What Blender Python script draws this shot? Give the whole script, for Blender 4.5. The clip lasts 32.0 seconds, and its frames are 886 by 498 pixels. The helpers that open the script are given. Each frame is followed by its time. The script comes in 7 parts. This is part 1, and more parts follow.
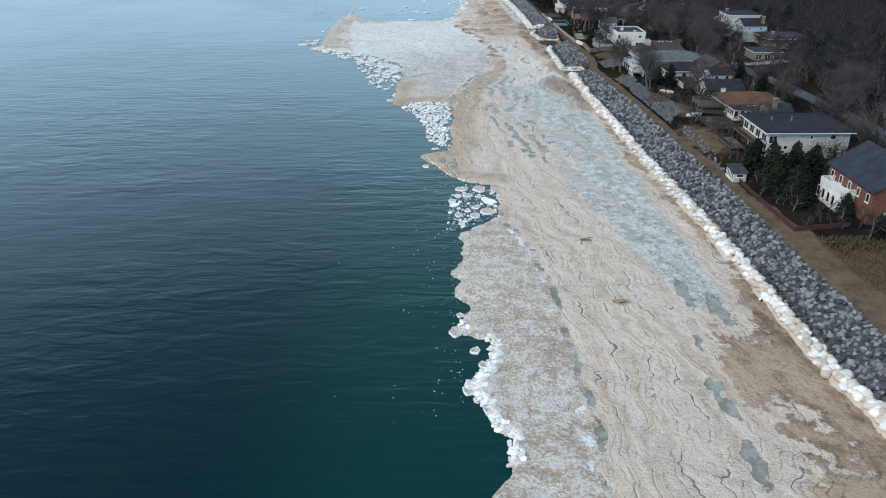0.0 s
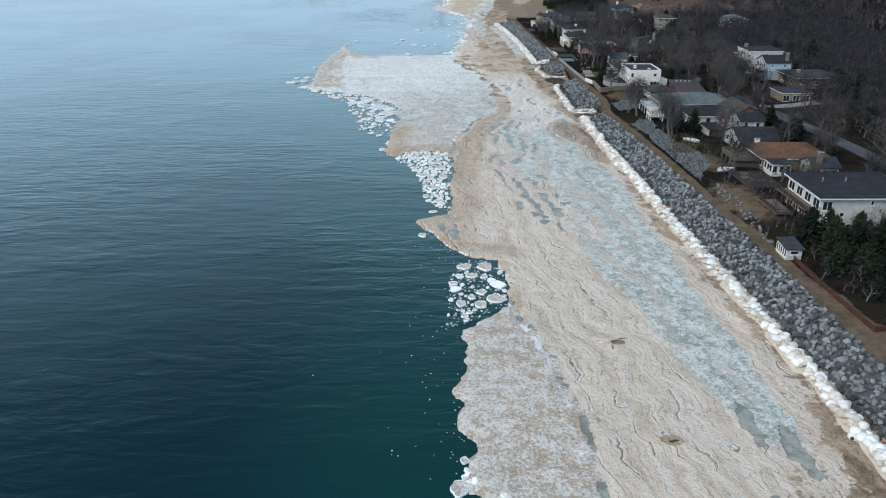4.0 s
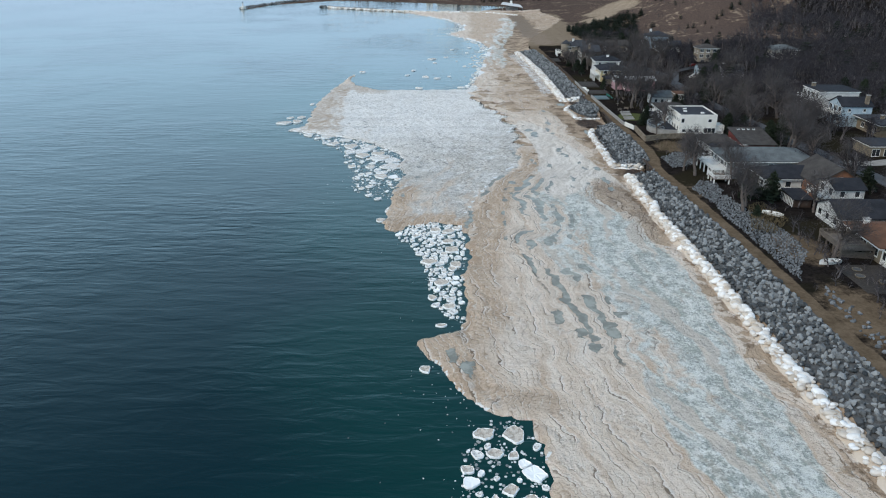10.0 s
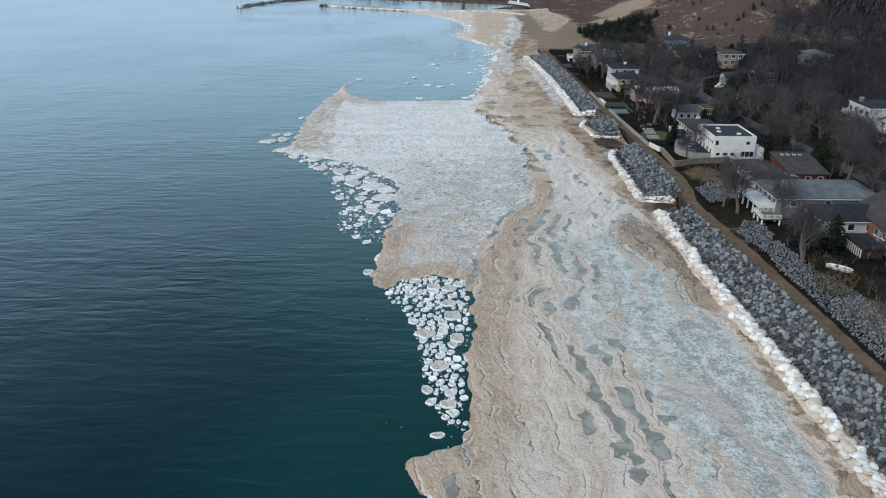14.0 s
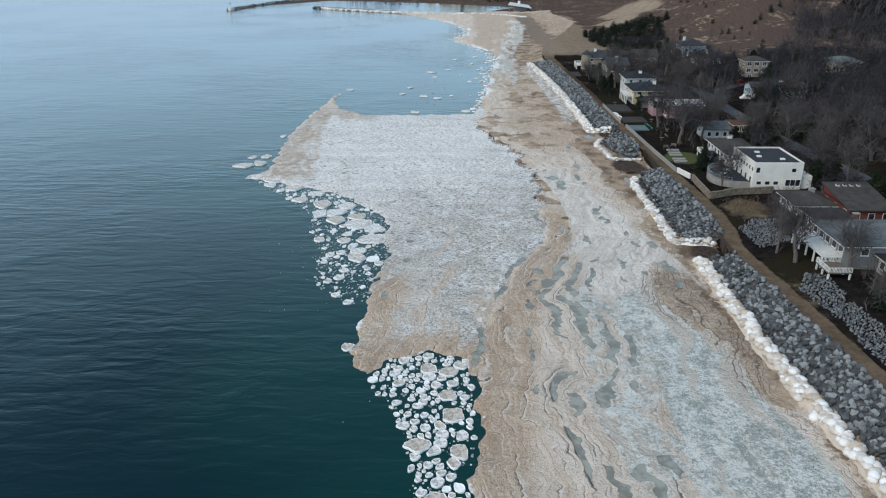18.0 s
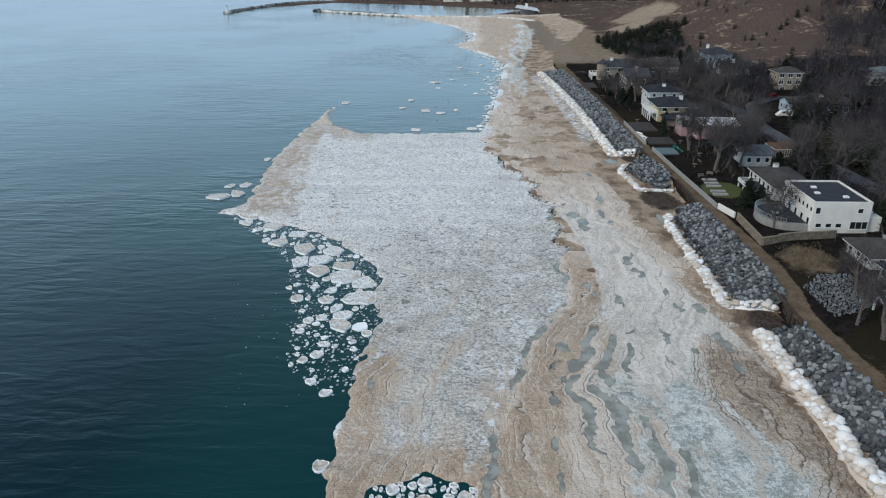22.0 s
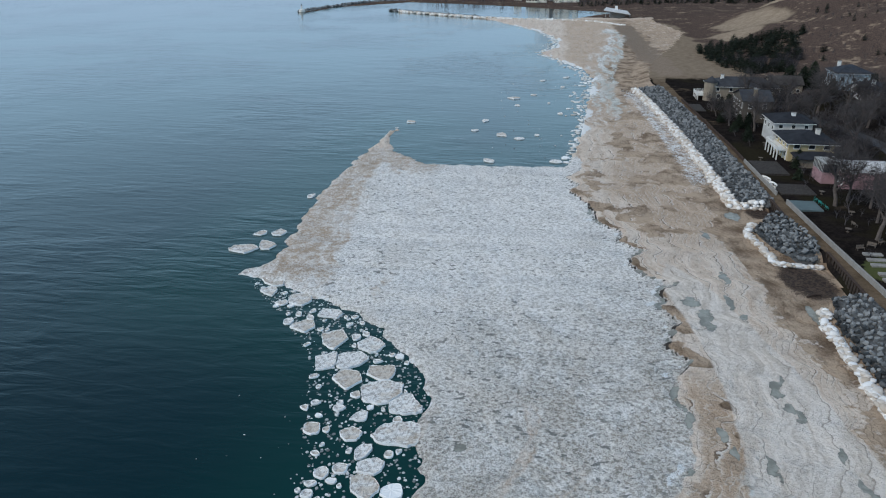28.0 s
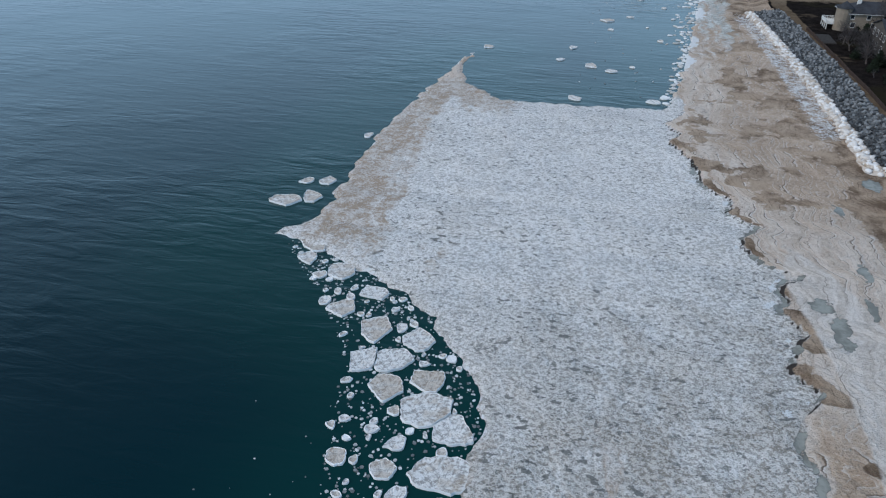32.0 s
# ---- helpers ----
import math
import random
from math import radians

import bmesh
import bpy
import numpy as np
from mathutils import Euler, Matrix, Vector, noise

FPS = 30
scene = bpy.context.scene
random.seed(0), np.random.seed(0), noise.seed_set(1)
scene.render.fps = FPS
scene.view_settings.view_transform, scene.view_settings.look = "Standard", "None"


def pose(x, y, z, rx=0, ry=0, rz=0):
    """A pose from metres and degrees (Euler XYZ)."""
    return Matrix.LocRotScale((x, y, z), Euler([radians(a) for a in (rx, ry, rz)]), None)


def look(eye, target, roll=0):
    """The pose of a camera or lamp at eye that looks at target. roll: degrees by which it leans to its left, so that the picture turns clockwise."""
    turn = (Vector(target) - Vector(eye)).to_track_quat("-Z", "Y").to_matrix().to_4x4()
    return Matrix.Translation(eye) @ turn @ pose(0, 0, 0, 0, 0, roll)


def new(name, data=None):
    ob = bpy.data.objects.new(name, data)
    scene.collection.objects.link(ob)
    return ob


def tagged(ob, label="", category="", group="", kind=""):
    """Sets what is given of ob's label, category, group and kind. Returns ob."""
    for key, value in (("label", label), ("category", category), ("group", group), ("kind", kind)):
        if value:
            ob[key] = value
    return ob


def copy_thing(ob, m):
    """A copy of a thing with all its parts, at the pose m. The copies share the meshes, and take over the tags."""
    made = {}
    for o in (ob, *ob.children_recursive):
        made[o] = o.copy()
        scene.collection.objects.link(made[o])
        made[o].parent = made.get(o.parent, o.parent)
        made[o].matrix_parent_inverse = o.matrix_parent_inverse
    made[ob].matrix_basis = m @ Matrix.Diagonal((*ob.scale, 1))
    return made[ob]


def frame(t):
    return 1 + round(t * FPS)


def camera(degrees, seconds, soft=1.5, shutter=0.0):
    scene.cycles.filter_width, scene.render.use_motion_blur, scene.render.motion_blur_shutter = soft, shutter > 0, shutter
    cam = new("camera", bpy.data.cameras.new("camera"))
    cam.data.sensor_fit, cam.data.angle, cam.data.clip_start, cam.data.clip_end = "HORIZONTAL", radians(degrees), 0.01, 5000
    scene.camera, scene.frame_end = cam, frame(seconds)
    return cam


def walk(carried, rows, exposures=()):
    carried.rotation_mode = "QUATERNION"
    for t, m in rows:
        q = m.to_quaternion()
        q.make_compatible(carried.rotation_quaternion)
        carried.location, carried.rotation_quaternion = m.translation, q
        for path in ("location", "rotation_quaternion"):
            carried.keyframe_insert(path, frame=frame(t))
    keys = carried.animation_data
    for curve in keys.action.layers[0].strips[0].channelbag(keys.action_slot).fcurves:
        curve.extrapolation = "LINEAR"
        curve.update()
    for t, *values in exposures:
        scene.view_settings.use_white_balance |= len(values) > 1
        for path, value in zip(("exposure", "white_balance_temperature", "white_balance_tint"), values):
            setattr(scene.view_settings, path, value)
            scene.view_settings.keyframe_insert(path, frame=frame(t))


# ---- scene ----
import functools

cam = camera(63.26, 32.0, 1.15)
# seconds, eye, downward tilt, turn to the right, roll
ROWS = [
    (0.0, 0.00, 0.00, 57.75, 25.90, -0.00, -0.08),
    (0.5, -0.08, 3.15, 57.90, 25.92, 0.04, -0.05),
    (1.0, -0.14, 6.30, 58.02, 25.90, 0.02, -0.04),
    (1.5, -0.16, 9.48, 58.10, 25.92, 0.09, -0.04),
    (2.0, -0.18, 12.78, 58.15, 25.92, 0.09, -0.07),
    (2.5, -0.15, 16.23, 58.17, 25.94, 0.12, -0.09),
    (3.0, -0.06, 19.81, 58.16, 25.96, 0.09, -0.10),
    (3.5, -0.01, 23.45, 58.12, 25.82, 0.09, -0.12),
    (4.0, -0.04, 27.23, 58.05, 24.03, 0.11, -0.09),
    (4.5, -0.05, 30.97, 57.90, 22.88, 0.12, -0.07),
    (6.5, 0.08, 46.00, 57.65, 22.82, 0.11, -0.05),
    (7.0, 0.14, 49.84, 57.54, 22.79, 0.08, -0.03),
    (7.5, 0.20, 53.71, 57.47, 22.76, 0.04, -0.02),
    (8.0, 0.23, 57.60, 57.42, 22.72, -0.74, -0.03),
    (8.5, 0.28, 61.49, 57.32, 22.68, -0.99, -0.02),
    (9.0, 0.33, 65.40, 57.23, 22.63, -1.06, 0.02),
    (9.5, 0.33, 69.32, 57.13, 22.57, -1.05, 0.02),
    (10.0, 0.41, 73.10, 57.14, 22.53, -1.12, 0.02),
    (10.5, 0.47, 76.87, 57.25, 22.54, -1.14, 0.03),
    (11.0, 0.51, 80.62, 57.44, 22.61, -1.18, 0.00),
    (11.5, 0.62, 84.23, 57.63, 22.66, -1.26, -0.01),
    (12.0, 0.74, 87.80, 57.80, 22.71, -1.32, -0.01),
    (12.5, 0.82, 91.35, 57.92, 22.76, -1.39, -0.01),
    (13.0, 0.80, 94.95, 57.97, 22.80, -1.43, -0.04),
    (13.5, 0.79, 98.41, 57.98, 22.81, -1.48, -0.04),
    (14.0, 0.81, 101.92, 57.96, 22.83, -1.53, -0.00),
    (14.5, 0.80, 105.52, 57.95, 22.87, -1.57, 0.01),
    (16.5, 0.35, 120.07, 57.39, 22.78, -1.45, -0.05),
    (17.0, 0.36, 123.78, 57.31, 22.76, -1.46, -0.11),
    (17.5, 0.35, 127.43, 57.24, 22.78, -1.46, -0.15),
    (18.0, 0.28, 131.00, 57.22, 22.79, -1.45, -0.18),
    (18.5, 0.24, 134.50, 57.19, 22.80, -1.47, -0.15),
    (19.0, 0.20, 137.94, 57.17, 22.76, -1.51, -0.16),
    (19.5, 0.17, 141.44, 57.13, 22.74, -1.54, -0.20),
    (20.0, 0.12, 144.89, 57.10, 22.69, -1.56, -0.22),
    (20.5, 0.08, 148.36, 57.07, 22.67, -1.59, -0.22),
    (21.0, 0.05, 151.86, 57.06, 22.67, -1.64, -0.23),
    (21.5, 0.01, 155.33, 57.06, 22.71, -1.66, -0.19),
    (22.0, -0.12, 158.82, 57.10, 22.74, -1.81, -0.16),
    (22.5, -0.26, 162.38, 57.13, 22.81, -3.62, -0.13),
    (23.0, -0.31, 165.91, 57.15, 22.84, -4.07, -0.13),
    (23.5, -0.45, 169.39, 57.14, 22.88, -4.07, -0.09),
    (24.0, -0.64, 172.85, 57.11, 22.92, -5.08, -0.05),
    (24.5, -0.76, 176.24, 57.14, 22.95, -6.38, -0.02),
    (25.0, -0.88, 179.54, 57.20, 22.94, -6.83, -0.04),
    (25.5, -1.07, 182.75, 57.29, 22.92, -6.90, -0.03),
    (27.5, -1.94, 195.40, 57.26, 22.89, -7.89, 0.02),
    (28.0, -2.32, 198.51, 57.30, 22.92, -7.90, 0.04),
    (28.5, -2.72, 201.65, 57.32, 22.99, -7.91, 0.07),
    (29.0, -3.14, 204.70, 57.29, 23.04, -8.73, 0.15),
    (29.5, -3.68, 207.69, 57.19, 23.05, -13.12, 0.21),
    (30.0, -3.99, 210.59, 57.05, 22.88, -13.98, 0.20),
    (30.5, -4.32, 213.57, 56.96, 20.22, -14.04, 0.18),
    (31.0, -4.63, 216.40, 56.85, 17.95, -14.14, 0.18),
    (31.5, -4.88, 218.97, 56.49, 22.71, -14.24, 0.14),
    (32.0, -5.11, 221.46, 56.07, 29.61, -14.39, 0.15),
]
PATH = [(t, look((x, y, z), (x + math.sin(radians(yaw)) * math.cos(radians(tilt)), y + math.cos(radians(yaw)) * math.cos(radians(tilt)), z - math.sin(radians(tilt))), roll))
        for t, x, y, z, tilt, yaw, roll in ROWS]
walk(cam, PATH, [(0, 0.30, 6400, 10.5), (4, 0.31, 6400, 10.5), (9, 0.23, 6420, 10.5), (13, 0.17, 6450, 11), (19, 0.11, 6480, 11), (24, -0.03, 6450, 12), (28, -0.15, 6300, 12), (32, -0.22, 6050, 14)])

# ---------------------------------------------------------------- light
world = bpy.data.worlds.new("overcast_sky")
scene.world = world
world.use_nodes = True
wn, wl = world.node_tree.nodes, world.node_tree.links
sky = wn.new("ShaderNodeTexSky")
sky.sky_type = "NISHITA"
sky.sun_disc = False
sky.sun_elevation, sky.sun_rotation = radians(40), radians(-125)
sky.air_density, sky.dust_density, sky.ozone_density = 1.0, 1.0, 2.0
cloud = wn.new("ShaderNodeMix")
cloud.data_type = "RGBA"
cloud.inputs[0].default_value = 0.85
aloft = wn.new("ShaderNodeSeparateXYZ")
wl.new(wn.new("ShaderNodeTexCoord").outputs["Generated"], aloft.inputs[0])
haze = wn.new("ShaderNodeMapRange")
haze.interpolation_type = "SMOOTHSTEP"
haze.inputs["From Min"].default_value, haze.inputs["From Max"].default_value = 0.22, 0.62
wl.new(aloft.outputs[2], haze.inputs["Value"])
veil = wn.new("ShaderNodeMix")
veil.data_type = "RGBA"
veil.inputs[6].default_value = (7.4, 11.2, 14.2, 1)
veil.inputs[7].default_value = (3.1, 4.4, 6.0, 1)
wl.new(haze.outputs[0], veil.inputs[0])
low = wn.new("ShaderNodeMapRange")
low.interpolation_type = "SMOOTHSTEP"
low.inputs["From Max"].default_value = 0.16
wl.new(aloft.outputs[2], low.inputs["Value"])
murky = wn.new("ShaderNodeMix")
murky.data_type = "RGBA"
murky.inputs[6].default_value = (4.5, 6.1, 8.4, 1)
wl.new(low.outputs[0], murky.inputs[0])
wl.new(veil.outputs[2], murky.inputs[7])
wl.new(murky.outputs[2], cloud.inputs[7])
wl.new(sky.outputs[0], cloud.inputs[6])
wl.new(cloud.outputs[2], wn["Background"].inputs["Color"])
wn["Background"].inputs["Strength"].default_value = 0.10
sun = new("sun", bpy.data.lights.new("sun", "SUN"))
sun.data.energy, sun.data.angle, sun.data.color = 1.95, radians(25), (1.0, 0.91, 0.77)
sun.matrix_world = look((0, 0, 0), (math.sin(radians(125)), -math.cos(radians(125)), -math.tan(radians(40))))

# ---------------------------------------------------------------- small tools
RNG = np.random.RandomState(7)
TABLE = RNG.rand(256, 256)


def vnoise(x, y, seed=0):
    """Smooth value noise in -1..1 on arrays."""
    x, y = np.asarray(x, float) + seed * 17.3, np.asarray(y, float) + seed * 7.9
    xi, yi = np.floor(x).astype(int), np.floor(y).astype(int)
    fx, fy = x - xi, y - yi
    fx, fy = fx * fx * (3 - 2 * fx), fy * fy * (3 - 2 * fy)
    g = lambda a, b: TABLE[a % 256, b % 256]
    top = g(xi, yi) * (1 - fx) + g(xi + 1, yi) * fx
    low = g(xi, yi + 1) * (1 - fx) + g(xi + 1, yi + 1) * fx
    return 2 * (top * (1 - fy) + low * fy) - 1


def fbm(x, y, seed=0, octaves=4):
    total, amp = 0, 0.55
    for o in range(octaves):
        total = total + amp * vnoise(x * 2 ** o, y * 2 ** o, seed + o * 3)
        amp *= 0.5
    return total


def sstep(a, b, v):
    k = np.clip((np.asarray(v, float) - a) / (b - a), 0, 1)
    return k * k * (3 - 2 * k)


def curve(points):
    """x as a function of y through control points (x, y)."""
    p = np.array(points, float)
    return lambda y: np.interp(y, p[:, 1], p[:, 0])


def inside_distance(x, y, poly):
    """Signed distance to a closed outline, positive inside."""
    p = np.array(poly, float)
    best = np.full(x.shape, 1e9)
    inside = np.zeros(x.shape, bool)
    for (ax, ay), (bx, by) in zip(p, np.roll(p, -1, axis=0)):
        ex, ey = bx - ax, by - ay
        k = np.clip(((x - ax) * ex + (y - ay) * ey) / (ex * ex + ey * ey + 1e-9), 0, 1)
        best = np.minimum(best, (x - ax - k * ex) ** 2 + (y - ay - k * ey) ** 2)
        cross = (ay > y) != (by > y)
        with np.errstate(divide="ignore", invalid="ignore"):
            inside ^= cross & (x < (bx - ax) * (y - ay) / (by - ay + 1e-12) + ax)
    d = np.sqrt(best)
    return np.where(inside, d, -d)


# ---------------------------------------------------------------- materials
class Nodes:
    """A short way to write node materials."""

    def __init__(self, name):
        self.mat = bpy.data.materials.new(name)
        self.mat.use_nodes = True
        self.t = self.mat.node_tree
        self.p = self.t.nodes["Principled BSDF"]

    def put(self, node, key, value):
        if isinstance(value, bpy.types.NodeSocket):
            self.t.links.new(value, node.inputs[key])
        elif value is not None:
            node.inputs[key].default_value = (*value, 1) if isinstance(value, tuple) and len(value) == 3 and node.inputs[key].type == "RGBA" else value

    def coord(self, scale=(1, 1, 1), turn=0.0):
        c = self.t.nodes.new("ShaderNodeTexCoord")
        m = self.t.nodes.new("ShaderNodeMapping")
        m.inputs["Rotation"].default_value = (0, 0, radians(turn))
        m.inputs["Scale"].default_value = scale
        self.t.links.new(c.outputs["Object"], m.inputs["Vector"])
        return m.outputs[0]

    def attr(self, name):
        a = self.t.nodes.new("ShaderNodeAttribute")
        a.attribute_name = name
        return a.outputs["Fac"]

    def noise(self, vec, scale, detail=4, rough=0.55, distort=0.0):
        n = self.t.nodes.new("ShaderNodeTexNoise")
        self.put(n, "Vector", vec), self.put(n, "Scale", scale), self.put(n, "Detail", detail), self.put(n, "Roughness", rough), self.put(n, "Distortion", distort)
        return n.outputs["Fac"]

    def voronoi(self, vec, scale, feature="F1"):
        n = self.t.nodes.new("ShaderNodeTexVoronoi")
        n.feature = feature
        self.put(n, "Vector", vec), self.put(n, "Scale", scale)
        return n.outputs["Distance"]

    def math(self, op, a, b=0.0, c=0.0):
        n = self.t.nodes.new("ShaderNodeMath")
        n.operation = op
        for i, v in enumerate((a, b, c)):
            self.put(n, i, v)
        return n.outputs[0]

    def ramp(self, fac, lo, hi, a=0.0, b=1.0):
        n = self.t.nodes.new("ShaderNodeMapRange")
        n.interpolation_type = "SMOOTHSTEP"
        for k, v in zip(("Value", "From Min", "From Max", "To Min", "To Max"), (fac, lo, hi, a, b)):
            self.put(n, k, v)
        return n.outputs[0]

    def mix(self, fac, a, b):
        n = self.t.nodes.new("ShaderNodeMix")
        n.data_type = "RGBA"
        self.put(n, 0, fac), self.put(n, 6, a), self.put(n, 7, b)
        return n.outputs[2]

    def random(self):
        return self.t.nodes.new("ShaderNodeObjectInfo").outputs["Random"]

    def island(self):
        return self.t.nodes.new("ShaderNodeNewGeometry").outputs["Random Per Island"]

    def bump(self, height, strength=0.4, distance=0.1):
        n = self.t.nodes.new("ShaderNodeBump")
        self.put(n, "Height", height), self.put(n, "Strength", strength), self.put(n, "Distance", distance)
        self.t.links.new(n.outputs[0], self.p.inputs["Normal"])

    def done(self, color, rough=0.8, metal=0.0, spec=None):
        self.put(self.p, "Base Color", color), self.put(self.p, "Roughness", rough), self.put(self.p, "Metallic", metal)
        if spec is not None:
            self.put(self.p, "Specular IOR Level", spec)
        return self.mat


def plain(name, color, rough=0.8, vary=0.25, scale=1.5, bump=0.15, metal=0.0, stretch=(1, 1, 1), spec=0.15):
    """A weathered one-colour surface: blotches, grain and slight relief."""
    n = Nodes(name)
    v = n.coord(stretch)
    big, fine = n.noise(v, scale, 3), n.noise(v, scale * 9, 4)
    k = n.math("ADD", n.math("MULTIPLY", big, 0.6), n.math("MULTIPLY", fine, 0.4))
    dark = tuple(c * (1 - vary) for c in color)
    light = tuple(min(1, c * (1 + vary)) for c in color)
    n.bump(fine, bump, 0.05)
    return n.done(n.mix(n.ramp(k, 0.3, 0.7), dark, light), rough, metal, spec)


def varied(name, a, b, rough=0.9, scale=3.0, island=False, bump=0.3, spec=0.12):
    """Pieces that differ from one another between two colours."""
    n = Nodes(name)
    r = n.island() if island else n.random()
    f = n.noise(n.coord(), scale, 5)
    k = n.math("ADD", n.math("MULTIPLY", r, 0.65), n.math("MULTIPLY", f, 0.45))
    n.bump(f, bump, 0.1)
    return n.done(n.mix(n.ramp(k, 0.1, 0.95), a, b), rough, 0, spec)


def siding(name, color, pitch=0.22):
    """Lapped boards: shallow relief lines and weather stains."""
    n = Nodes(name)
    c = n.t.nodes.new("ShaderNodeTexCoord").outputs["Object"]
    s = n.t.nodes.new("ShaderNodeSeparateXYZ")
    n.t.links.new(c, s.inputs[0])
    lap = n.math("FRACT", n.math("DIVIDE", s.outputs[2], pitch))
    stain = n.noise(c, 0.8, 4)
    n.bump(lap, 0.35, 0.03)
    return n.done(n.mix(n.ramp(stain, 0.3, 0.75), tuple(v * 0.82 for v in color), color), 0.7, 0, 0.2)


def shingles(name, color, vary=0.35):
    n = Nodes(name)
    v = n.coord()
    b = n.voronoi(v, 2.6)
    f = n.noise(v, 0.5, 4)
    g = n.noise(v, 14, 2)
    k = n.math("ADD", n.math("MULTIPLY", f, 0.55), n.math("MULTIPLY", g, 0.45))
    n.bump(b, 0.4, 0.05)
    return n.done(n.mix(n.ramp(k, 0.3, 0.7), tuple(c * (1 - vary) for c in color), tuple(c * (1 + vary) for c in color)), 0.9, 0, 0.08)


def beach_material():
    """Shore ice with sand in it: layered tan ice, crust, wet blue ice, mud and melt pools."""
    n = Nodes("shore_ice")
    v = n.coord()
    add = lambda *a: functools.reduce(lambda p, q: n.math("ADD", p, q), a)
    mul = lambda a, b: n.math("MULTIPLY", a, b)
    off = lambda a, k: mul(n.math("SUBTRACT", a, 0.5), k)
    fine = n.noise(v, 1.9, 5, 0.66)
    grit = n.noise(v, 5.0, 3, 0.6)
    mid = n.noise(v, 0.5, 5, 0.62)
    big = n.noise(v, 0.075, 4)
    spots = add(mul(mid, 0.3), mul(fine, 0.42), mul(grit, 0.28))
    meander = n.noise(v, 0.165, 3, 0.5, 0.6)
    sep = n.t.nodes.new("ShaderNodeSeparateXYZ")
    n.t.links.new(v, sep.inputs[0])

    # how far across the beach, along lines that wander and scallop as the layers froze
    u = add(n.attr("flow"), off(n.noise(v, 0.055, 3, 0.5, 0.4), 9.0), off(meander, 4.6), off(n.noise(v, 0.75, 3, 0.55, 0.5), 0.9))

    def along(kx, ky):
        c = n.t.nodes.new("ShaderNodeCombineXYZ")
        n.put(c, 0, mul(u, kx)), n.put(c, 1, mul(sep.outputs[1], ky))
        return c.outputs[0]

    streak = n.noise(along(0.55, 0.045), 1.0, 6, 0.62, 0.2)
    tongue = n.noise(along(0.24, 0.03), 1.0, 4, 0.5, 0.3)

    # brown seams; dark low edge and light crest also paint the steps' relief shading
    def layers(metres, wide):
        saw = n.math("FRACT", n.math("DIVIDE", u, metres))
        return saw, n.ramp(saw, 1 - wide / metres, 1 - 0.4 * wide / metres), n.ramp(saw, 1.8 * wide / metres, 0.0)

    saw1, dark1, light1 = layers(3.4, 0.26)
    saw2, dark2, light2 = layers(1.05, 0.17)
    here1 = n.ramp(n.noise(v, 0.13, 3), 0.44, 0.56)
    here2 = n.ramp(n.noise(v, 0.28, 3), 0.40, 0.58)
    there2 = n.ramp(n.noise(n.coord((1, 1, 1), 40), 0.33, 3), 0.42, 0.58)

    tan = n.mix(n.ramp(streak, 0.34, 0.62), (0.55, 0.425, 0.325), (0.76, 0.655, 0.565))
    tan = n.mix(mul(n.ramp(saw1, 0.0, 0.95), 0.45), tan, (0.74, 0.675, 0.60))
    sandy = n.ramp(add(n.attr("sandy"), off(streak, 1.1), off(big, 0.8)), 0.15, 0.85, 0.0, 0.92)
    tan = n.mix(sandy, tan, n.mix(n.ramp(add(mul(streak, 0.6), mul(fine, 0.4)), 0.36, 0.64), (0.41, 0.295, 0.205), (0.61, 0.48, 0.37)))
    tan = n.mix(n.ramp(spots, 0.48, 0.40, 0.0, 0.5), tan, (0.40, 0.30, 0.22))
    tan = n.mix(n.ramp(spots, 0.53, 0.60, 0.0, 0.4), tan, (0.82, 0.76, 0.69))
    tan = n.mix(mul(light2, mul(there2, 0.62)), tan, (0.80, 0.745, 0.68))
    tan = n.mix(mul(dark2, mul(here2, 0.66)), tan, (0.29, 0.215, 0.15))
    tan = n.mix(mul(light1, mul(here1, 0.75)), tan, (0.80, 0.76, 0.71))
    tan = n.mix(mul(dark1, mul(here1, 0.85)), tan, (0.165, 0.118, 0.083))

    crust = n.mix(n.ramp(add(mul(mid, 0.28), mul(big, 0.12), mul(fine, 0.35), mul(grit, 0.25)), 0.455, 0.545), (0.455, 0.36, 0.275), (0.73, 0.70, 0.665))
    crust = n.mix(n.ramp(grit, 0.62, 0.70, 0.0, 0.6), crust, (0.22, 0.17, 0.125))
    grain = add(mul(fine, 0.6), mul(grit, 0.4))
    white = n.mix(n.ramp(add(mul(grain, 0.9), mul(mid, 0.1)), 0.435, 0.535), (0.56, 0.545, 0.52), (0.94, 0.93, 0.915))
    white = n.mix(n.ramp(add(mul(big, 0.6), mul(meander, 0.4)), 0.5, 0.66, 0.0, 0.3), white, (0.52, 0.50, 0.465))
    curl = n.math("FRACT", mul(n.noise(n.coord((1, 0.8, 1)), 0.07, 5, 0.6, 1.4), 8.0))
    swirl = mul(n.ramp(curl, 0.25, 0.75), n.attr("swirl"))
    white = n.mix(mul(n.attr("swirl"), n.ramp(add(mul(meander, 0.6), mul(mid, 0.4)), 0.38, 0.6, 0.25, 0.95)), white, n.mix(n.ramp(grain, 0.44, 0.54), (0.33, 0.30, 0.26), (0.72, 0.69, 0.65)))
    white = n.mix(mul(swirl, 0.42), white, n.mix(n.ramp(grain, 0.43, 0.55), (0.25, 0.235, 0.205), (0.58, 0.55, 0.50)))
    white = n.mix(mul(mul(n.ramp(curl, 0.12, 0.0), n.attr("swirl")), 0.3), white, (0.80, 0.79, 0.77))
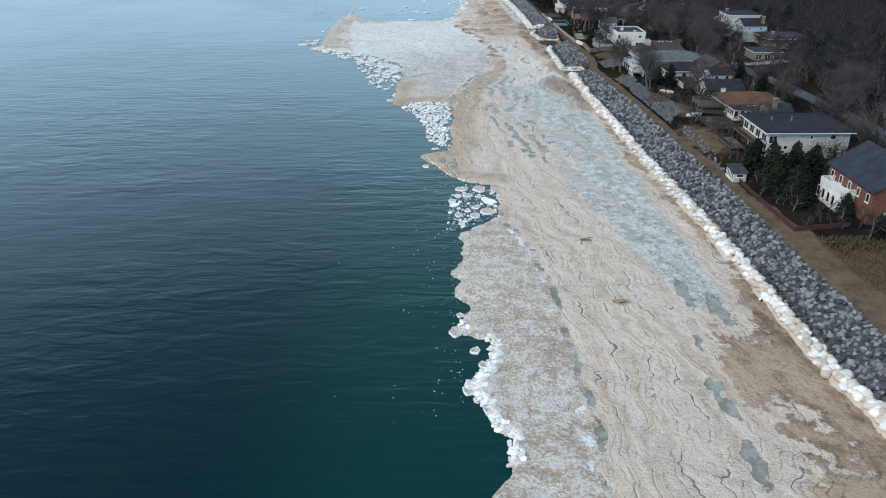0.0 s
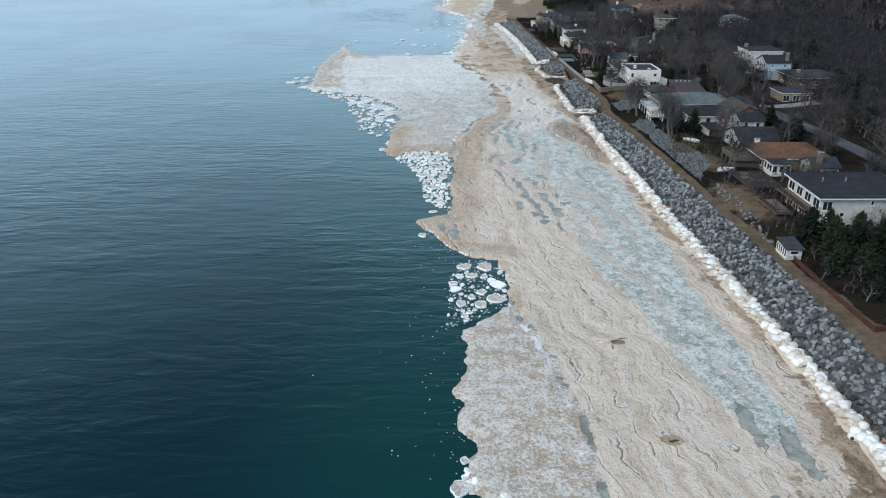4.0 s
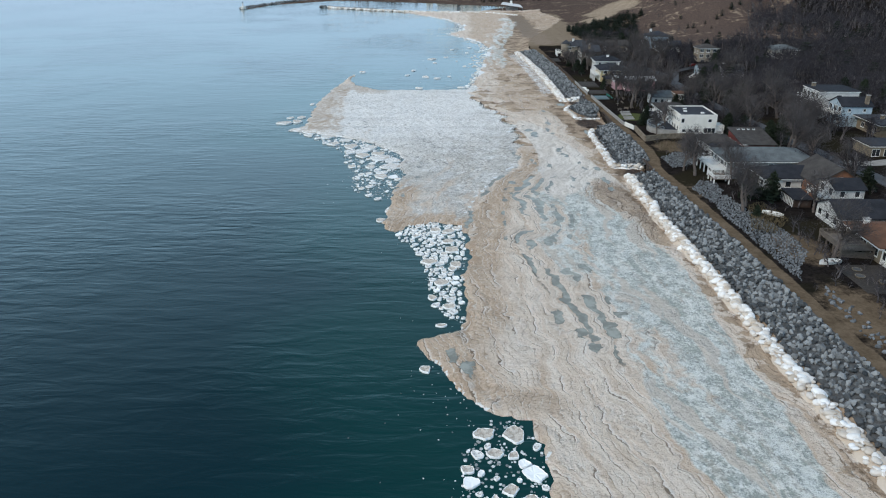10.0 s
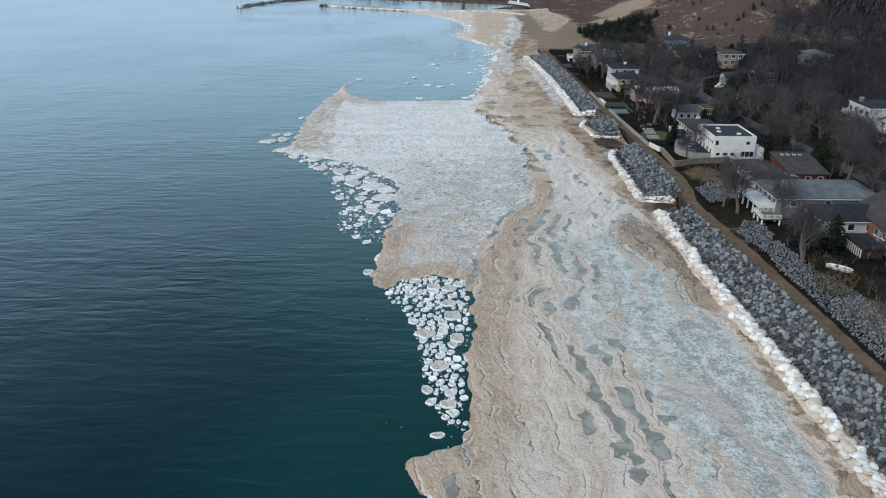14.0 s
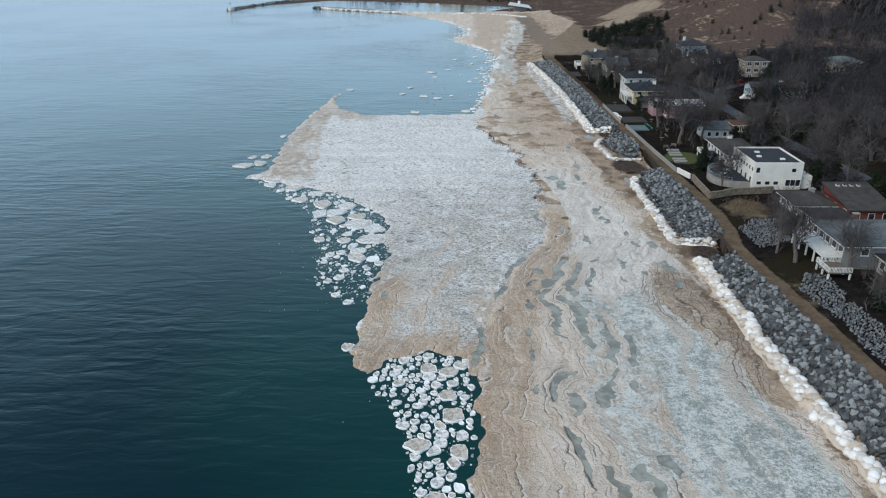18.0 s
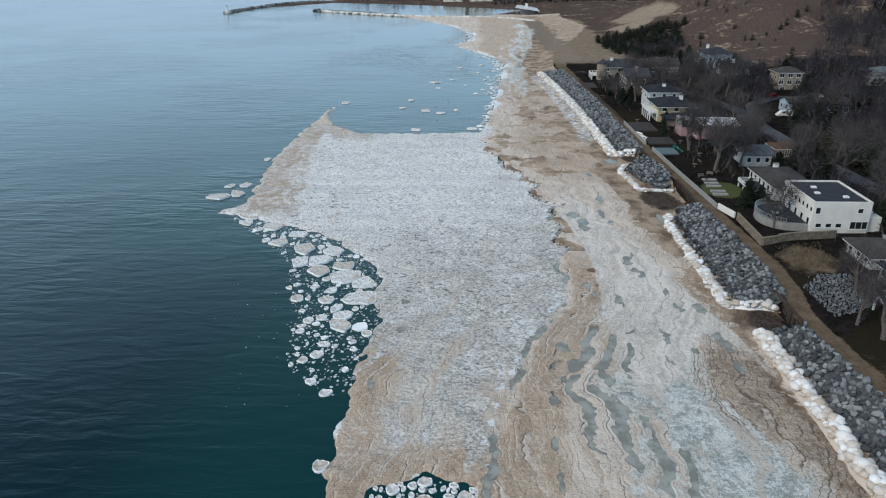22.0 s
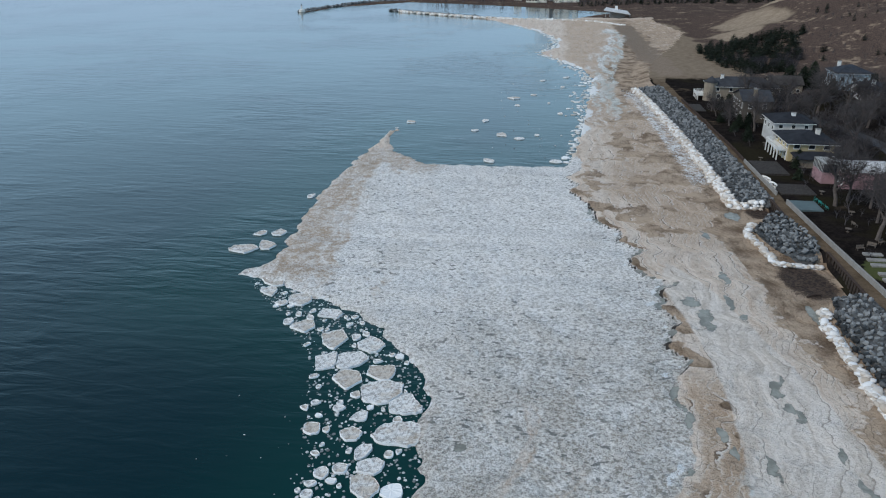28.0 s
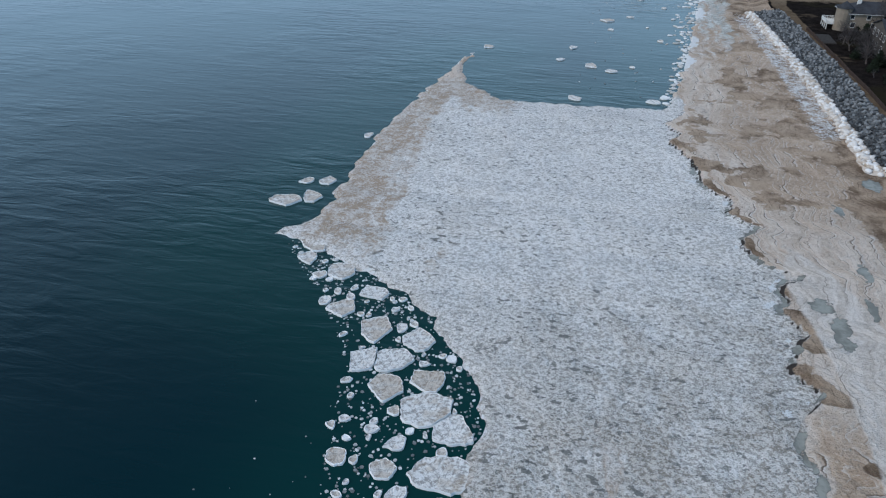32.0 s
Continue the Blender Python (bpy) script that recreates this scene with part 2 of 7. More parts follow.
    flecks = mul(n.ramp(n.noise(n.coord((0.8, 1.2, 1), -35), 1.1, 3, 0.5), 0.61, 0.635), n.ramp(big, 0.36, 0.58, 0.3, 1.0))
    white = n.mix(mul(flecks, 0.9), white, (0.20, 0.205, 0.195))
    pale = n.mix(n.ramp(add(mul(streak, 0.6), mul(fine, 0.4)), 0.38, 0.6), (0.60, 0.535, 0.47), (0.83, 0.77, 0.71))
    pale = n.mix(mul(dark1, mul(here1, 0.6)), pale, (0.30, 0.25, 0.2))
    pale = n.mix(mul(dark2, mul(here2, 0.35)), pale, (0.36, 0.30, 0.24))

    # wet blue ice: rough pale veins over grey-green, with tan ridges between the layers
    blue = n.mix(n.ramp(add(mul(streak, 0.2), mul(spots, 0.8)), 0.455, 0.545), (0.33, 0.355, 0.33), (0.69, 0.70, 0.665))
    vein = n.ramp(n.math("ABSOLUTE", n.math("SUBTRACT", n.noise(n.coord((1, 0.6, 1)), 1.3, 5, 0.6, 0.6), 0.5)), 0.04, 0.0)
    blue = n.mix(mul(vein, n.ramp(mid, 0.42, 0.58, 0.15, 0.8)), blue, (0.80, 0.815, 0.80))
    ridge = mul(n.ramp(saw1, 0.62, 0.8), n.ramp(n.noise(along(0.1, 0.06), 1.0, 3), 0.46, 0.56))
    blue = n.mix(mul(ridge, n.ramp(n.attr("poolzone"), 0.0, 0.6, 0.25, 1.0)), blue, n.mix(n.ramp(spots, 0.42, 0.58), (0.47, 0.39, 0.32), (0.74, 0.68, 0.62)))
    blue = n.mix(n.ramp(add(mul(tongue, 0.75), mul(streak, 0.25)), 0.545, 0.60, 0.0, 0.8), blue, n.mix(spots, (0.46, 0.39, 0.32), (0.70, 0.64, 0.58)))
    mud = n.mix(n.ramp(add(mul(meander, 0.45), mul(spots, 0.4), mul(streak, 0.15)), 0.40, 0.58), (0.17, 0.118, 0.08), (0.50, 0.385, 0.285))
    mud = n.mix(mul(dark2, mul(here2, 0.6)), mud, (0.11, 0.075, 0.05))

    def mask(name, soft=0.12, ragged=1.0):
        return n.ramp(add(n.attr(name), off(mid, ragged * 0.55), off(streak, ragged * 0.9), off(tongue, ragged * 1.6)), 0.5 - soft, 0.5 + soft)

    wet = mask("wet", 0.14)
    color = n.mix(mask("crust", 0.2, 0.6), tan, crust)
    blotch = add(n.attr("mud"), off(mid, 1.3), off(meander, 1.2))
    color = n.mix(n.ramp(blotch, 0.42, 0.58), color, mud)
    color = n.mix(wet, color, blue)
    color = n.mix(mask("white", 0.2, 0.8), color, white)
    color = n.mix(mask("pale", 0.2, 0.5), color, pale)
    shown = n.ramp(add(n.attr("cracked"), off(mid, 1.0)), 0.3, 0.6)
    color = n.mix(mul(shown, 0.3), color, n.mix(n.ramp(spots, 0.45, 0.55), (0.30, 0.24, 0.19), (0.66, 0.60, 0.54)))
    color = n.mix(mul(n.math("MAXIMUM", mul(dark2, n.ramp(mid, 0.38, 0.52)), dark1), mul(shown, 0.8)), color, (0.14, 0.10, 0.075))
    color = n.mix(n.ramp(add(n.attr("bog"), off(spots, 1.6)), 0.4, 0.62), color, n.mix(n.ramp(fine, 0.4, 0.6), (0.045, 0.034, 0.03), (0.105, 0.077, 0.06)))
    color = n.mix(n.ramp(add(n.attr("track"), off(meander, 0.9), off(fine, 0.5)), 0.4, 0.62), color, n.mix(n.ramp(fine, 0.4, 0.6), (0.19, 0.145, 0.108), (0.28, 0.22, 0.17)))
    # crevice shade painted as near-black colour under the bank and in mound cracks
    color = n.mix(n.ramp(add(n.attr("rift_shade"), off(mid, 0.8)), 0.5, 0.72), color, (0.06, 0.052, 0.047))
    rime = mul(n.ramp(add(n.attr("rime"), off(spots, 1.8)), 0.42, 0.54), 0.92)
    color = n.mix(rime, color, (0.84, 0.86, 0.87))
    between = mul(mul(n.ramp(saw1, 0.08, 0.2), n.ramp(saw1, 0.62, 0.48)), n.ramp(n.noise(along(0.09, 0.085), 1.0, 3, 0.55), 0.47, 0.52))
    pool = n.math("MAXIMUM", n.ramp(add(n.attr("pool"), off(n.noise(v, 0.9, 4, 0.6), 1.3)), 0.5, 0.56), n.ramp(add(mul(between, n.attr("poolzone")), off(fine, 0.25)), 0.42, 0.55))
    color = n.mix(pool, color, n.mix(n.ramp(mid, 0.4, 0.6), (0.195, 0.195, 0.172), (0.315, 0.32, 0.285)))
    rough = n.ramp(n.math("MAXIMUM", pool, mul(wet, 0.35)), 0.0, 1.0, 0.85, 0.3)
    relief = add(mul(spots, 1.2), mul(saw1, 0.40), mul(saw2, 0.22), mul(mul(curl, n.attr("swirl")), 0.3))
    n.bump(mul(relief, n.math("SUBTRACT", 1.0, pool)), 1.0, 1.0)
    return n.done(color, rough, 0, n.ramp(pool, 0.0, 1.0, 0.08, 0.10))


def land_material():
    """Sandy ground, leaf litter and dune grass behind the stones."""
    n = Nodes("sandy_ground")
    v = n.coord()
    fine, mid, big = n.noise(v, 1.8, 6, 0.65), n.noise(v, 0.3, 5, 0.6), n.noise(v, 0.05, 3)
    # litter colour is taken near black and greyed for tree shade and haze
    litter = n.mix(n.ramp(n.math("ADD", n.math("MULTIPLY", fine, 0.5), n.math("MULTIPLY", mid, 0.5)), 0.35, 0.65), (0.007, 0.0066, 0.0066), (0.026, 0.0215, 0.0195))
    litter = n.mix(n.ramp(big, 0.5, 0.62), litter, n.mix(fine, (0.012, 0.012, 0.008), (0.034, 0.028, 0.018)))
    sand = n.mix(n.ramp(n.math("ADD", n.math("MULTIPLY", fine, 0.45), n.math("MULTIPLY", mid, 0.55)), 0.33, 0.66), (0.085, 0.062, 0.041), (0.165, 0.123, 0.085))
    dune = n.mix(n.ramp(n.math("ADD", n.math("MULTIPLY", big, 0.45), n.math("MULTIPLY", mid, 0.55)), 0.345, 0.46), (0.29, 0.22, 0.16), n.mix(n.ramp(fine, 0.3, 0.7), (0.042, 0.031, 0.028), (0.135, 0.098, 0.08)))
    lawn = n.mix(fine, (0.045, 0.06, 0.025), (0.10, 0.105, 0.045))

    def mask(name, soft=0.15):
        j = n.math("MULTIPLY", n.math("SUBTRACT", n.math("ADD", n.math("MULTIPLY", mid, 0.7), n.math("MULTIPLY", fine, 0.3)), 0.5), 0.9)
        return n.ramp(n.math("ADD", n.attr(name), j), 0.5 - soft, 0.5 + soft)

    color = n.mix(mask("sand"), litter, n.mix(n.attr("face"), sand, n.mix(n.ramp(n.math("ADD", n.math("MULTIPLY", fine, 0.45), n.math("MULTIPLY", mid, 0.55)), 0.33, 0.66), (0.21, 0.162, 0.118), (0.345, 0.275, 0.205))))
    color = n.mix(mask("dune"), color, dune)
    color = n.mix(mask("track"), color, n.mix(n.ramp(fine, 0.4, 0.6), (0.19, 0.145, 0.108), (0.28, 0.22, 0.17)))
    color = n.mix(mask("lawn", 0.06), color, lawn)
    n.bump(n.math("ADD", n.math("MULTIPLY", fine, 0.5), mid), 0.5, 0.25)
    return n.done(color, 0.95, 0, 0.0)


def water_material():
    """Cold lake water, green over the shallows, with small wind ripples."""
    n = Nodes("lake_water")
    v = n.coord((0.32, 1.0, 1), -6)
    swell = n.noise(v, 0.12, 3, 0.5, 0.4)
    ripple = n.noise(v, 0.42, 3, 0.5, 0.5)
    small = n.noise(v, 1.7, 3, 0.5)
    calm = n.ramp(n.noise(n.coord((1, 1, 1)), 0.012, 3), 0.4, 0.62, 0.35, 1.0)
    h = n.math("ADD", n.math("MULTIPLY", swell, 1.6), n.math("ADD", n.math("MULTIPLY", ripple, 1.5), n.math("MULTIPLY", small, 0.12)))
    n.bump(n.math("MULTIPLY", h, calm), 0.55, 0.27)
    n.put(n.p, "Specular Tint", (0.16, 0.90, 1.0))
    shallow = n.ramp(n.attr("depth"), 0.0, 1.0)
    murk = n.noise(n.coord((1, 1, 1)), 0.03, 4)
    near = n.mix(murk, (0.0028, 0.027, 0.0225), (0.001, 0.028, 0.027))
    far = n.mix(murk, (0.0001, 0.0062, 0.0098), (0.0001, 0.0125, 0.0168))
    n.put(n.p, "IOR", 1.33)
    return n.done(n.mix(shallow, near, far), 0.06, 0, 0.5)


M = {
    "ice": beach_material(), "land": land_material(), "water": water_material(),
    "boulder": varied("grey_armour_stone", (0.03, 0.035, 0.039), (0.27, 0.283, 0.29), 0.9, 2.5),
    "boulder_joined": varied("grey_rubble", (0.03, 0.035, 0.039), (0.27, 0.283, 0.29), 0.9, 2.5, island=True),
    "yard_stone": varied("blue_grey_yard_stone", (0.055, 0.06, 0.066), (0.21, 0.225, 0.24), 0.9, 2.5, island=True),
    "lump_bank": varied("sandy_ice_rubble", (0.44, 0.36, 0.28), (0.82, 0.82, 0.81), 0.65, 0.6, island=True),
    "lump": varied("sandy_white_ice", (0.42, 0.35, 0.275), (0.78, 0.785, 0.785), 0.6, 0.9),
    "lump_joined": varied("sandy_white_ice_bank", (0.50, 0.42, 0.34), (0.86, 0.85, 0.83), 0.7, 0.9),
    "wet_stone": varied("dark_wet_stone", (0.025, 0.027, 0.028), (0.10, 0.105, 0.11), 0.55, 2.5),
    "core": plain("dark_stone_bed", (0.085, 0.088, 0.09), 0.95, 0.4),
    "asphalt": plain("worn_asphalt", (0.085, 0.088, 0.095), 0.9, 0.2, 0.4),
    "sheet_steel": plain("rusted_sheet_steel", (0.055, 0.043, 0.036), 0.75, 0.4, 1.0, 0.3),
    "concrete": plain("weathered_concrete", (0.28, 0.27, 0.255), 0.9, 0.2, 0.7),
    "stone_wall": plain("tan_stone_wall", (0.20, 0.165, 0.125), 0.95, 0.4, 1.2, 0.5),
    "timber": plain("grey_timber", (0.15, 0.125, 0.105), 0.85, 0.3, 1.0, 0.3, 0, (1, 1, 4)),
    "dark_timber": plain("dark_brown_timber", (0.06, 0.042, 0.034), 0.85, 0.3, 1.0, 0.3),
    "white_paint": plain("white_paint", (0.74, 0.74, 0.72), 0.6, 0.08, 0.6, 0.05),
    "stucco": plain("off_white_stucco", (0.70, 0.68, 0.63), 0.85, 0.10, 0.5, 0.15),
    "brick": plain("red_brick", (0.17, 0.075, 0.055), 0.9, 0.3, 2.0, 0.4),
    "glass": plain("window_glass", (0.02, 0.026, 0.032), 0.06, 0.3, 0.3, 0.02, 0, (1, 1, 1), 0.6),
    "metal": plain("galvanised_metal", (0.42, 0.44, 0.45), 0.45, 0.15, 1.0, 0.1, 0.7),
    "bark": plain("grey_brown_bark", (0.13, 0.11, 0.10), 0.95, 0.3, 2.0, 0.4),
    "twig": plain("bare_twigs", (0.078, 0.070, 0.070), 0.95, 0.25, 1.0, 0.0),
    "needle": varied("pine_needles", (0.008, 0.013, 0.009), (0.024, 0.033, 0.02), 0.85, 1.5),
    "needle_joined": varied("pine_wood_needles", (0.010, 0.014, 0.011), (0.026, 0.033, 0.022), 0.85, 1.5, island=True),
    # blue-grey of distance haze is blended into these twig and limb colours
    "twig_joined": varied("hazy_wood_twigs", (0.015, 0.015, 0.019), (0.06, 0.056, 0.064), 0.95, 1.0, island=True),
    "wood_limb": varied("hazy_pale_limbs", (0.045, 0.042, 0.046), (0.145, 0.13, 0.13), 0.95, 1.0, island=True),
    "grass": varied("dry_dune_grass", (0.07, 0.055, 0.032), (0.17, 0.135, 0.082), 0.95, 1.0, island=True),
}


# ---------------------------------------------------------------- mesh tools
def mesh_of(name, bm, material, smooth=False):
    me = bpy.data.meshes.new(name)
    bm.to_mesh(me)
    bm.free()
    me.materials.append(material)
    if smooth:
        me.shade_smooth()
    return me


def part(name, bm, material, parent, label="", smooth=False):
    """Links a bmesh as one mesh object under a thing or a part."""
    ob = new(name, mesh_of(name, bm, material, smooth) if isinstance(bm, bmesh.types.BMesh) else bm)
    ob.parent = parent
    return tagged(ob, label)


def thing(name, at, label, category, group="", kind="", rz=0.0):
    ob = new(name)
    ob.matrix_world = pose(*at, 0, 0, rz)
    return tagged(ob, label, category, group, kind)


def raw(name, verts, faces, material, smooth=False):
    me = bpy.data.meshes.new(name)
    me.from_pydata([tuple(v) for v in verts], [], [tuple(f) for f in faces])
    me.materials.append(material)
    if smooth:
        me.shade_smooth()
    return me


def box(x0, x1, y0, y1, z0, z1, bm=None, bevel=0.0):
    bm = bm or bmesh.new()
    vs = [bm.verts.new((x, y, z)) for x in (x0, x1) for y in (y0, y1) for z in (z0, z1)]
    for f in ((0, 1, 3, 2), (4, 6, 7, 5), (0, 4, 5, 1), (2, 3, 7, 6), (0, 2, 6, 4), (1, 5, 7, 3)):
        bm.faces.new([vs[i] for i in f])
    if bevel:
        bmesh.ops.bevel(bm, geom=bm.edges[:], offset=bevel, segments=1, affect="EDGES")
    return bm


def prism(outline, z0, z1, bm=None):
    """An upright prism over an outline, given anticlockwise."""
    bm = bm or bmesh.new()
    lo = [bm.verts.new((x, y, z0)) for x, y in outline]
    hi = [bm.verts.new((x, y, z1)) for x, y in outline]
    bm.faces.new(hi), bm.faces.new(lo[::-1])
    for i in range(len(outline)):
        j = (i + 1) % len(outline)
        bm.faces.new((lo[i], lo[j], hi[j], hi[i]))
    return bm


def tube(a, b, r0, r1, sides=6, bm=None):
    bm = bm or bmesh.new()
    a, b = Vector(a), Vector(b)
    q = (b - a).to_track_quat("Z", "Y")
    ring = lambda c, r: [bm.verts.new(c + q @ Vector((r * math.cos(2 * math.pi * i / sides), r * math.sin(2 * math.pi * i / sides), 0))) for i in range(sides)]
    lo, hi = ring(a, r0), ring(b, r1)
    for i in range(sides):
        bm.faces.new((lo[i], lo[(i + 1) % sides], hi[(i + 1) % sides], hi[i]))
    bm.faces.new(hi), bm.faces.new(lo[::-1])
    return bm


# ---------------------------------------------------------------- the ground
# shore of the ice, from the near end northwards
SHORE_NEAR = [(6, -380), (6, 20), (5.2, 57.6), (8.7, 66), (6.6, 69.6), (4.7, 73.4), (4.0, 77), (8.0, 87), (3.2, 90.5), (4.2, 96.6), (2.5, 101), (1.9, 108), (2.9, 115), (3.6, 121), (3.1, 125.3),
              (6.7, 129.8), (11.7, 134.7), (11.6, 145), (10.5, 152), (5.2, 153), (2, 157), (-1.4, 164.2), (-3.8, 167.8), (-6.5, 172.4), (-5.2, 173.9), (-1.5, 175), (1.1, 176.8), (2.8, 181.5),
              (1.5, 188.4), (1.5, 197), (2.7, 207), (2.4, 218.7), (1.0, 224.5), (-5.2, 226), (-10.1, 223.7), (-13.6, 219.6), (-15.6, 222)]
SHORE_SPIT = [(-16.2, 232), (-15.6, 239), (-15.6, 249), (-14.4, 262), (-15.5, 271), (-15.7, 280.5), (-19.2, 289.3), (-25.2, 297), (-32.5, 304), (-40, 307.5), (-49.2, 312.6), (-57.9, 314.5),
              (-58, 317), (-55.3, 319), (-53.2, 326), (-54.6, 344), (-56, 362), (-56.1, 382), (-54.6, 398), (-53, 414), (-52.6, 425), (-51.2, 436), (-50, 437), (-50.6, 424), (-49.5, 416),
              (-45.5, 405), (-39, 397.5), (-34.3, 393.6), (-25, 392.8), (-15, 393.6), (-5, 394.2), (4.5, 395.6)]
SHORE_BAY = [(6.8, 405), (9, 422), (11, 442), (14, 475), (17, 505), (20, 545), (17.4, 567), (5, 599), (-3, 620), (-5, 628), (3, 650), (6, 681), (2, 710), (-8, 742), (-25.5, 775), (-50, 822),
             (-60, 838), (-107, 866), (-151, 899), (-149, 903), (-106, 873), (-52, 842), (-8, 834), (20, 842), (40, 880), (60, 905)]
SHORE_FAR = [(20, 930), (-30, 965), (-90, 990), (-150, 1008), (-226, 912), (-231, 868), (-221, 868), (-206, 960), (-190, 1006), (-165, 1034), (-140, 1080), (-120, 1200), (-118, 1400), (-128, 1600),
             (-150, 1740), (-680, 1628), (-680, 1640), (-200, 1772), (-300, 1770), (-470, 1822), (-470, 1840), (-330, 1850), (-430, 2050), (-640, 2010), (-640, 2025), (-300, 2250), (-300, 4700), (3400, 4700), (3400, -380)]
SHORE = SHORE_NEAR + SHORE_SPIT + SHORE_BAY + SHORE_FAR

# lines that run along the beach
CRACK = curve([(18, 20), (18.4, 57), (18.9, 75), (18.1, 100), (16.4, 121), (11.6, 134), (8, 150), (3, 165), (1, 200), (2.6, 222), (6.4, 244), (10.8, 257), (16.4, 267.6), (18.4, 272), (18, 277.4), (18, 282.3), (18.9, 290), (22.2, 293.2), (19.0, 297.1), (20.7, 302.6), (22.9, 305.5), (18.7, 309.4), (20.3, 313.4), (20.5, 317.4), (23.4, 320.6),
               (18.0, 323), (15.7, 327.5), (16.2, 331), (19.2, 335), (14.0, 338.8), (15.5, 344.8), (13.2, 347), (10.5, 351), (9.7, 362.3), (5.8, 373.5), (7.9, 378.5), (4.6, 384), (8.5, 392), (9.5, 405), (12, 430), (17, 475), (24, 545), (22, 600)])
WET_L = curve([(45, 80), (38, 100), (35, 110), (31.4, 133), (28.6, 149), (25, 172), (18.8, 200), (16.8, 215), (19.5, 230), (15.5, 245), (19, 258), (24, 272), (28, 280)])
WET_R = curve([(45, 80), (44.3, 115), (44, 150), (44.3, 190), (42.5, 218), (39.5, 240), (35, 258), (28, 278)])
PALE_L = curve([(20, 228), (23, 258), (24.3, 287), (22.9, 303), (21, 316), (22, 330)])
PALE_R = curve([(45, 240), (45, 248), (41.2, 266), (38, 283), (32.7, 306), (27, 323), (22, 332)])
FOOT = curve([(54, 20), (53, 60), (50.6, 78), (50.2, 110), (49.2, 140), (47.6, 165), (46.7, 200), (45.2, 226), (45.2, 259), (43.2, 268), (43.3, 287), (43.4, 307), (46.5, 318), (42.5, 331), (40.6, 347), (45.5, 357),
              (41.8, 365), (41.5, 396), (40.2, 438), (37.7, 478), (34.5, 511), (38, 540), (42, 580), (48, 620), (60, 700), (55, 780), (62, 900)])
CREST = curve([(64, 20), (61.6, 60), (61, 84), (60, 110), (59.6, 144), (58, 170), (56.8, 200), (55, 228), (53, 252), (52.2, 262), (54, 270), (54.8, 280), (54.4, 296), (53, 318), (53.5, 330), (51.9, 342), (51, 356),
               (51.2, 368), (50.5, 400), (50, 440), (46, 505), (44, 520), (46, 545), (52, 580), (70, 640), (90, 720), (80, 800), (90, 900)])
LANE_W = curve([(9, 20), (9, 84), (8, 110), (4.2, 135), (3.2, 170), (3.4, 250), (3.2, 300), (3.0, 350), (2.4, 430), (3.6, 500), (8, 560), (20, 650), (20, 900)])


def shore_edge(x, y):
    """Signed distance into the ice or land, with a ragged rim."""
    fall = sstep(700, 500, y)
    wx = x + fall * (0.9 * vnoise(x * 0.35, y * 0.35, 3) + 0.5 * vnoise(x * 0.9, y * 0.9, 4))
    wy = y + fall * (0.9 * vnoise(x * 0.35, y * 0.35, 5) + 0.5 * vnoise(x * 0.9, y * 0.9, 6))
    return inside_distance(wx, wy, SHORE)


def scallop(y):
    """The wavy bank of sandy ice along the spit."""
    k = sstep(284, 296, y) * sstep(372, 350, y)
    return 0.22 * k * (1.2 - 3.2 * np.sqrt(np.abs(np.sin(y * 0.21 + 0.9 * np.sin(y * 0.13)))) * (0.7 + 0.45 * np.sin(y * 0.083 + 1.0)))


def crack_offset(x, y):
    return x - CRACK(y) - scallop(y) - 0.9 * vnoise(x * 0.25, y * 0.25, 11) - 0.5 * vnoise(x * 0.8, y * 0.8, 12)


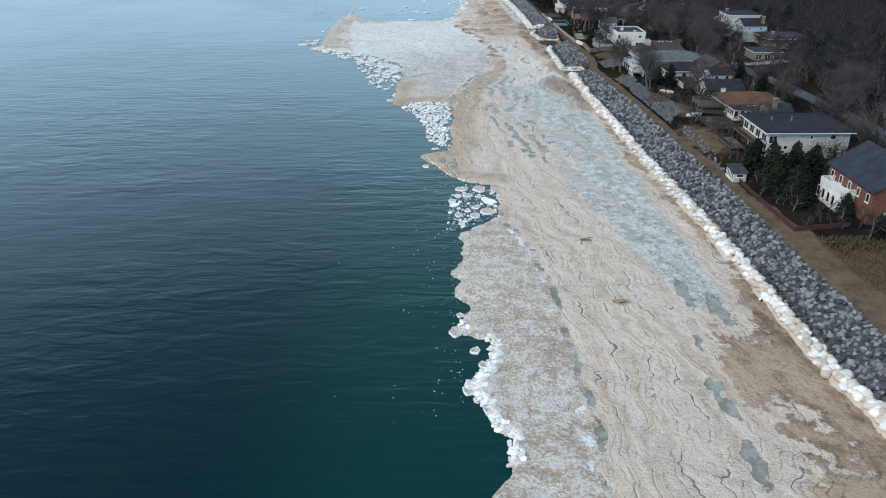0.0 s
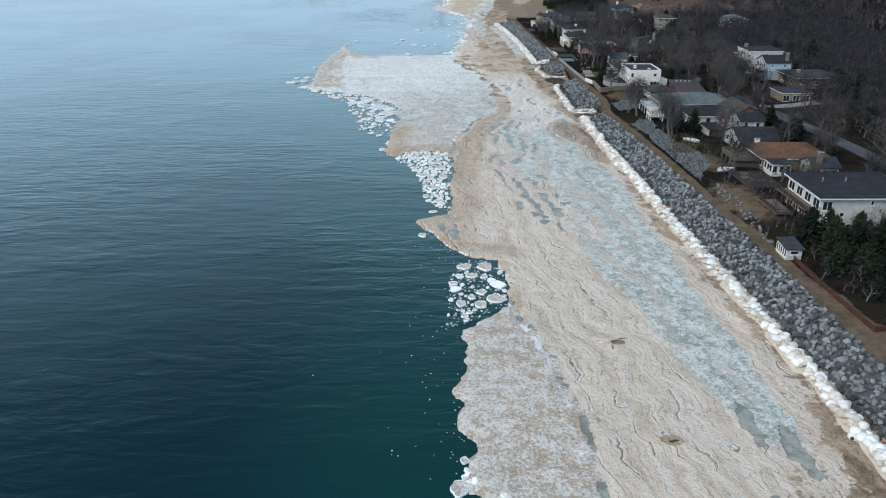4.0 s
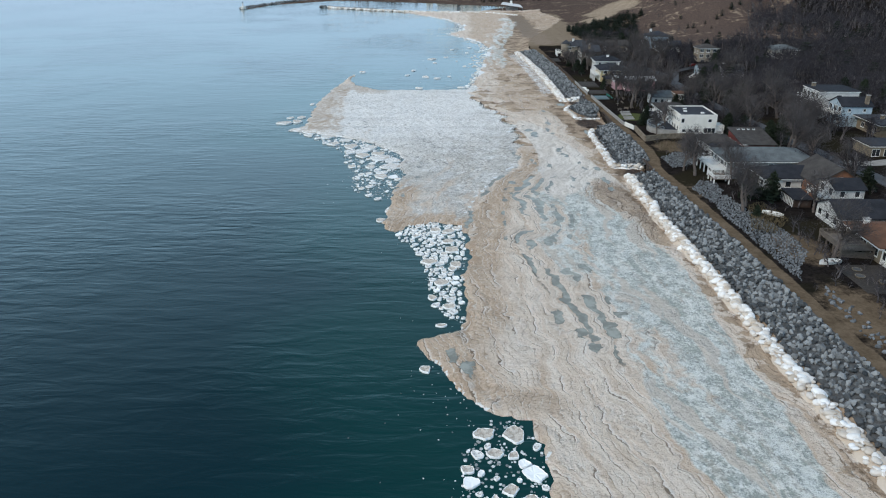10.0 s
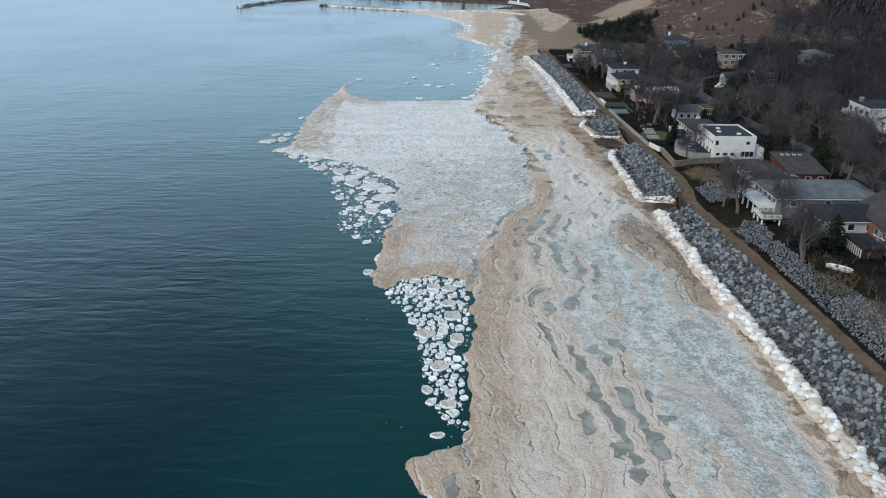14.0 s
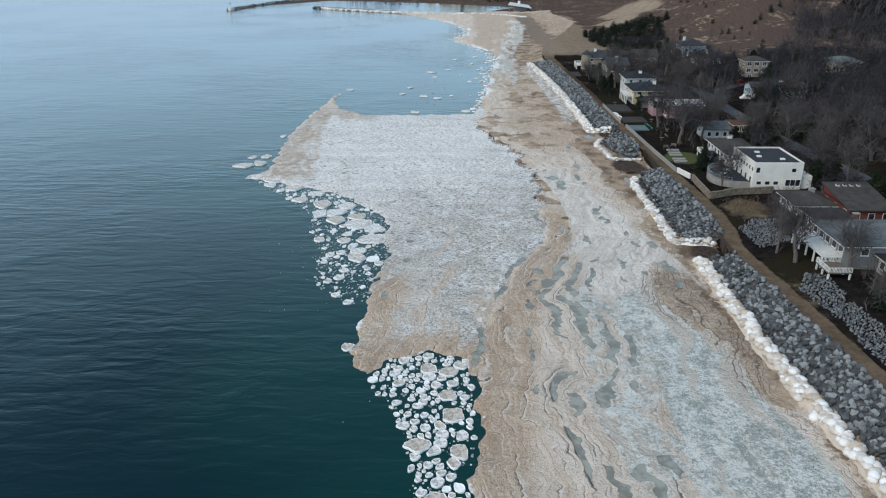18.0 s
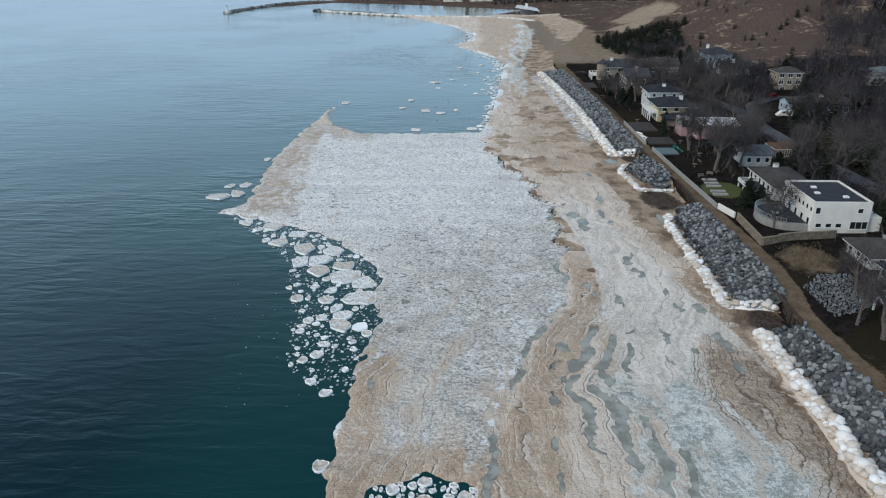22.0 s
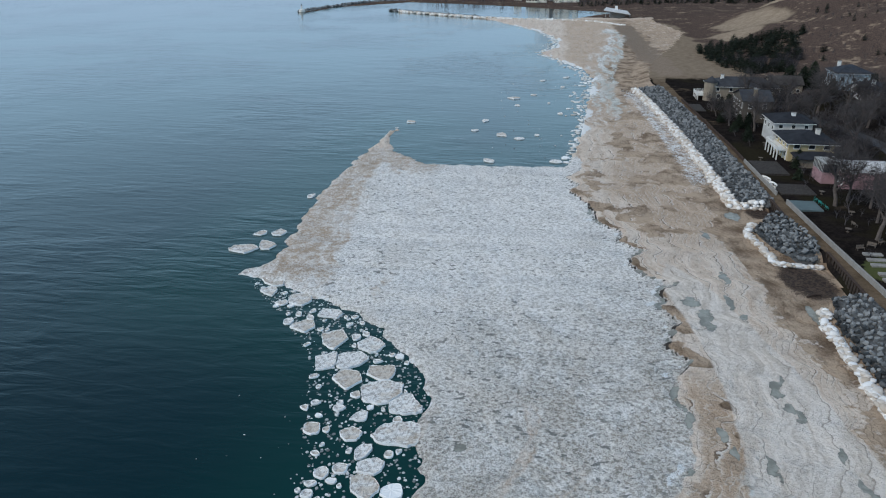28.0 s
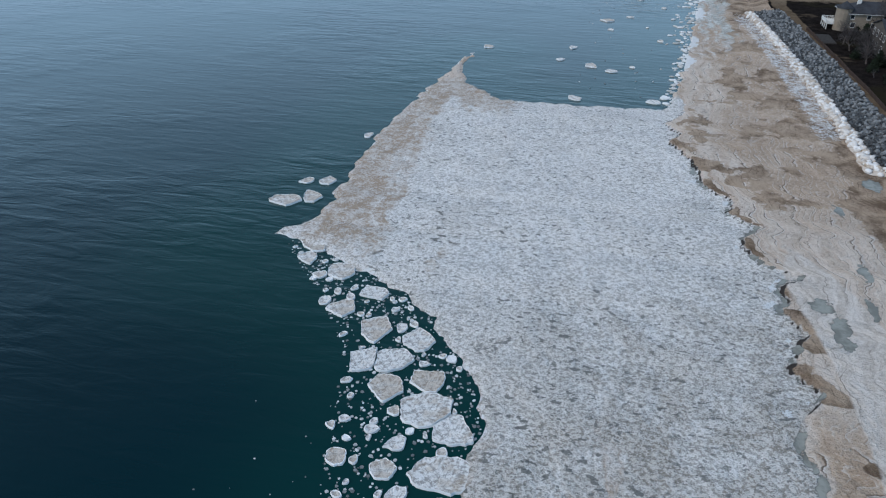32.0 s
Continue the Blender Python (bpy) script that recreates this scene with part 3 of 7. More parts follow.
def height(x, y):
    x, y = np.asarray(x, float), np.asarray(y, float)
    e = shore_edge(x, y)
    foot, crest = FOOT(y), CREST(y)
    ice = 0.10 + 0.36 * sstep(0.0, 1.0, e) + 0.012 * np.clip(e, 0, 40)
    c = crack_offset(x, y)
    on = sstep(60, 40, np.abs(y - 250) - 170)
    ice = ice + 0.10 * fbm(x * 0.22, y * 0.12, 21) + 0.07 * fbm(x * 0.9, y * 0.5, 25)
    bank = sstep(280, 300, y) * sstep(400, 370, y)
    ice = ice + bank * 0.75 * sstep(-0.3, 1.2, c) * sstep(24, 8, c)
    ice = ice - 0.32 * np.exp(-(c / 0.6) ** 2) * sstep(-0.35, 0.2, vnoise(y * 0.3, x * 0.1, 31)) * sstep(440, 400, y)
    mounds = 0.0
    for mx, my, r, h in ((27.8, 97.7, 2.2, 0.6), (26.6, 120.3, 3.0, 0.8), (21, 309.5, 2.4, 0.8), (25.2, 307.5, 2.6, 0.8), (22.6, 302.5, 2.4, 0.7), (27, 303.1, 2.0, 0.6), (22.9, 292.5, 2.6, 0.8), (24.2, 282.2, 2.4, 0.8), (25.2, 275.8, 2.2, 0.7)):
        d = np.hypot((x - mx), (y - my) * 1.5) / r
        mounds = mounds + h * np.exp(-d * d) - 0.55 * h * np.exp(-(d * 2.6) ** 2)
    ice = ice + mounds
    k = np.clip((x - foot) / np.maximum(crest - foot, 0.5), 0, 1)
    built = sstep(530, 515, y)
    gap = np.maximum(np.maximum(sstep(258, 261, y) * sstep(270, 267, y), sstep(315, 318, y) * sstep(334, 331, y)), sstep(355, 357, y) * sstep(366, 362, y))
    slope = 1.1 + 1.9 * np.where(built > 0.5, k, sstep(0, 1, k))
    slope = slope * (1 - gap) + gap * (0.9 + 2.1 * sstep(0.96, 1.0, k))
    land = 3.0 + 0.25 * sstep(0, 12, x - crest) + 1.4 * sstep(85, 130, x) + 2.6 * sstep(88, 106, x) * sstep(430, 470, y) * sstep(560, 520, y)
    land = land + sstep(3, 10, x - crest) * 0.35 * fbm(x * 0.06, y * 0.06, 41)
    hill = sstep(85, 175, x - 0.08 * (y - 650)) * sstep(545, 640, y) * sstep(900, 780, y)
    hill2 = sstep(120, 190, x) * sstep(470, 560, y) * sstep(900, 780, y)
    land = land + 23 * hill * (0.75 + 0.5 * fbm(x * 0.016, y * 0.016, 45)) + 11 * hill2 * (0.8 + 0.7 * fbm(x * 0.02, y * 0.02, 47))
    far = sstep(880, 940, y)
    land = land + 16 * sstep(190, 330, x) * sstep(430, 620, y) * sstep(1000, 880, y) * (0.8 + 0.4 * fbm(x * 0.01, y * 0.01, 48))
    land = land * (1 - far) + far * (2.2 + 0.4 * fbm(x * 0.02, y * 0.02, 49))
    z = np.where(x < foot, np.minimum(ice, 1.35), np.where(x < crest, slope, land))
    low = 0.06 + 0.9 * sstep(0.0, 8.0, e)
    z = np.where(y > 800, np.minimum(z, low + sstep(2, 30, e) * 4), z)
    return np.where(e > -0.35, np.minimum(z, -0.35 + 0.9 * np.clip(e + 0.35, 0, 50) + 0.0), np.maximum(-3.0, -0.5 + 0.12 * e))


def ground_z(x, y):
    return float(height(np.array([x]), np.array([y]))[0])


def axis(stops):
    """Grid lines: (from, to, step) stretches joined end to end."""
    out = []
    for a, b, s in stops:
        out.extend(np.linspace(a, b, max(2, int(round((b - a) / s)) + 1))[:-1])
    return np.array(out + [stops[-1][1]])


GX = axis([(-2600, -700, 160), (-700, -240, 24), (-240, -64, 5.5), (-64, -20, 0.9), (-20, 62, 0.58), (62, 140, 2.0), (140, 260, 4.5), (260, 700, 22), (700, 3400, 150)])
GY = axis([(-400, 40, 20), (40, 56, 2), (56, 240, 0.66), (240, 400, 0.72), (400, 460, 1.1), (460, 560, 2.2), (560, 1060, 4.5), (1060, 1600, 18), (1600, 2060, 9), (2060, 4700, 140)])


def near_any(x, y, spots, k=1.0):
    m = np.zeros(x.shape)
    for cx, cy, rx, ry in spots:
        m = np.maximum(m, 1 - 0.5 * np.hypot((x - cx) / rx, (y - cy) / ry) ** 2)
    return np.clip(m, 0, 1)


POOLS = [(38.9, 101, 1.0, 5), (42.6, 96, 1.2, 6), (36.5, 86.7, .7, 2), (35.5, 72, .9, 2.6), (35.1, 62, 1.0, 4), (35.3, 76.5, .9, 1.1), (17.4, 180, 1.0, 2.6), (20.6, 174.6, .9, 1.6), (21.8, 170, .9, 1.3), (25.5, 175, 1.0, 1.8),
         (0.1, 168, 1.0, 1.8), (2.2, 164, 1.1, 2.8), (11, 225, .6, 1.6), (20.6, 239, 1.3, 2.8), (17.6, 252, .5, 2.0), (-12.9, 244, .6, 2.2), (-10, 260, .7, 1.4), (-10.4, 270, .9, 1.3), (39.7, 258, .9, 2.4), (32.1, 283, .8, 1.2),
         (33, 290, .5, 1.5), (11.3, 216, .5, 1.2), (11.6, 232, .5, 1.5), (15, 205, .6, 1.0), (26, 307, 1.1, 4.5), (24.5, 313, 1.4, 2), (44, 311, 0.9, 4), (41.5, 358, 1.6, 3), (33, 345, .8, 2.5), (32.2, 323.8, .9, 3), (30.9, 313, .7, 3.2), (32, 308, .9, 1.2), (31.6, 287.2, .7, 1.8), (32.9, 281.6, .9, 1.4), (22.3, 276.6, .8, 1.2), (22.8, 272.8, .6, 1.2), (26.8, 270.6, .7, 2.6), (35.4, 274, .6, 1.6), (36.1, 268.3, .7, 2.0),
         (15.2, 254.8, .8, 1.5), (16.2, 249.4, .7, 1.8), (14.4, 245.9, .6, 1.0), (12.1, 240.6, .7, 1.4), (20.2, 246.4, .8, 1.6), (31.5, 258.1, .6, 2.6), (39.5, 267.5, .9, 2.2), (40.2, 255.7, .8, 2.0), (34.6, 253.9, .8, 1.4), (30.3, 251.2, .6, 1.8), (39.8, 249.2, 1.0, 1.6)]


def build_ground():
    X, Y = np.meshgrid(GX, GY)
    x, y = X.ravel(), Y.ravel()
    z = height(x, y)
    e = shore_edge(x, y)
    c = crack_offset(x, y)
    foot, crest = FOOT(y), CREST(y)
    wob = 1.6 * fbm(x * 0.12, y * 0.07, 61)
    cracked = near_any(x + wob, y, [(38.5, 244, 5, 13), (42, 228, 3, 14)])
    at = {"cracked": cracked}
    at["flow"] = x - 0.5 * (WET_L(y) + CRACK(y)) + 1.0 * fbm(x * 0.05, y * 0.03, 63)
    near_part = sstep(152, 138, y)
    spit = sstep(219, 226, y) * sstep(412, 400, y) * sstep(0.6, -0.4, c)
    at["crust"] = np.clip(near_part * sstep(0.5, -0.5, c) + (0.3 + 0.6 * sstep(290, 305, y)) * spit, 0, 1)
    tanrim = sstep(20, 3, e + 4 * fbm(x * 0.1, y * 0.1, 69)) * sstep(300, 330, y) * sstep(-20, -34, x) + sstep(7, 1.5, e + 2 * fbm(x * 0.12, y * 0.12, 70)) * sstep(264, 244, y)
    at["white"] = np.clip(spit * (0.56 + 0.44 * sstep(235, 310, y + 0.5 * x)) * (1 - 0.8 * np.clip(tanrim, 0, 1)) + 0.2 * near_part * sstep(0.5, -2.0, c) * sstep(-9, -4, c), 0, 1)
    wet = sstep(-1.6, 1.2, x - WET_L(y) + wob) * sstep(1.4, -1.4, x - WET_R(y) + wob) * sstep(84, 104, y) * sstep(285, 268, y)
    at["white"] = np.maximum(at["white"], 0.40 * sstep(-30, -21, x - foot + 3 * wob) * sstep(-9, -15, x - foot + 2 * wob) * sstep(425, 470, y) * sstep(800, 740, y))
    at["wet"] = np.clip(wet * (1 - 0.75 * cracked) * (0.46 + 0.42 * sstep(4, 14, x - WET_L(y)) * sstep(150, 165, y + 0.0 * x) + 0.40 * sstep(165, 150, y)), 0, 1)
    at["wet"] = np.maximum(at["wet"], 0.56 * sstep(-24, -17, x - foot + 3 * wob) * sstep(-5, -10, x - foot + 2 * wob) * sstep(440, 480, y) * sstep(790, 730, y))
    pale = sstep(-1, 1, x - PALE_L(y) + 0.5 * wob) * sstep(1, -1, x - PALE_R(y) + 0.5 * wob) * sstep(238, 252, y) * sstep(334, 322, y)
    at["poolzone"] = sstep(-6, -2, x - WET_L(y)) * sstep(12, 6, x - WET_L(y)) * sstep(150, 182, y) * sstep(272, 250, y)
    at["track"] = 0.72 * sstep(40, 52, x + 2.5 * wob) * sstep(67, 57, x + 2.5 * wob) * sstep(522, 545, y) * sstep(800, 770, y)
    at["pale"] = 0.9 * pale * (1 - cracked)
    at["swirl"] = 0.08 + 0.92 * sstep(338, 276, y - 0.9 * x + 20 * fbm(x * 0.05, y * 0.05, 62))
    at["bog"] = near_any(x + wob, y + wob, [(46.5, 324, 4.5, 8), (49.5, 263, 3.5, 5), (47, 360, 3, 4)])
    # thin line below the bank edge where its shade is painted
    at["rift_shade"] = np.exp(-((c + 0.1) / 0.42) ** 2) * sstep(284, 292, y) * sstep(410, 380, y)
    at["rift_shade"] = np.maximum(at["rift_shade"], 0.9 * near_any(x, y + 0.3 * vnoise(x, y, 64), [(28.2, 97.4, 0.9, 0.35), (27.4, 121.4, 1.0, 0.4), (25.2, 119.0, 0.3, 0.8)]))
    at["sandy"] = np.clip(0.9 * sstep(0.5, 1.5, c) * sstep(10.5, 6.5, c + wob) * sstep(205, 225, y) * sstep(300, 280, y) + 0.85 * sstep(11, 3, e) * sstep(148, 160, y) * sstep(285, 262, y) + 0.8 * sstep(4, 1.5, e) * sstep(150, 130, y) + 0.7 * sstep(322, 350, y) * sstep(850, 830, y) * sstep(4, 12, c + 5 * fbm(x * 0.1, y * 0.08, 67) + 20 * sstep(430, 470, y)), 0, 1)
    mud = sstep(-5.0 - 3.5 * sstep(225, 250, y), -0.5, x - foot + wob * 1.5) * 0.55 + 0.6 * sstep(-17, -8, x - foot + wob * 2.0) * sstep(108, 84, y) + sstep(330, 352, y) * sstep(640, 600, y) * (0.22 + 0.16 * sstep(-20, -10, x - foot) + 0.95 * fbm(x * 0.20, y * 0.16, 65)) * sstep(0.5, 3, c)
    mud = mud + 0.9 * sstep(283, 330, y) * sstep(372, 350, y) * sstep(-2, 3, x - 37 + wob) + 1.25 * bank_edge(c, y) + 1.3 * near_any(x + wob, y, [(46, 324, 5.5, 9), (49, 264, 4, 4), (47, 360, 4, 4)]) + 1.2 * near_any(x, y, [(27.8, 97.7, 1.4, 0.8), (26.4, 120.3, 1.4, 0.8), (21.4, 309.5, 2.0, 1.3), (25.0, 307.5, 2.6, 1.2), (22.8, 302.5, 2.0, 1.4), (27, 303.1, 2.0, 1.0), (23.2, 292.5, 2.4, 1.2), (24.2, 282.2, 1.6, 1.1), (25.2, 275.8, 1.8, 1.0)]) + 0.75 * cracked
    mud = mud + 0.95 * sstep(500, 540, y) * sstep(-13, -8, x - foot + 2 * wob) * sstep(6, 2, x - foot)
    at["mud"] = np.clip(mud * sstep(840, 810, y), 0, 1)
    bankline = 0.62 * np.exp(-((c + 0.7) / 0.6) ** 2) * sstep(284, 296, y) * sstep(400, 372, y) * sstep(-0.55, -0.05, vnoise(y * 0.3, x * 0.15, 33))
    crackpool = np.exp(-((c + 0.2) / 0.75) ** 2) * sstep(-0.15, 0.25, vnoise(y * 0.33, x * 0.12, 31)) * sstep(400, 330, y) * (sstep(160, 140, y) + sstep(218, 224, y))
    at["pool"] = np.clip(np.maximum(near_any(x + 0.6 * vnoise(x * 0.7, y * 0.7, 71), y + 0.8 * vnoise(x * 0.6, y * 0.6, 73), POOLS), np.maximum(0.9 * crackpool, bankline)), 0, 1)
    rim_ice = sstep(0.9 + 1.2 * sstep(96, 80, y), 0.2, e) * sstep(-0.5, -0.1, e) * sstep(0.05, 0.4, vnoise(x * 0.3, y * 0.3, 75) + 0.55 * sstep(96, 70, y)) * (0.55 + 0.6 * vnoise(x * 1.1, y * 1.1, 76))
    crackrime = np.exp(-((c + 1.4) / 0.9) ** 2) * sstep(-0.1, 0.5, vnoise(y * 0.5, x * 0.4, 77)) * 0.85 * sstep(385, 365, y) * (sstep(160, 140, y) + sstep(218, 224, y))
    bayrime = sstep(5, 1, e) * sstep(400, 440, y) * sstep(820, 760, y) * sstep(-0.2, 0.35, vnoise(x * 0.3, y * 0.14, 79))
    foot_rime = sstep(-9, -4, x - foot) * sstep(374, 384, y) * sstep(540, 500, y) * 0.47
    at["rime"] = np.clip(np.maximum.reduce([rim_ice, 0.8 * crackrime, 0.8 * bayrime, foot_rime]), 0, 1)
    lane = sstep(-0.4, 0.6, x - crest) * sstep(0.6, -0.6, x - crest - LANE_W(y))
    open_sand = sstep(515, 545, y) * sstep(70, 40, x - foot) * sstep(860, 790, y)
    yards = 0.36 * sstep(40, 10, x - crest) * (fbm(x * 0.07, y * 0.07, 81) + 0.55)
    at["sand"] = np.clip(np.maximum.reduce([lane, open_sand, yards, near_any(x, y, [(66, 176, 7, 14), (64, 284, 6, 7), (72, 100, 10, 14), (68, 205, 6, 9)]) * 0.75]), 0, 1)
    yw = y + 45 * fbm(x * 0.03, y * 0.03, 83)
    face = near_any(x + 16 * fbm(x * 0.03, y * 0.03, 85), y + 16 * fbm(x * 0.03, y * 0.03, 87), [(110, 668, 14, 26), (132, 712, 23, 36), (176, 775, 28, 32)])
    at["dune"] = np.clip(sstep(470, 540, yw) * sstep(76, 98, x + 5 * wob) * sstep(900, 830, y) + sstep(770, 800, y), 0, 1) * (1 - 0.9 * sstep(0.1, 0.9, face)) * (1 - sstep(0, 22, x - 165 - 0.24 * (y - 443) + 40 * fbm(x * 0.02, y * 0.02, 89)) * sstep(430, 460, y) * sstep(900, 800, y))
    at["sand"] = np.maximum(at["sand"], sstep(0.1, 0.8, face))
    at["face"] = np.maximum(sstep(0.1, 0.8, face), 0.6 * open_sand)
    at["lawn"] = near_any(x, y, [(62, 326, 5, 7)]) * 0.9
    ny, nx = X.shape
    i = np.arange(nx * ny).reshape(ny, nx)
    quads = np.stack([i[:-1, :-1], i[:-1, 1:], i[1:, 1:], i[1:, :-1]], -1).reshape(-1, 4)
    me = bpy.data.meshes.new("ground")
    me.vertices.add(len(x))
    me.vertices.foreach_set("co", np.stack([x, y, z], 1).astype(np.float32).ravel())
    me.loops.add(quads.size)
    me.loops.foreach_set("vertex_index", quads.astype(np.int32).ravel())
    me.polygons.add(len(quads))
    me.polygons.foreach_set("loop_start", np.arange(0, quads.size, 4, dtype=np.int32))
    me.polygons.foreach_set("loop_total", np.full(len(quads), 4, np.int32))
    me.update()
    me.materials.append(M["ice"])
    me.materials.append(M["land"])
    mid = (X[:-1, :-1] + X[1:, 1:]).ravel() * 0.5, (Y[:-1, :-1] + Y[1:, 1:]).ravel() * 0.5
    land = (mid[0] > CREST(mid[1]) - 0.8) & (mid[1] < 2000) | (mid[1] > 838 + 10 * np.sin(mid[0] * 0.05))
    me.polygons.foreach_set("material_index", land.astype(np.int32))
    me.shade_smooth()
    for name, values in at.items():
        a = me.attributes.new(name, "FLOAT", "POINT")
        a.data.foreach_set("value", values.astype(np.float32))
    return tagged(new("ground", me), "sandy shore ice, beach and ground behind the stones", "ground", kind="structure")


def bank_edge(c, y):
    return sstep(284, 296, y) * sstep(385, 360, y) * np.exp(-((c - 1.1) / 1.3) ** 2) * (0.65 + 0.5 * np.sin(y * 0.58))


def build_water():
    gx = axis([(-4500, -600, 300), (-600, -100, 40), (-100, 70, 3), (70, 400, 60)])
    gy = axis([(-600, 0, 100), (0, 460, 4), (460, 1100, 20), (1100, 4900, 200)])
    X, Y = np.meshgrid(gx, gy)
    ny, nx = X.shape
    x, y = X.ravel(), Y.ravel()
    i = np.arange(nx * ny).reshape(ny, nx)
    quads = np.stack([i[:-1, :-1], i[:-1, 1:], i[1:, 1:], i[1:, :-1]], -1).reshape(-1, 4)
    me = bpy.data.meshes.new("water")
    me.from_pydata(np.stack([x, y, np.zeros_like(x)], 1).tolist(), [], quads.tolist())
    me.materials.append(M["water"])
    a = me.attributes.new("depth", "FLOAT", "POINT")
    a.data.foreach_set("value", sstep(2, 42, -inside_distance(x, y, SHORE)).astype(np.float32))
    return tagged(new("water", me), "dark teal lake water with small wind ripples", "lake", kind="structure")


build_ground()
build_water()


# ---------------------------------------------------------------- stone revetments
def rock_meshes(count, material, name):
    out = []
    for k in range(count):
        bm = bmesh.new()
        for _ in range(15):
            d = Vector((random.gauss(0, 1), random.gauss(0, 1), random.gauss(0, 1))).normalized()
            r = random.uniform(0.82, 1.08)
            bm.verts.new((d.x * r, d.y * r * random.uniform(0.8, 1.0), d.z * r * 0.72))
        hull = bmesh.ops.convex_hull(bm, input=bm.verts[:])
        loose = [v for v in bm.verts if not v.link_faces]
        bmesh.ops.delete(bm, geom=loose, context="VERTS")
        out.append(mesh_of(name, bm, material))
    return out


BOULDERS = rock_meshes(10, M["boulder"], "boulder")
WET_BOULDERS = rock_meshes(4, M["wet_stone"], "boulder")
ROCK_RAW = []
for me_ in BOULDERS:
    ROCK_RAW.append((np.array([v.co[:] for v in me_.vertices]), [tuple(p.vertices) for p in me_.polygons]))


def spin(rng):
    """A random turn as a 3 x 3 array."""
    q = rng.randn(4)
    w, x, y, z = q / np.linalg.norm(q)
    return np.array([[1 - 2 * (y * y + z * z), 2 * (x * y - z * w), 2 * (x * z + y * w)], [2 * (x * y + z * w), 1 - 2 * (x * x + z * z), 2 * (y * z - x * w)], [2 * (x * z - y * w), 2 * (y * z + x * w), 1 - 2 * (x * x + y * y)]])


def joined_pieces(name, spots, raws, material, seed=1, turn=True, smooth=False):
    """Many small pieces in one mesh: spots of (x, y, z, radius)."""
    rng = np.random.RandomState(seed)
    verts, faces, base, slots = [], [], 0, []
    for x, y, z, r in spots:
        v, f, *limb_faces = raws[rng.randint(len(raws))]
        if limb_faces:
            slots += [1] * limb_faces[0] + [0] * (len(f) - limb_faces[0])
        if turn:
            m = spin(rng)
        else:
            a = rng.rand() * 6.28
            m = np.array([[math.cos(a), -math.sin(a), 0], [math.sin(a), math.cos(a), 0], [0, 0, 1]])
        verts.append(v @ m.T * r + np.array([x, y, z]))
        faces.extend([tuple(i + base for i in q) for q in f])
        base += len(v)
    me = raw(name, np.concatenate(verts).tolist(), faces, material, smooth)
    if slots:
        me.polygons.foreach_set("material_index", slots)
    return me


def in_stretch(y0, y1, islet=False):
    """Spots for boulders on the slope between the ice and the lane."""
    rng = np.random.RandomState(int(y0))
    out = []
    for gy_ in np.arange(y0, y1, 0.8):
        lo, hi = float(FOOT(gy_)) + 2.3, float(CREST(gy_)) + 0.3
        if islet:
            mid, half = 0.5 * (lo + hi), 0.5 * (hi - lo) * math.sqrt(max(0.05, 1 - ((gy_ - 0.5 * (y0 + y1)) / (0.5 * (y1 - y0) + 1)) ** 2))
            lo, hi = mid - half, mid + half
        if hi - lo < 1:
            continue
        n_ = max(1, int((hi - lo) / 0.8))
        for k in range(n_):
            x = lo + (k + 0.5 + rng.uniform(-0.38, 0.38)) * (hi - lo) / n_
            y = gy_ + rng.uniform(-0.5, 0.5)
            out.append((x, y, rng.uniform(0.36, 0.66) * (1.35 if rng.rand() < 0.12 else 1.0)))
    x, y = np.array([s[0] for s in out]), np.array([s[1] for s in out])
    z = height(x, y) + (0.75 if islet else 0.25)
    return [(a, b, c + rng.uniform(-0.1, 0.25), r) for (a, b, r), c in zip(out, z)]


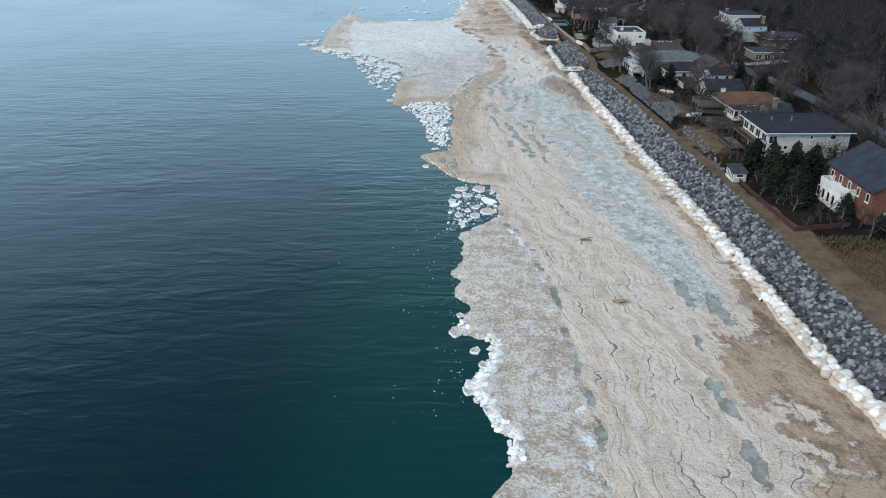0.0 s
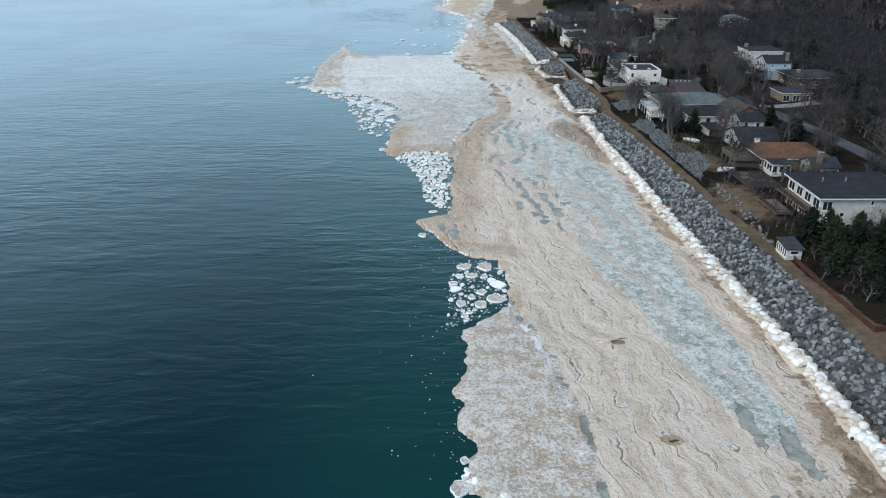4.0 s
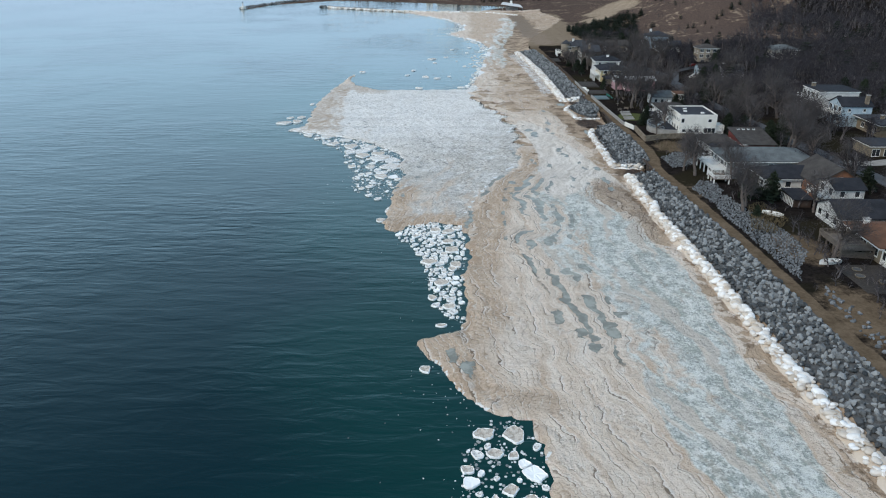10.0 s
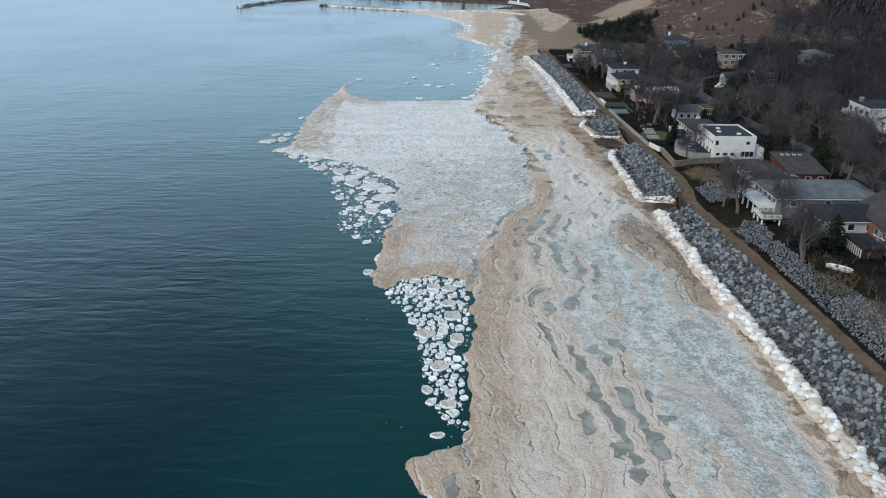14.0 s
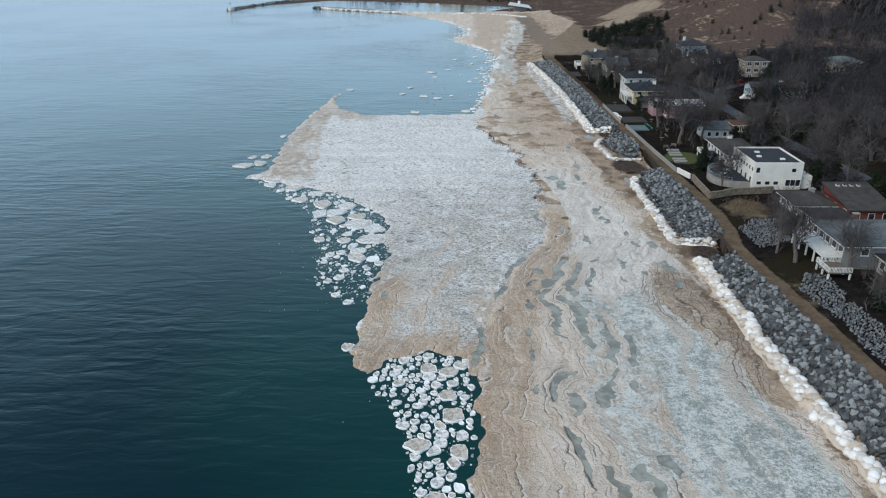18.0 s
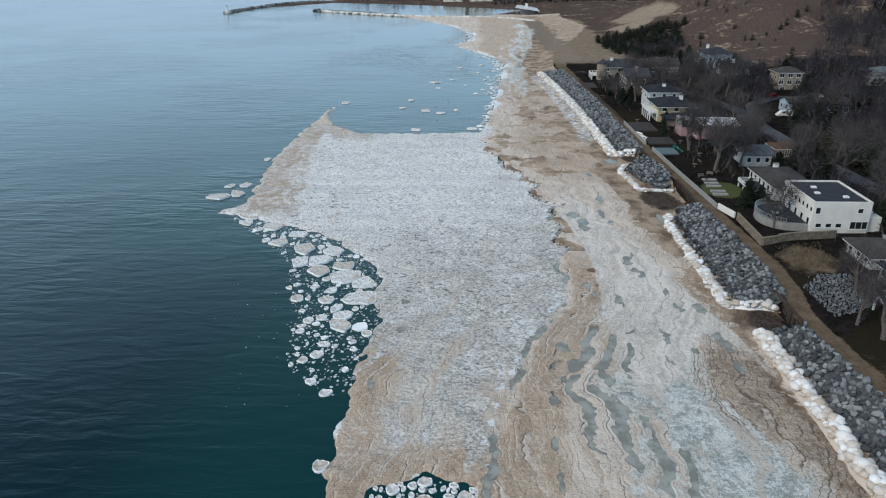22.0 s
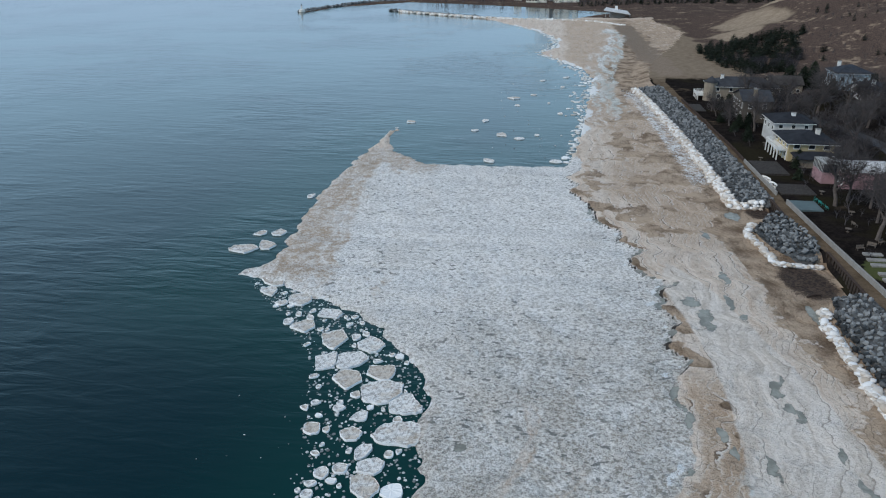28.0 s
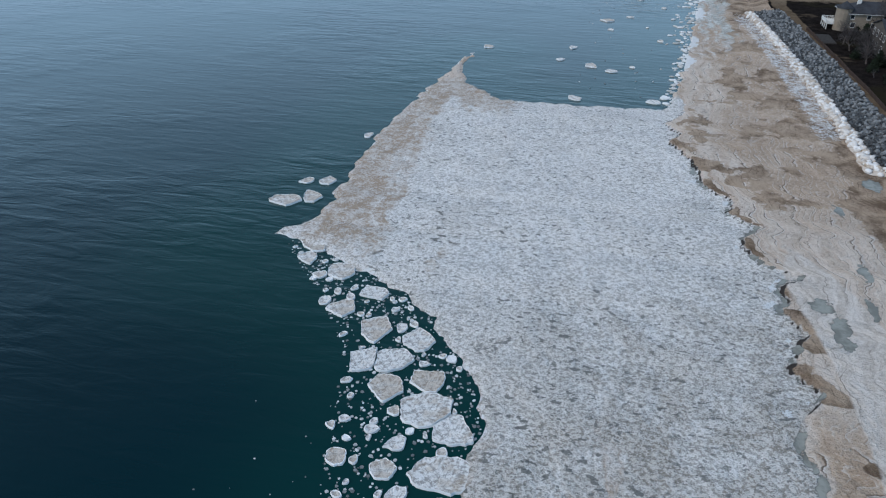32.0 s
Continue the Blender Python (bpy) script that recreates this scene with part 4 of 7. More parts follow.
def revetment(y0, y1, label, islet=False):
    ym = 0.5 * (y0 + y1)
    base = thing("rock_revetment", (float(CREST(ym)), ym, 1.0), label, "revetment", "stone revetments along the beach")
    spots = in_stretch(y0, y1, islet)
    # dark bed sheet under the stones, seen in the gaps between them
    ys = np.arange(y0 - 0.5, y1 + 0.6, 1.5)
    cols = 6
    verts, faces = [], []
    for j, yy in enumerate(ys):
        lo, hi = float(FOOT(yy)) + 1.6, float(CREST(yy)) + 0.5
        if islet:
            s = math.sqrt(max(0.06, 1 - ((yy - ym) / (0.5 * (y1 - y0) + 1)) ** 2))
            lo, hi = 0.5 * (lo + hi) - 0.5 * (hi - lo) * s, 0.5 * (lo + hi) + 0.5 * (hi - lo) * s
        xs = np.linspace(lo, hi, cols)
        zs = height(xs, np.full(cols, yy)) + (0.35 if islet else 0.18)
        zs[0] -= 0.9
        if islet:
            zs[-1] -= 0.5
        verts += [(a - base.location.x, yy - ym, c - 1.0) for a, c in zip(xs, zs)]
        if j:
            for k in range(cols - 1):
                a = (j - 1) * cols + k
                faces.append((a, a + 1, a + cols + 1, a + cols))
    part("stone_bed", raw("stone_bed", verts, faces, M["core"]), None, base, "dark stone bed under the boulders")
    rng = np.random.RandomState(5)
    order = sorted(range(len(spots)), key=lambda i: spots[i][1])
    start = 0
    if y0 < 100:
        start = next((i for i, k in enumerate(order) if spots[k][1] > 84), 0)
    chosen = set(order[start:start + 295])
    rest, damp = [], []
    for i, (x, y, z, r) in enumerate(spots):
        if i in chosen:
            kinds = WET_BOULDERS if x < float(FOOT(y)) + 3.5 and rng.rand() < 0.75 else BOULDERS
            ob = part("boulder", kinds[rng.randint(len(kinds))], None, base)
            ob.matrix_basis = Matrix.LocRotScale((x - base.location.x, y - ym, z - 1.0), Euler((rng.uniform(-.5, .5), rng.uniform(-.5, .5), rng.uniform(0, 6.28))), (r, r * rng.uniform(0.8, 1.1), r))
        else:
            (damp if x < float(FOOT(y)) + 3.4 and rng.rand() < 0.75 else rest).append((x - base.location.x, y - ym, z - 1.0, r))
    if rest:
        tagged(part("boulder_rubble", joined_pieces("boulder_rubble", rest, ROCK_RAW, M["boulder_joined"], 3), None, base), kind="stuff")
    if damp:
        tagged(part("wet_rubble", joined_pieces("wet_rubble", damp, ROCK_RAW, M["wet_stone"], 6), None, base), kind="stuff")


# ---------------------------------------------------------------- ice lumps along the foot of the stones
def lump_meshes(count):
    out = []
    for k in range(count):
        bm = bmesh.new()
        bmesh.ops.create_icosphere(bm, subdivisions=2, radius=1.0)
        for v in bm.verts:
            d = v.co.copy()
            s = 1 + 0.22 * noise.noise(d * 1.3 + Vector((k * 7.1, 0, 0))) + 0.14 * noise.noise(d * 3.1 + Vector((0, k * 3.3, 0)))
            v.co = Vector((d.x * s, d.y * s * 1.15, d.z * s * 0.8))
        out.append(mesh_of("ice_lump", bm, M["lump"], True))
    return out


LUMPS = lump_meshes(8)
LUMP_RAW = [(np.array([v.co[:] for v in m.vertices]), [tuple(p.vertices) for p in m.polygons]) for m in LUMPS]


def ridge_line(y0, y1, wrap):
    """Points along the foot of the stones, bending round the ends."""
    pts = [(float(FOOT(y)) + 0.9, y) for y in np.arange(y0, y1, 0.5)]
    if "s" in wrap:
        x0 = pts[0][0]
        pts = [(x, y0 - 0.4 - 0.12 * (x - x0)) for x in np.arange(float(CREST(y0)) - 2.0, x0, -0.6)] + pts
    return pts


def ice_ridge(y0, y1, wrap, label, tall=1.0, wide=1.5):
    rng = np.random.RandomState(int(y0) + 9)
    pts = ridge_line(y0, y1, wrap)
    ox, oy = pts[len(pts) // 2]
    base = thing("ice_ridge", (ox, oy, 0.8), label, "ice", "ice ridges at the foot of the stones")
    verts, faces, cols = [], [], 9
    px, py = np.array([p[0] for p in pts]), np.array([p[1] for p in pts])
    tx, ty = np.gradient(px), np.gradient(py)
    ln = np.hypot(tx, ty)
    nx, ny = ty / ln, -tx / ln
    for j in range(len(pts)):
        for k in range(cols):
            u = -1 + 2 * k / (cols - 1)
            w = wide * (1 + 0.35 * vnoise(j * 0.23, k * 0.1, 91))
            x, y = px[j] + nx[j] * u * w, py[j] + ny[j] * u * w
            z = ground_base[0](x, y) + tall * (1 - u * u) * (0.75 + 0.35 * vnoise(j * 0.5, k * 0.7, 92)) - 0.15
            verts.append((x - ox, y - oy, z - 0.8))
        if j:
            for k in range(cols - 1):
                a = (j - 1) * cols + k
                faces.append((a, a + 1, a + cols + 1, a + cols))
    bank = raw("ice_bank", verts, faces, M["lump_joined"], True)
    part("ice_bank", bank, None, base, "sandy packed ice bank")
    spots = []
    for j in range(len(pts)):
        for k in range(3):
            u = rng.uniform(-0.75, 1.05)
            r = (0.75 + 0.2 * tall) * rng.uniform(0.3, 0.8) * (1.25 if u > 0.2 and rng.rand() < 0.3 else 1.0)
            x, y = px[j] + nx[j] * u * wide * 0.9 + rng.uniform(-.2, .2), py[j] + ny[j] * u * wide * 0.9 + rng.uniform(-.25, .25)
            z = ground_base[0](x, y) + tall * (1 - u * u) * 0.8 + rng.uniform(-0.05, 0.25)
            spots.append((x - ox, y - oy, z - 0.8, r))
    first = 3 * max(0, len(pts) // 2 - 48)
    for i, (x, y, z, r) in enumerate(spots[first:first + 290]):
        ob = part("ice_lump", LUMPS[rng.randint(len(LUMPS))], None, base)
        ob.matrix_basis = Matrix.LocRotScale((x, y, z), Euler((rng.uniform(-.4, .4), rng.uniform(-.4, .4), rng.uniform(0, 6.28))), (r, r * rng.uniform(0.8, 1.3), r * rng.uniform(0.55, 0.85)))
    rest = spots[:first] + spots[first + 290:]
    if rest:
        tagged(part("ice_rubble", joined_pieces("ice_rubble", rest, LUMP_RAW, M["lump_bank"], 4, False, True), None, base), kind="stuff")


def coarse_height():
    """A quick lookup of the ground's height near the beach."""
    gx, gy = np.arange(-70, 150, 0.5), np.arange(15, 560, 0.5)
    X, Y = np.meshgrid(gx, gy)
    Z = height(X.ravel(), Y.ravel()).reshape(X.shape)

    def get(x, y):
        i, j = int(round((x + 70) / 0.5)), int(round((y - 15) / 0.5))
        if 0 <= i < Z.shape[1] and 0 <= j < Z.shape[0]:
            return float(Z[j, i])
        return ground_z(x, y)
    return get


ground_base = [coarse_height()]
gz = ground_base[0]
revetment(24, 259, "long bank of grey armour stones between beach and lane")
revetment(268.5, 317, "short bank of grey armour stones beside a steel wall")
revetment(332, 356, "small island of grey armour stones on wet sand", True)
revetment(364, 512, "long bank of grey armour stones below the far houses")
ice_ridge(40, 259, "", "lumpy white ice ridge stained with sand", 0.75, 1.3)
ice_ridge(269, 312, "s", "lumpy ice ridge curling round the stone bank", 0.5, 0.85)
ice_ridge(332, 352, "s", "low white ice rim round the stone island", 0.35, 0.6)
ice_ridge(365, 512, "s", "broad low ridge of pale frozen spray ice", 0.45, 1.5)


# ---------------------------------------------------------------- floating ice
M["floe_rim"] = varied("white_floe_rim", (0.74, 0.75, 0.75), (0.86, 0.87, 0.87), 0.7, 2.0)
def floe_top(name, sand):
    """Flat floe ice: pale with grey melt specks and some sand."""
    n = Nodes(name)
    v = n.coord()
    f, g = n.noise(v, 2.4, 6, 0.75), n.noise(v, 0.7, 3)
    c = n.mix(n.ramp(f, 0.42, 0.54), (0.36, 0.35, 0.335), (0.80, 0.795, 0.78))
    c = n.mix(n.ramp(n.math("ADD", g, n.math("MULTIPLY", n.random(), 0.35)), 0.55 - sand, 0.85 - sand, 0.0, 0.85), c, n.mix(n.ramp(f, 0.4, 0.6), (0.34, 0.285, 0.23), (0.58, 0.52, 0.45)))
    n.bump(f, 0.7, 0.2)
    return n.done(c, 0.85, 0, 0.1)


M["floe_top"], M["floe_sand"] = floe_top("speckled_floe_top", 0.0), floe_top("sandy_floe_top", 0.4)
M["edge_slab"] = varied("white_ice_slabs", (0.50, 0.47, 0.43), (0.90, 0.90, 0.895), 0.7, 2.0, island=True)
M["brash"] = varied("broken_ice", (0.10, 0.115, 0.12), (0.72, 0.73, 0.73), 0.7, 2.0, island=True)


def floe_mesh(cell, rng, plate, top):
    """One floe over an outline round its middle: a ragged upright edge, a white raised rim and a hollow grey top."""
    n_ = max(14, min(34, int(np.hypot(*np.diff(cell + cell[:1], axis=0).T).sum() / 0.32)))
    p = np.array(cell + cell[:1])
    s = np.concatenate([[0], np.cumsum(np.hypot(*np.diff(p, axis=0).T))])
    t = np.linspace(0, s[-1], n_, endpoint=False)
    ox, oy = np.interp(t, s, p[:, 0]), np.interp(t, s, p[:, 1])
    if not plate:
        ox, oy = (np.roll(ox, 1) + 3 * ox + np.roll(ox, -1)) / 5, (np.roll(oy, 1) + 3 * oy + np.roll(oy, -1)) / 5
    jag = 1 + rng.uniform(-0.06, 0.05, n_)
    ox, oy = ox * jag, oy * jag
    size = math.sqrt(abs(np.dot(ox, np.roll(oy, -1)) - np.dot(oy, np.roll(ox, -1))) / 2 / math.pi)
    rim = min(0.3, (0.08 if plate else 0.13) / size)
    up = 0.16 + 0.05 * min(size, 2)
    rings = [(1.02, -0.16), (1.0, up), (1 - rim * 0.5, up + 0.09), (1 - rim, up + 0.04), (0.5, up)]
    verts = [(x * k, y * k, z + (rng.uniform(-0.03, 0.05) if i else 0)) for i, (k, z) in enumerate(rings) for x, y in zip(ox, oy)] + [(0, 0, up)]
    faces, mats = [], []
    snowy = rng.rand() < (0.05 if plate else 0.12)
    for i in range(len(rings) - 1):
        for j in range(n_):
            faces.append((i * n_ + j, i * n_ + (j + 1) % n_, (i + 1) * n_ + (j + 1) % n_, (i + 1) * n_ + j))
            mats.append(0 if snowy or i < 3 and not (i == 2 and rng.rand() < 0.35) else 1)
    last = (len(rings) - 1) * n_
    for j in range(n_):
        faces.append((last + j, last + (j + 1) % n_, len(verts) - 1))
        mats.append(0 if snowy else 1)
    me = raw("ice_floe", verts, faces, M["floe_rim"])
    me.materials.append(top)
    me.polygons.foreach_set("material_index", mats)
    return me


def cut(poly, nx, ny, d):
    """Keeps the side of an outline where nx * x + ny * y < d."""
    out = []
    for (ax, ay), (bx, by) in zip(poly, poly[1:] + poly[:1]):
        sa, sb = nx * ax + ny * ay - d, nx * bx + ny * by - d
        if sa < 0:
            out.append((ax, ay))
        if (sa < 0) != (sb < 0):
            k = sa / (sa - sb)
            out.append((ax + (bx - ax) * k, ay + (by - ay) * k))
    return out


def floe_cell(x, y, r, others, rng, gap):
    """The outline of a floe: a rough polygon, broken straight where it meets its neighbours."""
    corners = rng.randint(5, 8) if r > 1.6 else rng.randint(6, 10)
    ang = np.sort(rng.uniform(0, 2 * np.pi / corners, corners) * 0.8 + np.linspace(0, 2 * np.pi, corners, endpoint=False))
    reach = r * rng.uniform(0.85, 1.5, corners)
    squash, way = rng.uniform(0.7, 1.0), rng.uniform(0, 3.14)
    cell = []
    for a, q in zip(ang, reach):
        px, py = math.cos(a) * q, math.sin(a) * q * squash
        cell.append((px * math.cos(way) - py * math.sin(way), px * math.sin(way) + py * math.cos(way)))
    for a, b, c in others:
        dx, dy = a - x, b - y
        far = math.hypot(dx, dy)
        if 0.05 < far < 2.6 * (r + c):
            cell = cut(cell, dx / far, dy / far, (far * far + r * r - c * c) / (2 * far) - gap)
            if len(cell) < 3:
                return None
    return cell


BIG_FLOES = [(-22.3, 280.8, 2.9), (-28.6, 288.0, 2.5), (-26.5, 293.1, 2.3), (-18.8, 278.2, 2.3), (-18.2, 271.6, 2.6), (-32.7, 293.7, 2.6), (-32.2, 287.5, 2.0), (-23.3, 285.4, 2.4), (-27.7, 283.4, 2.3), (-38.7, 297.7, 1.8),
             (-49.5, 313.0, 2.0), (-48.9, 308.9, 1.6), (-42.6, 306.6, 2.0), (-35.8, 302.0, 1.8), (-20.4, 262.0, 2.0), (-17.0, 261.7, 1.3), (-20.1, 265.2, 1.5), (-24.0, 264.6, 0.9), (-25.7, 263.5, 0.8), (-24.1, 270.8, 1.3),
             (-24.0, 274.9, 1.2), (-29.4, 271.7, 1.2), (-21.9, 267.9, 1.3), (-60.8, 326.9, 2.5), (-57.0, 336.5, 1.6), (-57.4, 329.6, 1.8), (-60.7, 335.6, 1.3), (-57.9, 361.4, 1.1)]
BEACH_FLOES = [(3.2, 134.4, 1.0), (5.1, 136.9, 0.8), (6.9, 138.6, 1.0), (6.6, 134.2, 1.2), (9.8, 141.5, 1.35), (9.3, 136.0, 1.4), (8.0, 149.0, 1.6), (4.2, 148.9, 1.2), (5.3, 145.1, 1.0), (7.7, 144.8, 0.9), (-0.4, 210.5, 1.9),
               (0.6, 202.7, 1.4), (-2.2, 194.1, 1.5), (-0.7, 184.5, 1.2), (-4.2, 221.4, 1.4), (-1.2, 220.7, 1.4), (-1.3, 214.6, 1.3), (-4.6, 203.7, 1.5), (-3.7, 187.9, 1.0), (-1.9, 177.6, 0.8), (-4.0, 164.2, 0.9), (-17.1, 227.3, 1.0), (2.0, 90.6, 1.3), (2.6, 95.2, 0.7), (3.4, 76.2, 0.8), (5.6, 72.4, 0.7), (5.8, 82.0, 1.0), (4.6, 85.6, 0.8)]
BAY_FLOES = [(-16.8, 398.8, 1.7), (-15.3, 430.3, 1.9), (-9.2, 426.0, 1.6), (-22.1, 450.0, 1.5), (-24.2, 434.9, 1.1), (-14.0, 492.2, 1.8), (4.3, 465.3, 1.2), (2.5, 400.8, 1.6), (5.0, 404.6, 1.3), (-3.6, 431.4, 0.8), (-47.8, 444.5, 1.5),
             (-12, 478, 1.0), (-6, 500, 1.2), (0, 484, 0.8), (6, 520, 1.0), (-3, 535, 1.3), (9, 500, 0.9), (8, 545, 1.2)]
CLUSTERS = [
    ([(0.5, 126), (4, 128), (11, 134), (11.5, 146), (10, 152), (5, 152), (1.5, 145), (1, 135)], 22),
    ([(2, 177), (0, 179), (-3, 184), (-4.6, 192), (-5.5, 200), (-8, 210), (-13, 218), (-10, 224), (-4, 226), (2, 224), (2.5, 207), (1.5, 190)], 165),
    ([(-55, 314), (-52, 309), (-44, 301), (-39, 294), (-34.5, 287), (-33, 280), (-31, 272), (-28, 262), (-27, 252), (-24, 246), (-18, 241.5), (-15, 245), (-14, 262), (-15, 271), (-15.5, 280), (-19, 289), (-25, 297), (-32, 304), (-40, 308), (-49, 313)], 80),
]


def floating_ice():
    rng = np.random.RandomState(77)
    floes = []
    for lst, label in ((BIG_FLOES, "large flat grey-white ice floe with broken edges"), (BEACH_FLOES, "sandy ice floe with a white raised rim"), (BAY_FLOES, "single pale ice floe drifting in the bay")):
        floes += [(x, y, r * (1.04 if lst is BIG_FLOES else 1.0), label) for x, y, r in lst]
    brash = []
    for poly, count in CLUSTERS:
        p = np.array(poly)
        n_ = 14000
        cx, cy = rng.uniform(p[:, 0].min(), p[:, 0].max(), n_), rng.uniform(p[:, 1].min(), p[:, 1].max(), n_)
        ok = (inside_distance(cx, cy, poly) > 0.1)
        cx, cy = cx[ok], cy[ok]
        edge = -shore_edge(cx, cy)
        placed = 0
        for x, y, d in zip(cx, cy, edge):
            r = rng.uniform(0.5, 1.0) if placed < count * 0.4 else rng.uniform(0.3, 0.55)
            if d < 0.75 * r or placed >= count or any((x - a) ** 2 + (y - b) ** 2 < (0.86 * (r + c)) ** 2 for a, b, c, _ in floes):
                continue
            floes.append((x, y, r, "small white ice floe among broken ice"))
            placed += 1
        for x, y, d in list(zip(cx, cy, edge))[:90 * len(poly) if count > 60 else 420]:
            r = rng.uniform(0.07, 0.26)
            if d > 0.1 and not any((x - a) ** 2 + (y - b) ** 2 < (0.92 * c + r) ** 2 for a, b, c, _ in floes if abs(x - a) < 5):
                brash.append((x, y, 0.0, r))
    for i, (x, y, r, label) in enumerate(floes):
        near = [(a, b, c) for j, (a, b, c, _) in enumerate(floes) if j != i and abs(a - x) < 8 and abs(b - y) < 8]
        cell = floe_cell(x, y, r, near, rng, rng.uniform(0.05, 0.13))
        if cell:
            ob = new("ice_floe", floe_mesh(cell, rng, r > 1.6, M["floe_sand" if label.startswith("sandy") else "floe_top"]))
            ob.location = (x, y, 0)
            tagged(ob, label, "ice floe", "ice floes")
    for _ in range(420):
        k = rng.randint(4)
        if k == 0:
            x, y = -14 + rng.randn() * 9 - 12, rng.uniform(238, 318)
        elif k == 1:
            x, y = 0 - abs(rng.randn()) * 6, rng.uniform(70, 225)
        elif k == 2:
            x, y = rng.uniform(-20, 14), rng.uniform(400, 620)
        else:
            x, y = 3 - abs(rng.randn()) * 2, rng.uniform(74, 180)
        brash.append((x, y, 0.0, rng.uniform(0.05, 0.13 if k != 2 else 0.3)))
    bx, by = np.array([b[0] for b in brash]), np.array([b[1] for b in brash])
    keep = shore_edge(bx, by) < -0.15
    brash = [b for b, k in zip(brash, keep) if k]
    raws = []
    for k in range(6):
        a = np.linspace(0, 2 * np.pi, 7, endpoint=False) + rng.uniform(-.2, .2, 7)
        rad = rng.uniform(0.75, 1.15, 7)
        v = np.concatenate([np.stack([np.cos(a) * rad, np.sin(a) * rad, np.full(7, -0.15)], 1), np.stack([np.cos(a) * rad * 0.92, np.sin(a) * rad * 0.92, np.full(7, 0.35)], 1)])
        raws.append((v, [tuple(range(7, 14))] + [(i, (i + 1) % 7, 7 + (i + 1) % 7, 7 + i) for i in range(7)]))
    shoreline = curve(SHORE_BAY[:15])
    fy = rng.uniform(398, 760, 420)
    fx = shoreline(fy) - np.abs(rng.randn(420)) * 3.2 * (0.35 + 0.65 * sstep(-0.3, 0.4, vnoise(fy * 0.06, fy * 0.01, 97)))
    away = shore_edge(fx, fy)
    fringe = [(a, b, 0.02, rng.uniform(0.25, 1.0)) for a, b, e in zip(fx, fy, away) if e < 0.3]
    ob = new("fringe_ice", joined_pieces("fringe_ice", fringe, [(v * np.array([1.3, 0.8, 0.6]), f) for v, f in raws], M["edge_slab"], 9, False))
    tagged(ob, "white broken ice fringing the shore of the bay", "ice", kind="stuff")
    ob = new("brash_ice", joined_pieces("brash_ice", brash, raws, M["brash"], 8, False))
    tagged(ob, "small broken pieces of ice floating on the lake", "ice", kind="stuff")


floating_ice()


# ---------------------------------------------------------------- walls along the lane
def sheet_wall(y0, y1):
    ym = 0.5 * (y0 + y1)
    base = thing("sheet_pile_wall", (float(CREST(ym)), ym, 0.8), "rusty dark steel sheet pile wall above wet sand", "wall", "steel walls in the gaps")
    y = y0
    k = 0
    while y < y1:
        x = float(CREST(y)) - base.location.x + (0.12 if k % 2 else -0.12)
        me = raw("sheet_pile", [(-0.06, -.34, 0), (.06, -.34, 0), (.06, .34, 0), (-.06, .34, 0), (-0.06, -.34, 2.55), (.06, -.34, 2.55), (.06, .34, 2.55), (-.06, .34, 2.55)],
                 [(0, 1, 5, 4), (1, 2, 6, 5), (2, 3, 7, 6), (3, 0, 4, 7), (4, 5, 6, 7)], M["sheet_steel"]) if k == 0 else me
        part("sheet_pile", me, None, base).location = (x - 0.15, y - ym, -0.2)
        y += 0.64
        k += 1
    me = box(-0.3, 0.25, y0 - ym, y1 - ym, 2.33, 2.5)
    part("wall_cap", me, M["dark_timber"], base, "dark timber cap")


sheet_wall(258.5, 271)
sheet_wall(314, 334)
sheet_wall(354, 367)


def run_wall(name, label, pts, tall, thick, material, cap=None, post=None, step=3.0):
    """A garden wall or fence along a line, in panels that follow the ground."""
    ox, oy = pts[0]
    base = thing(name, (ox, oy, gz(ox, oy)), label, "wall" if "wall" in name else "fence")
    for (ax, ay), (bx, by) in zip(pts, pts[1:]):
        L = math.hypot(bx - ax, by - ay)
        n_ = max(1, int(L / step))
        ang = math.atan2(by - ay, bx - ax)
        for i in range(n_):
            mx, my = ax + (bx - ax) * (i + 0.5) / n_, ay + (by - ay) * (i + 0.5) / n_
            half = 0.5 * L / n_ - 0.01
            ob = part("wall_panel" if "wall" in name else "fence_panel", box(-half, half, -thick / 2, thick / 2, -0.4, tall, None, 0.02), material, base)
            ob.matrix_basis = pose(mx - ox, my - oy, gz(mx, my) - base.location.z, 0, 0, math.degrees(ang))
            if cap:
                part("coping", box(-half, half, -thick / 2 - 0.06, thick / 2 + 0.06, tall + 0.003, tall + 0.1), cap, ob)
            if post:
                part("post", box(-half - 0.07, -half + 0.07, -0.08, 0.08, -0.4, tall + 0.15), post, ob)


run_wall("garden_wall", "long low white concrete wall beside the lane", [(53.9, 363), (54.9, 340), (56.4, 313)], 0.9, 0.3, M["concrete"], M["concrete"])
run_wall("garden_wall", "tan stone retaining wall below a white terrace", [(58.4, 305.5), (58.2, 291), (65.3, 293.4), (74.2, 295)], 1.5, 0.4, M["stone_wall"], M["stone_wall"])
run_wall("garden_wall", "white concrete corner wall by the lawn", [(56.6, 312.6), (58.2, 306.5)], 1.3, 0.35, M["stucco"])
run_wall("garden_wall", "pale concrete wall round a gravel yard", [(52.6, 397), (52.9, 383), (53.3, 368.6)], 1.0, 0.3, M["concrete"])
run_wall("garden_fence", "dark timber fence along the lane", [(49.6, 481), (51.6, 430), (52.4, 413), (52.6, 398)], 1.0, 0.12, M["dark_timber"], None, M["dark_timber"])
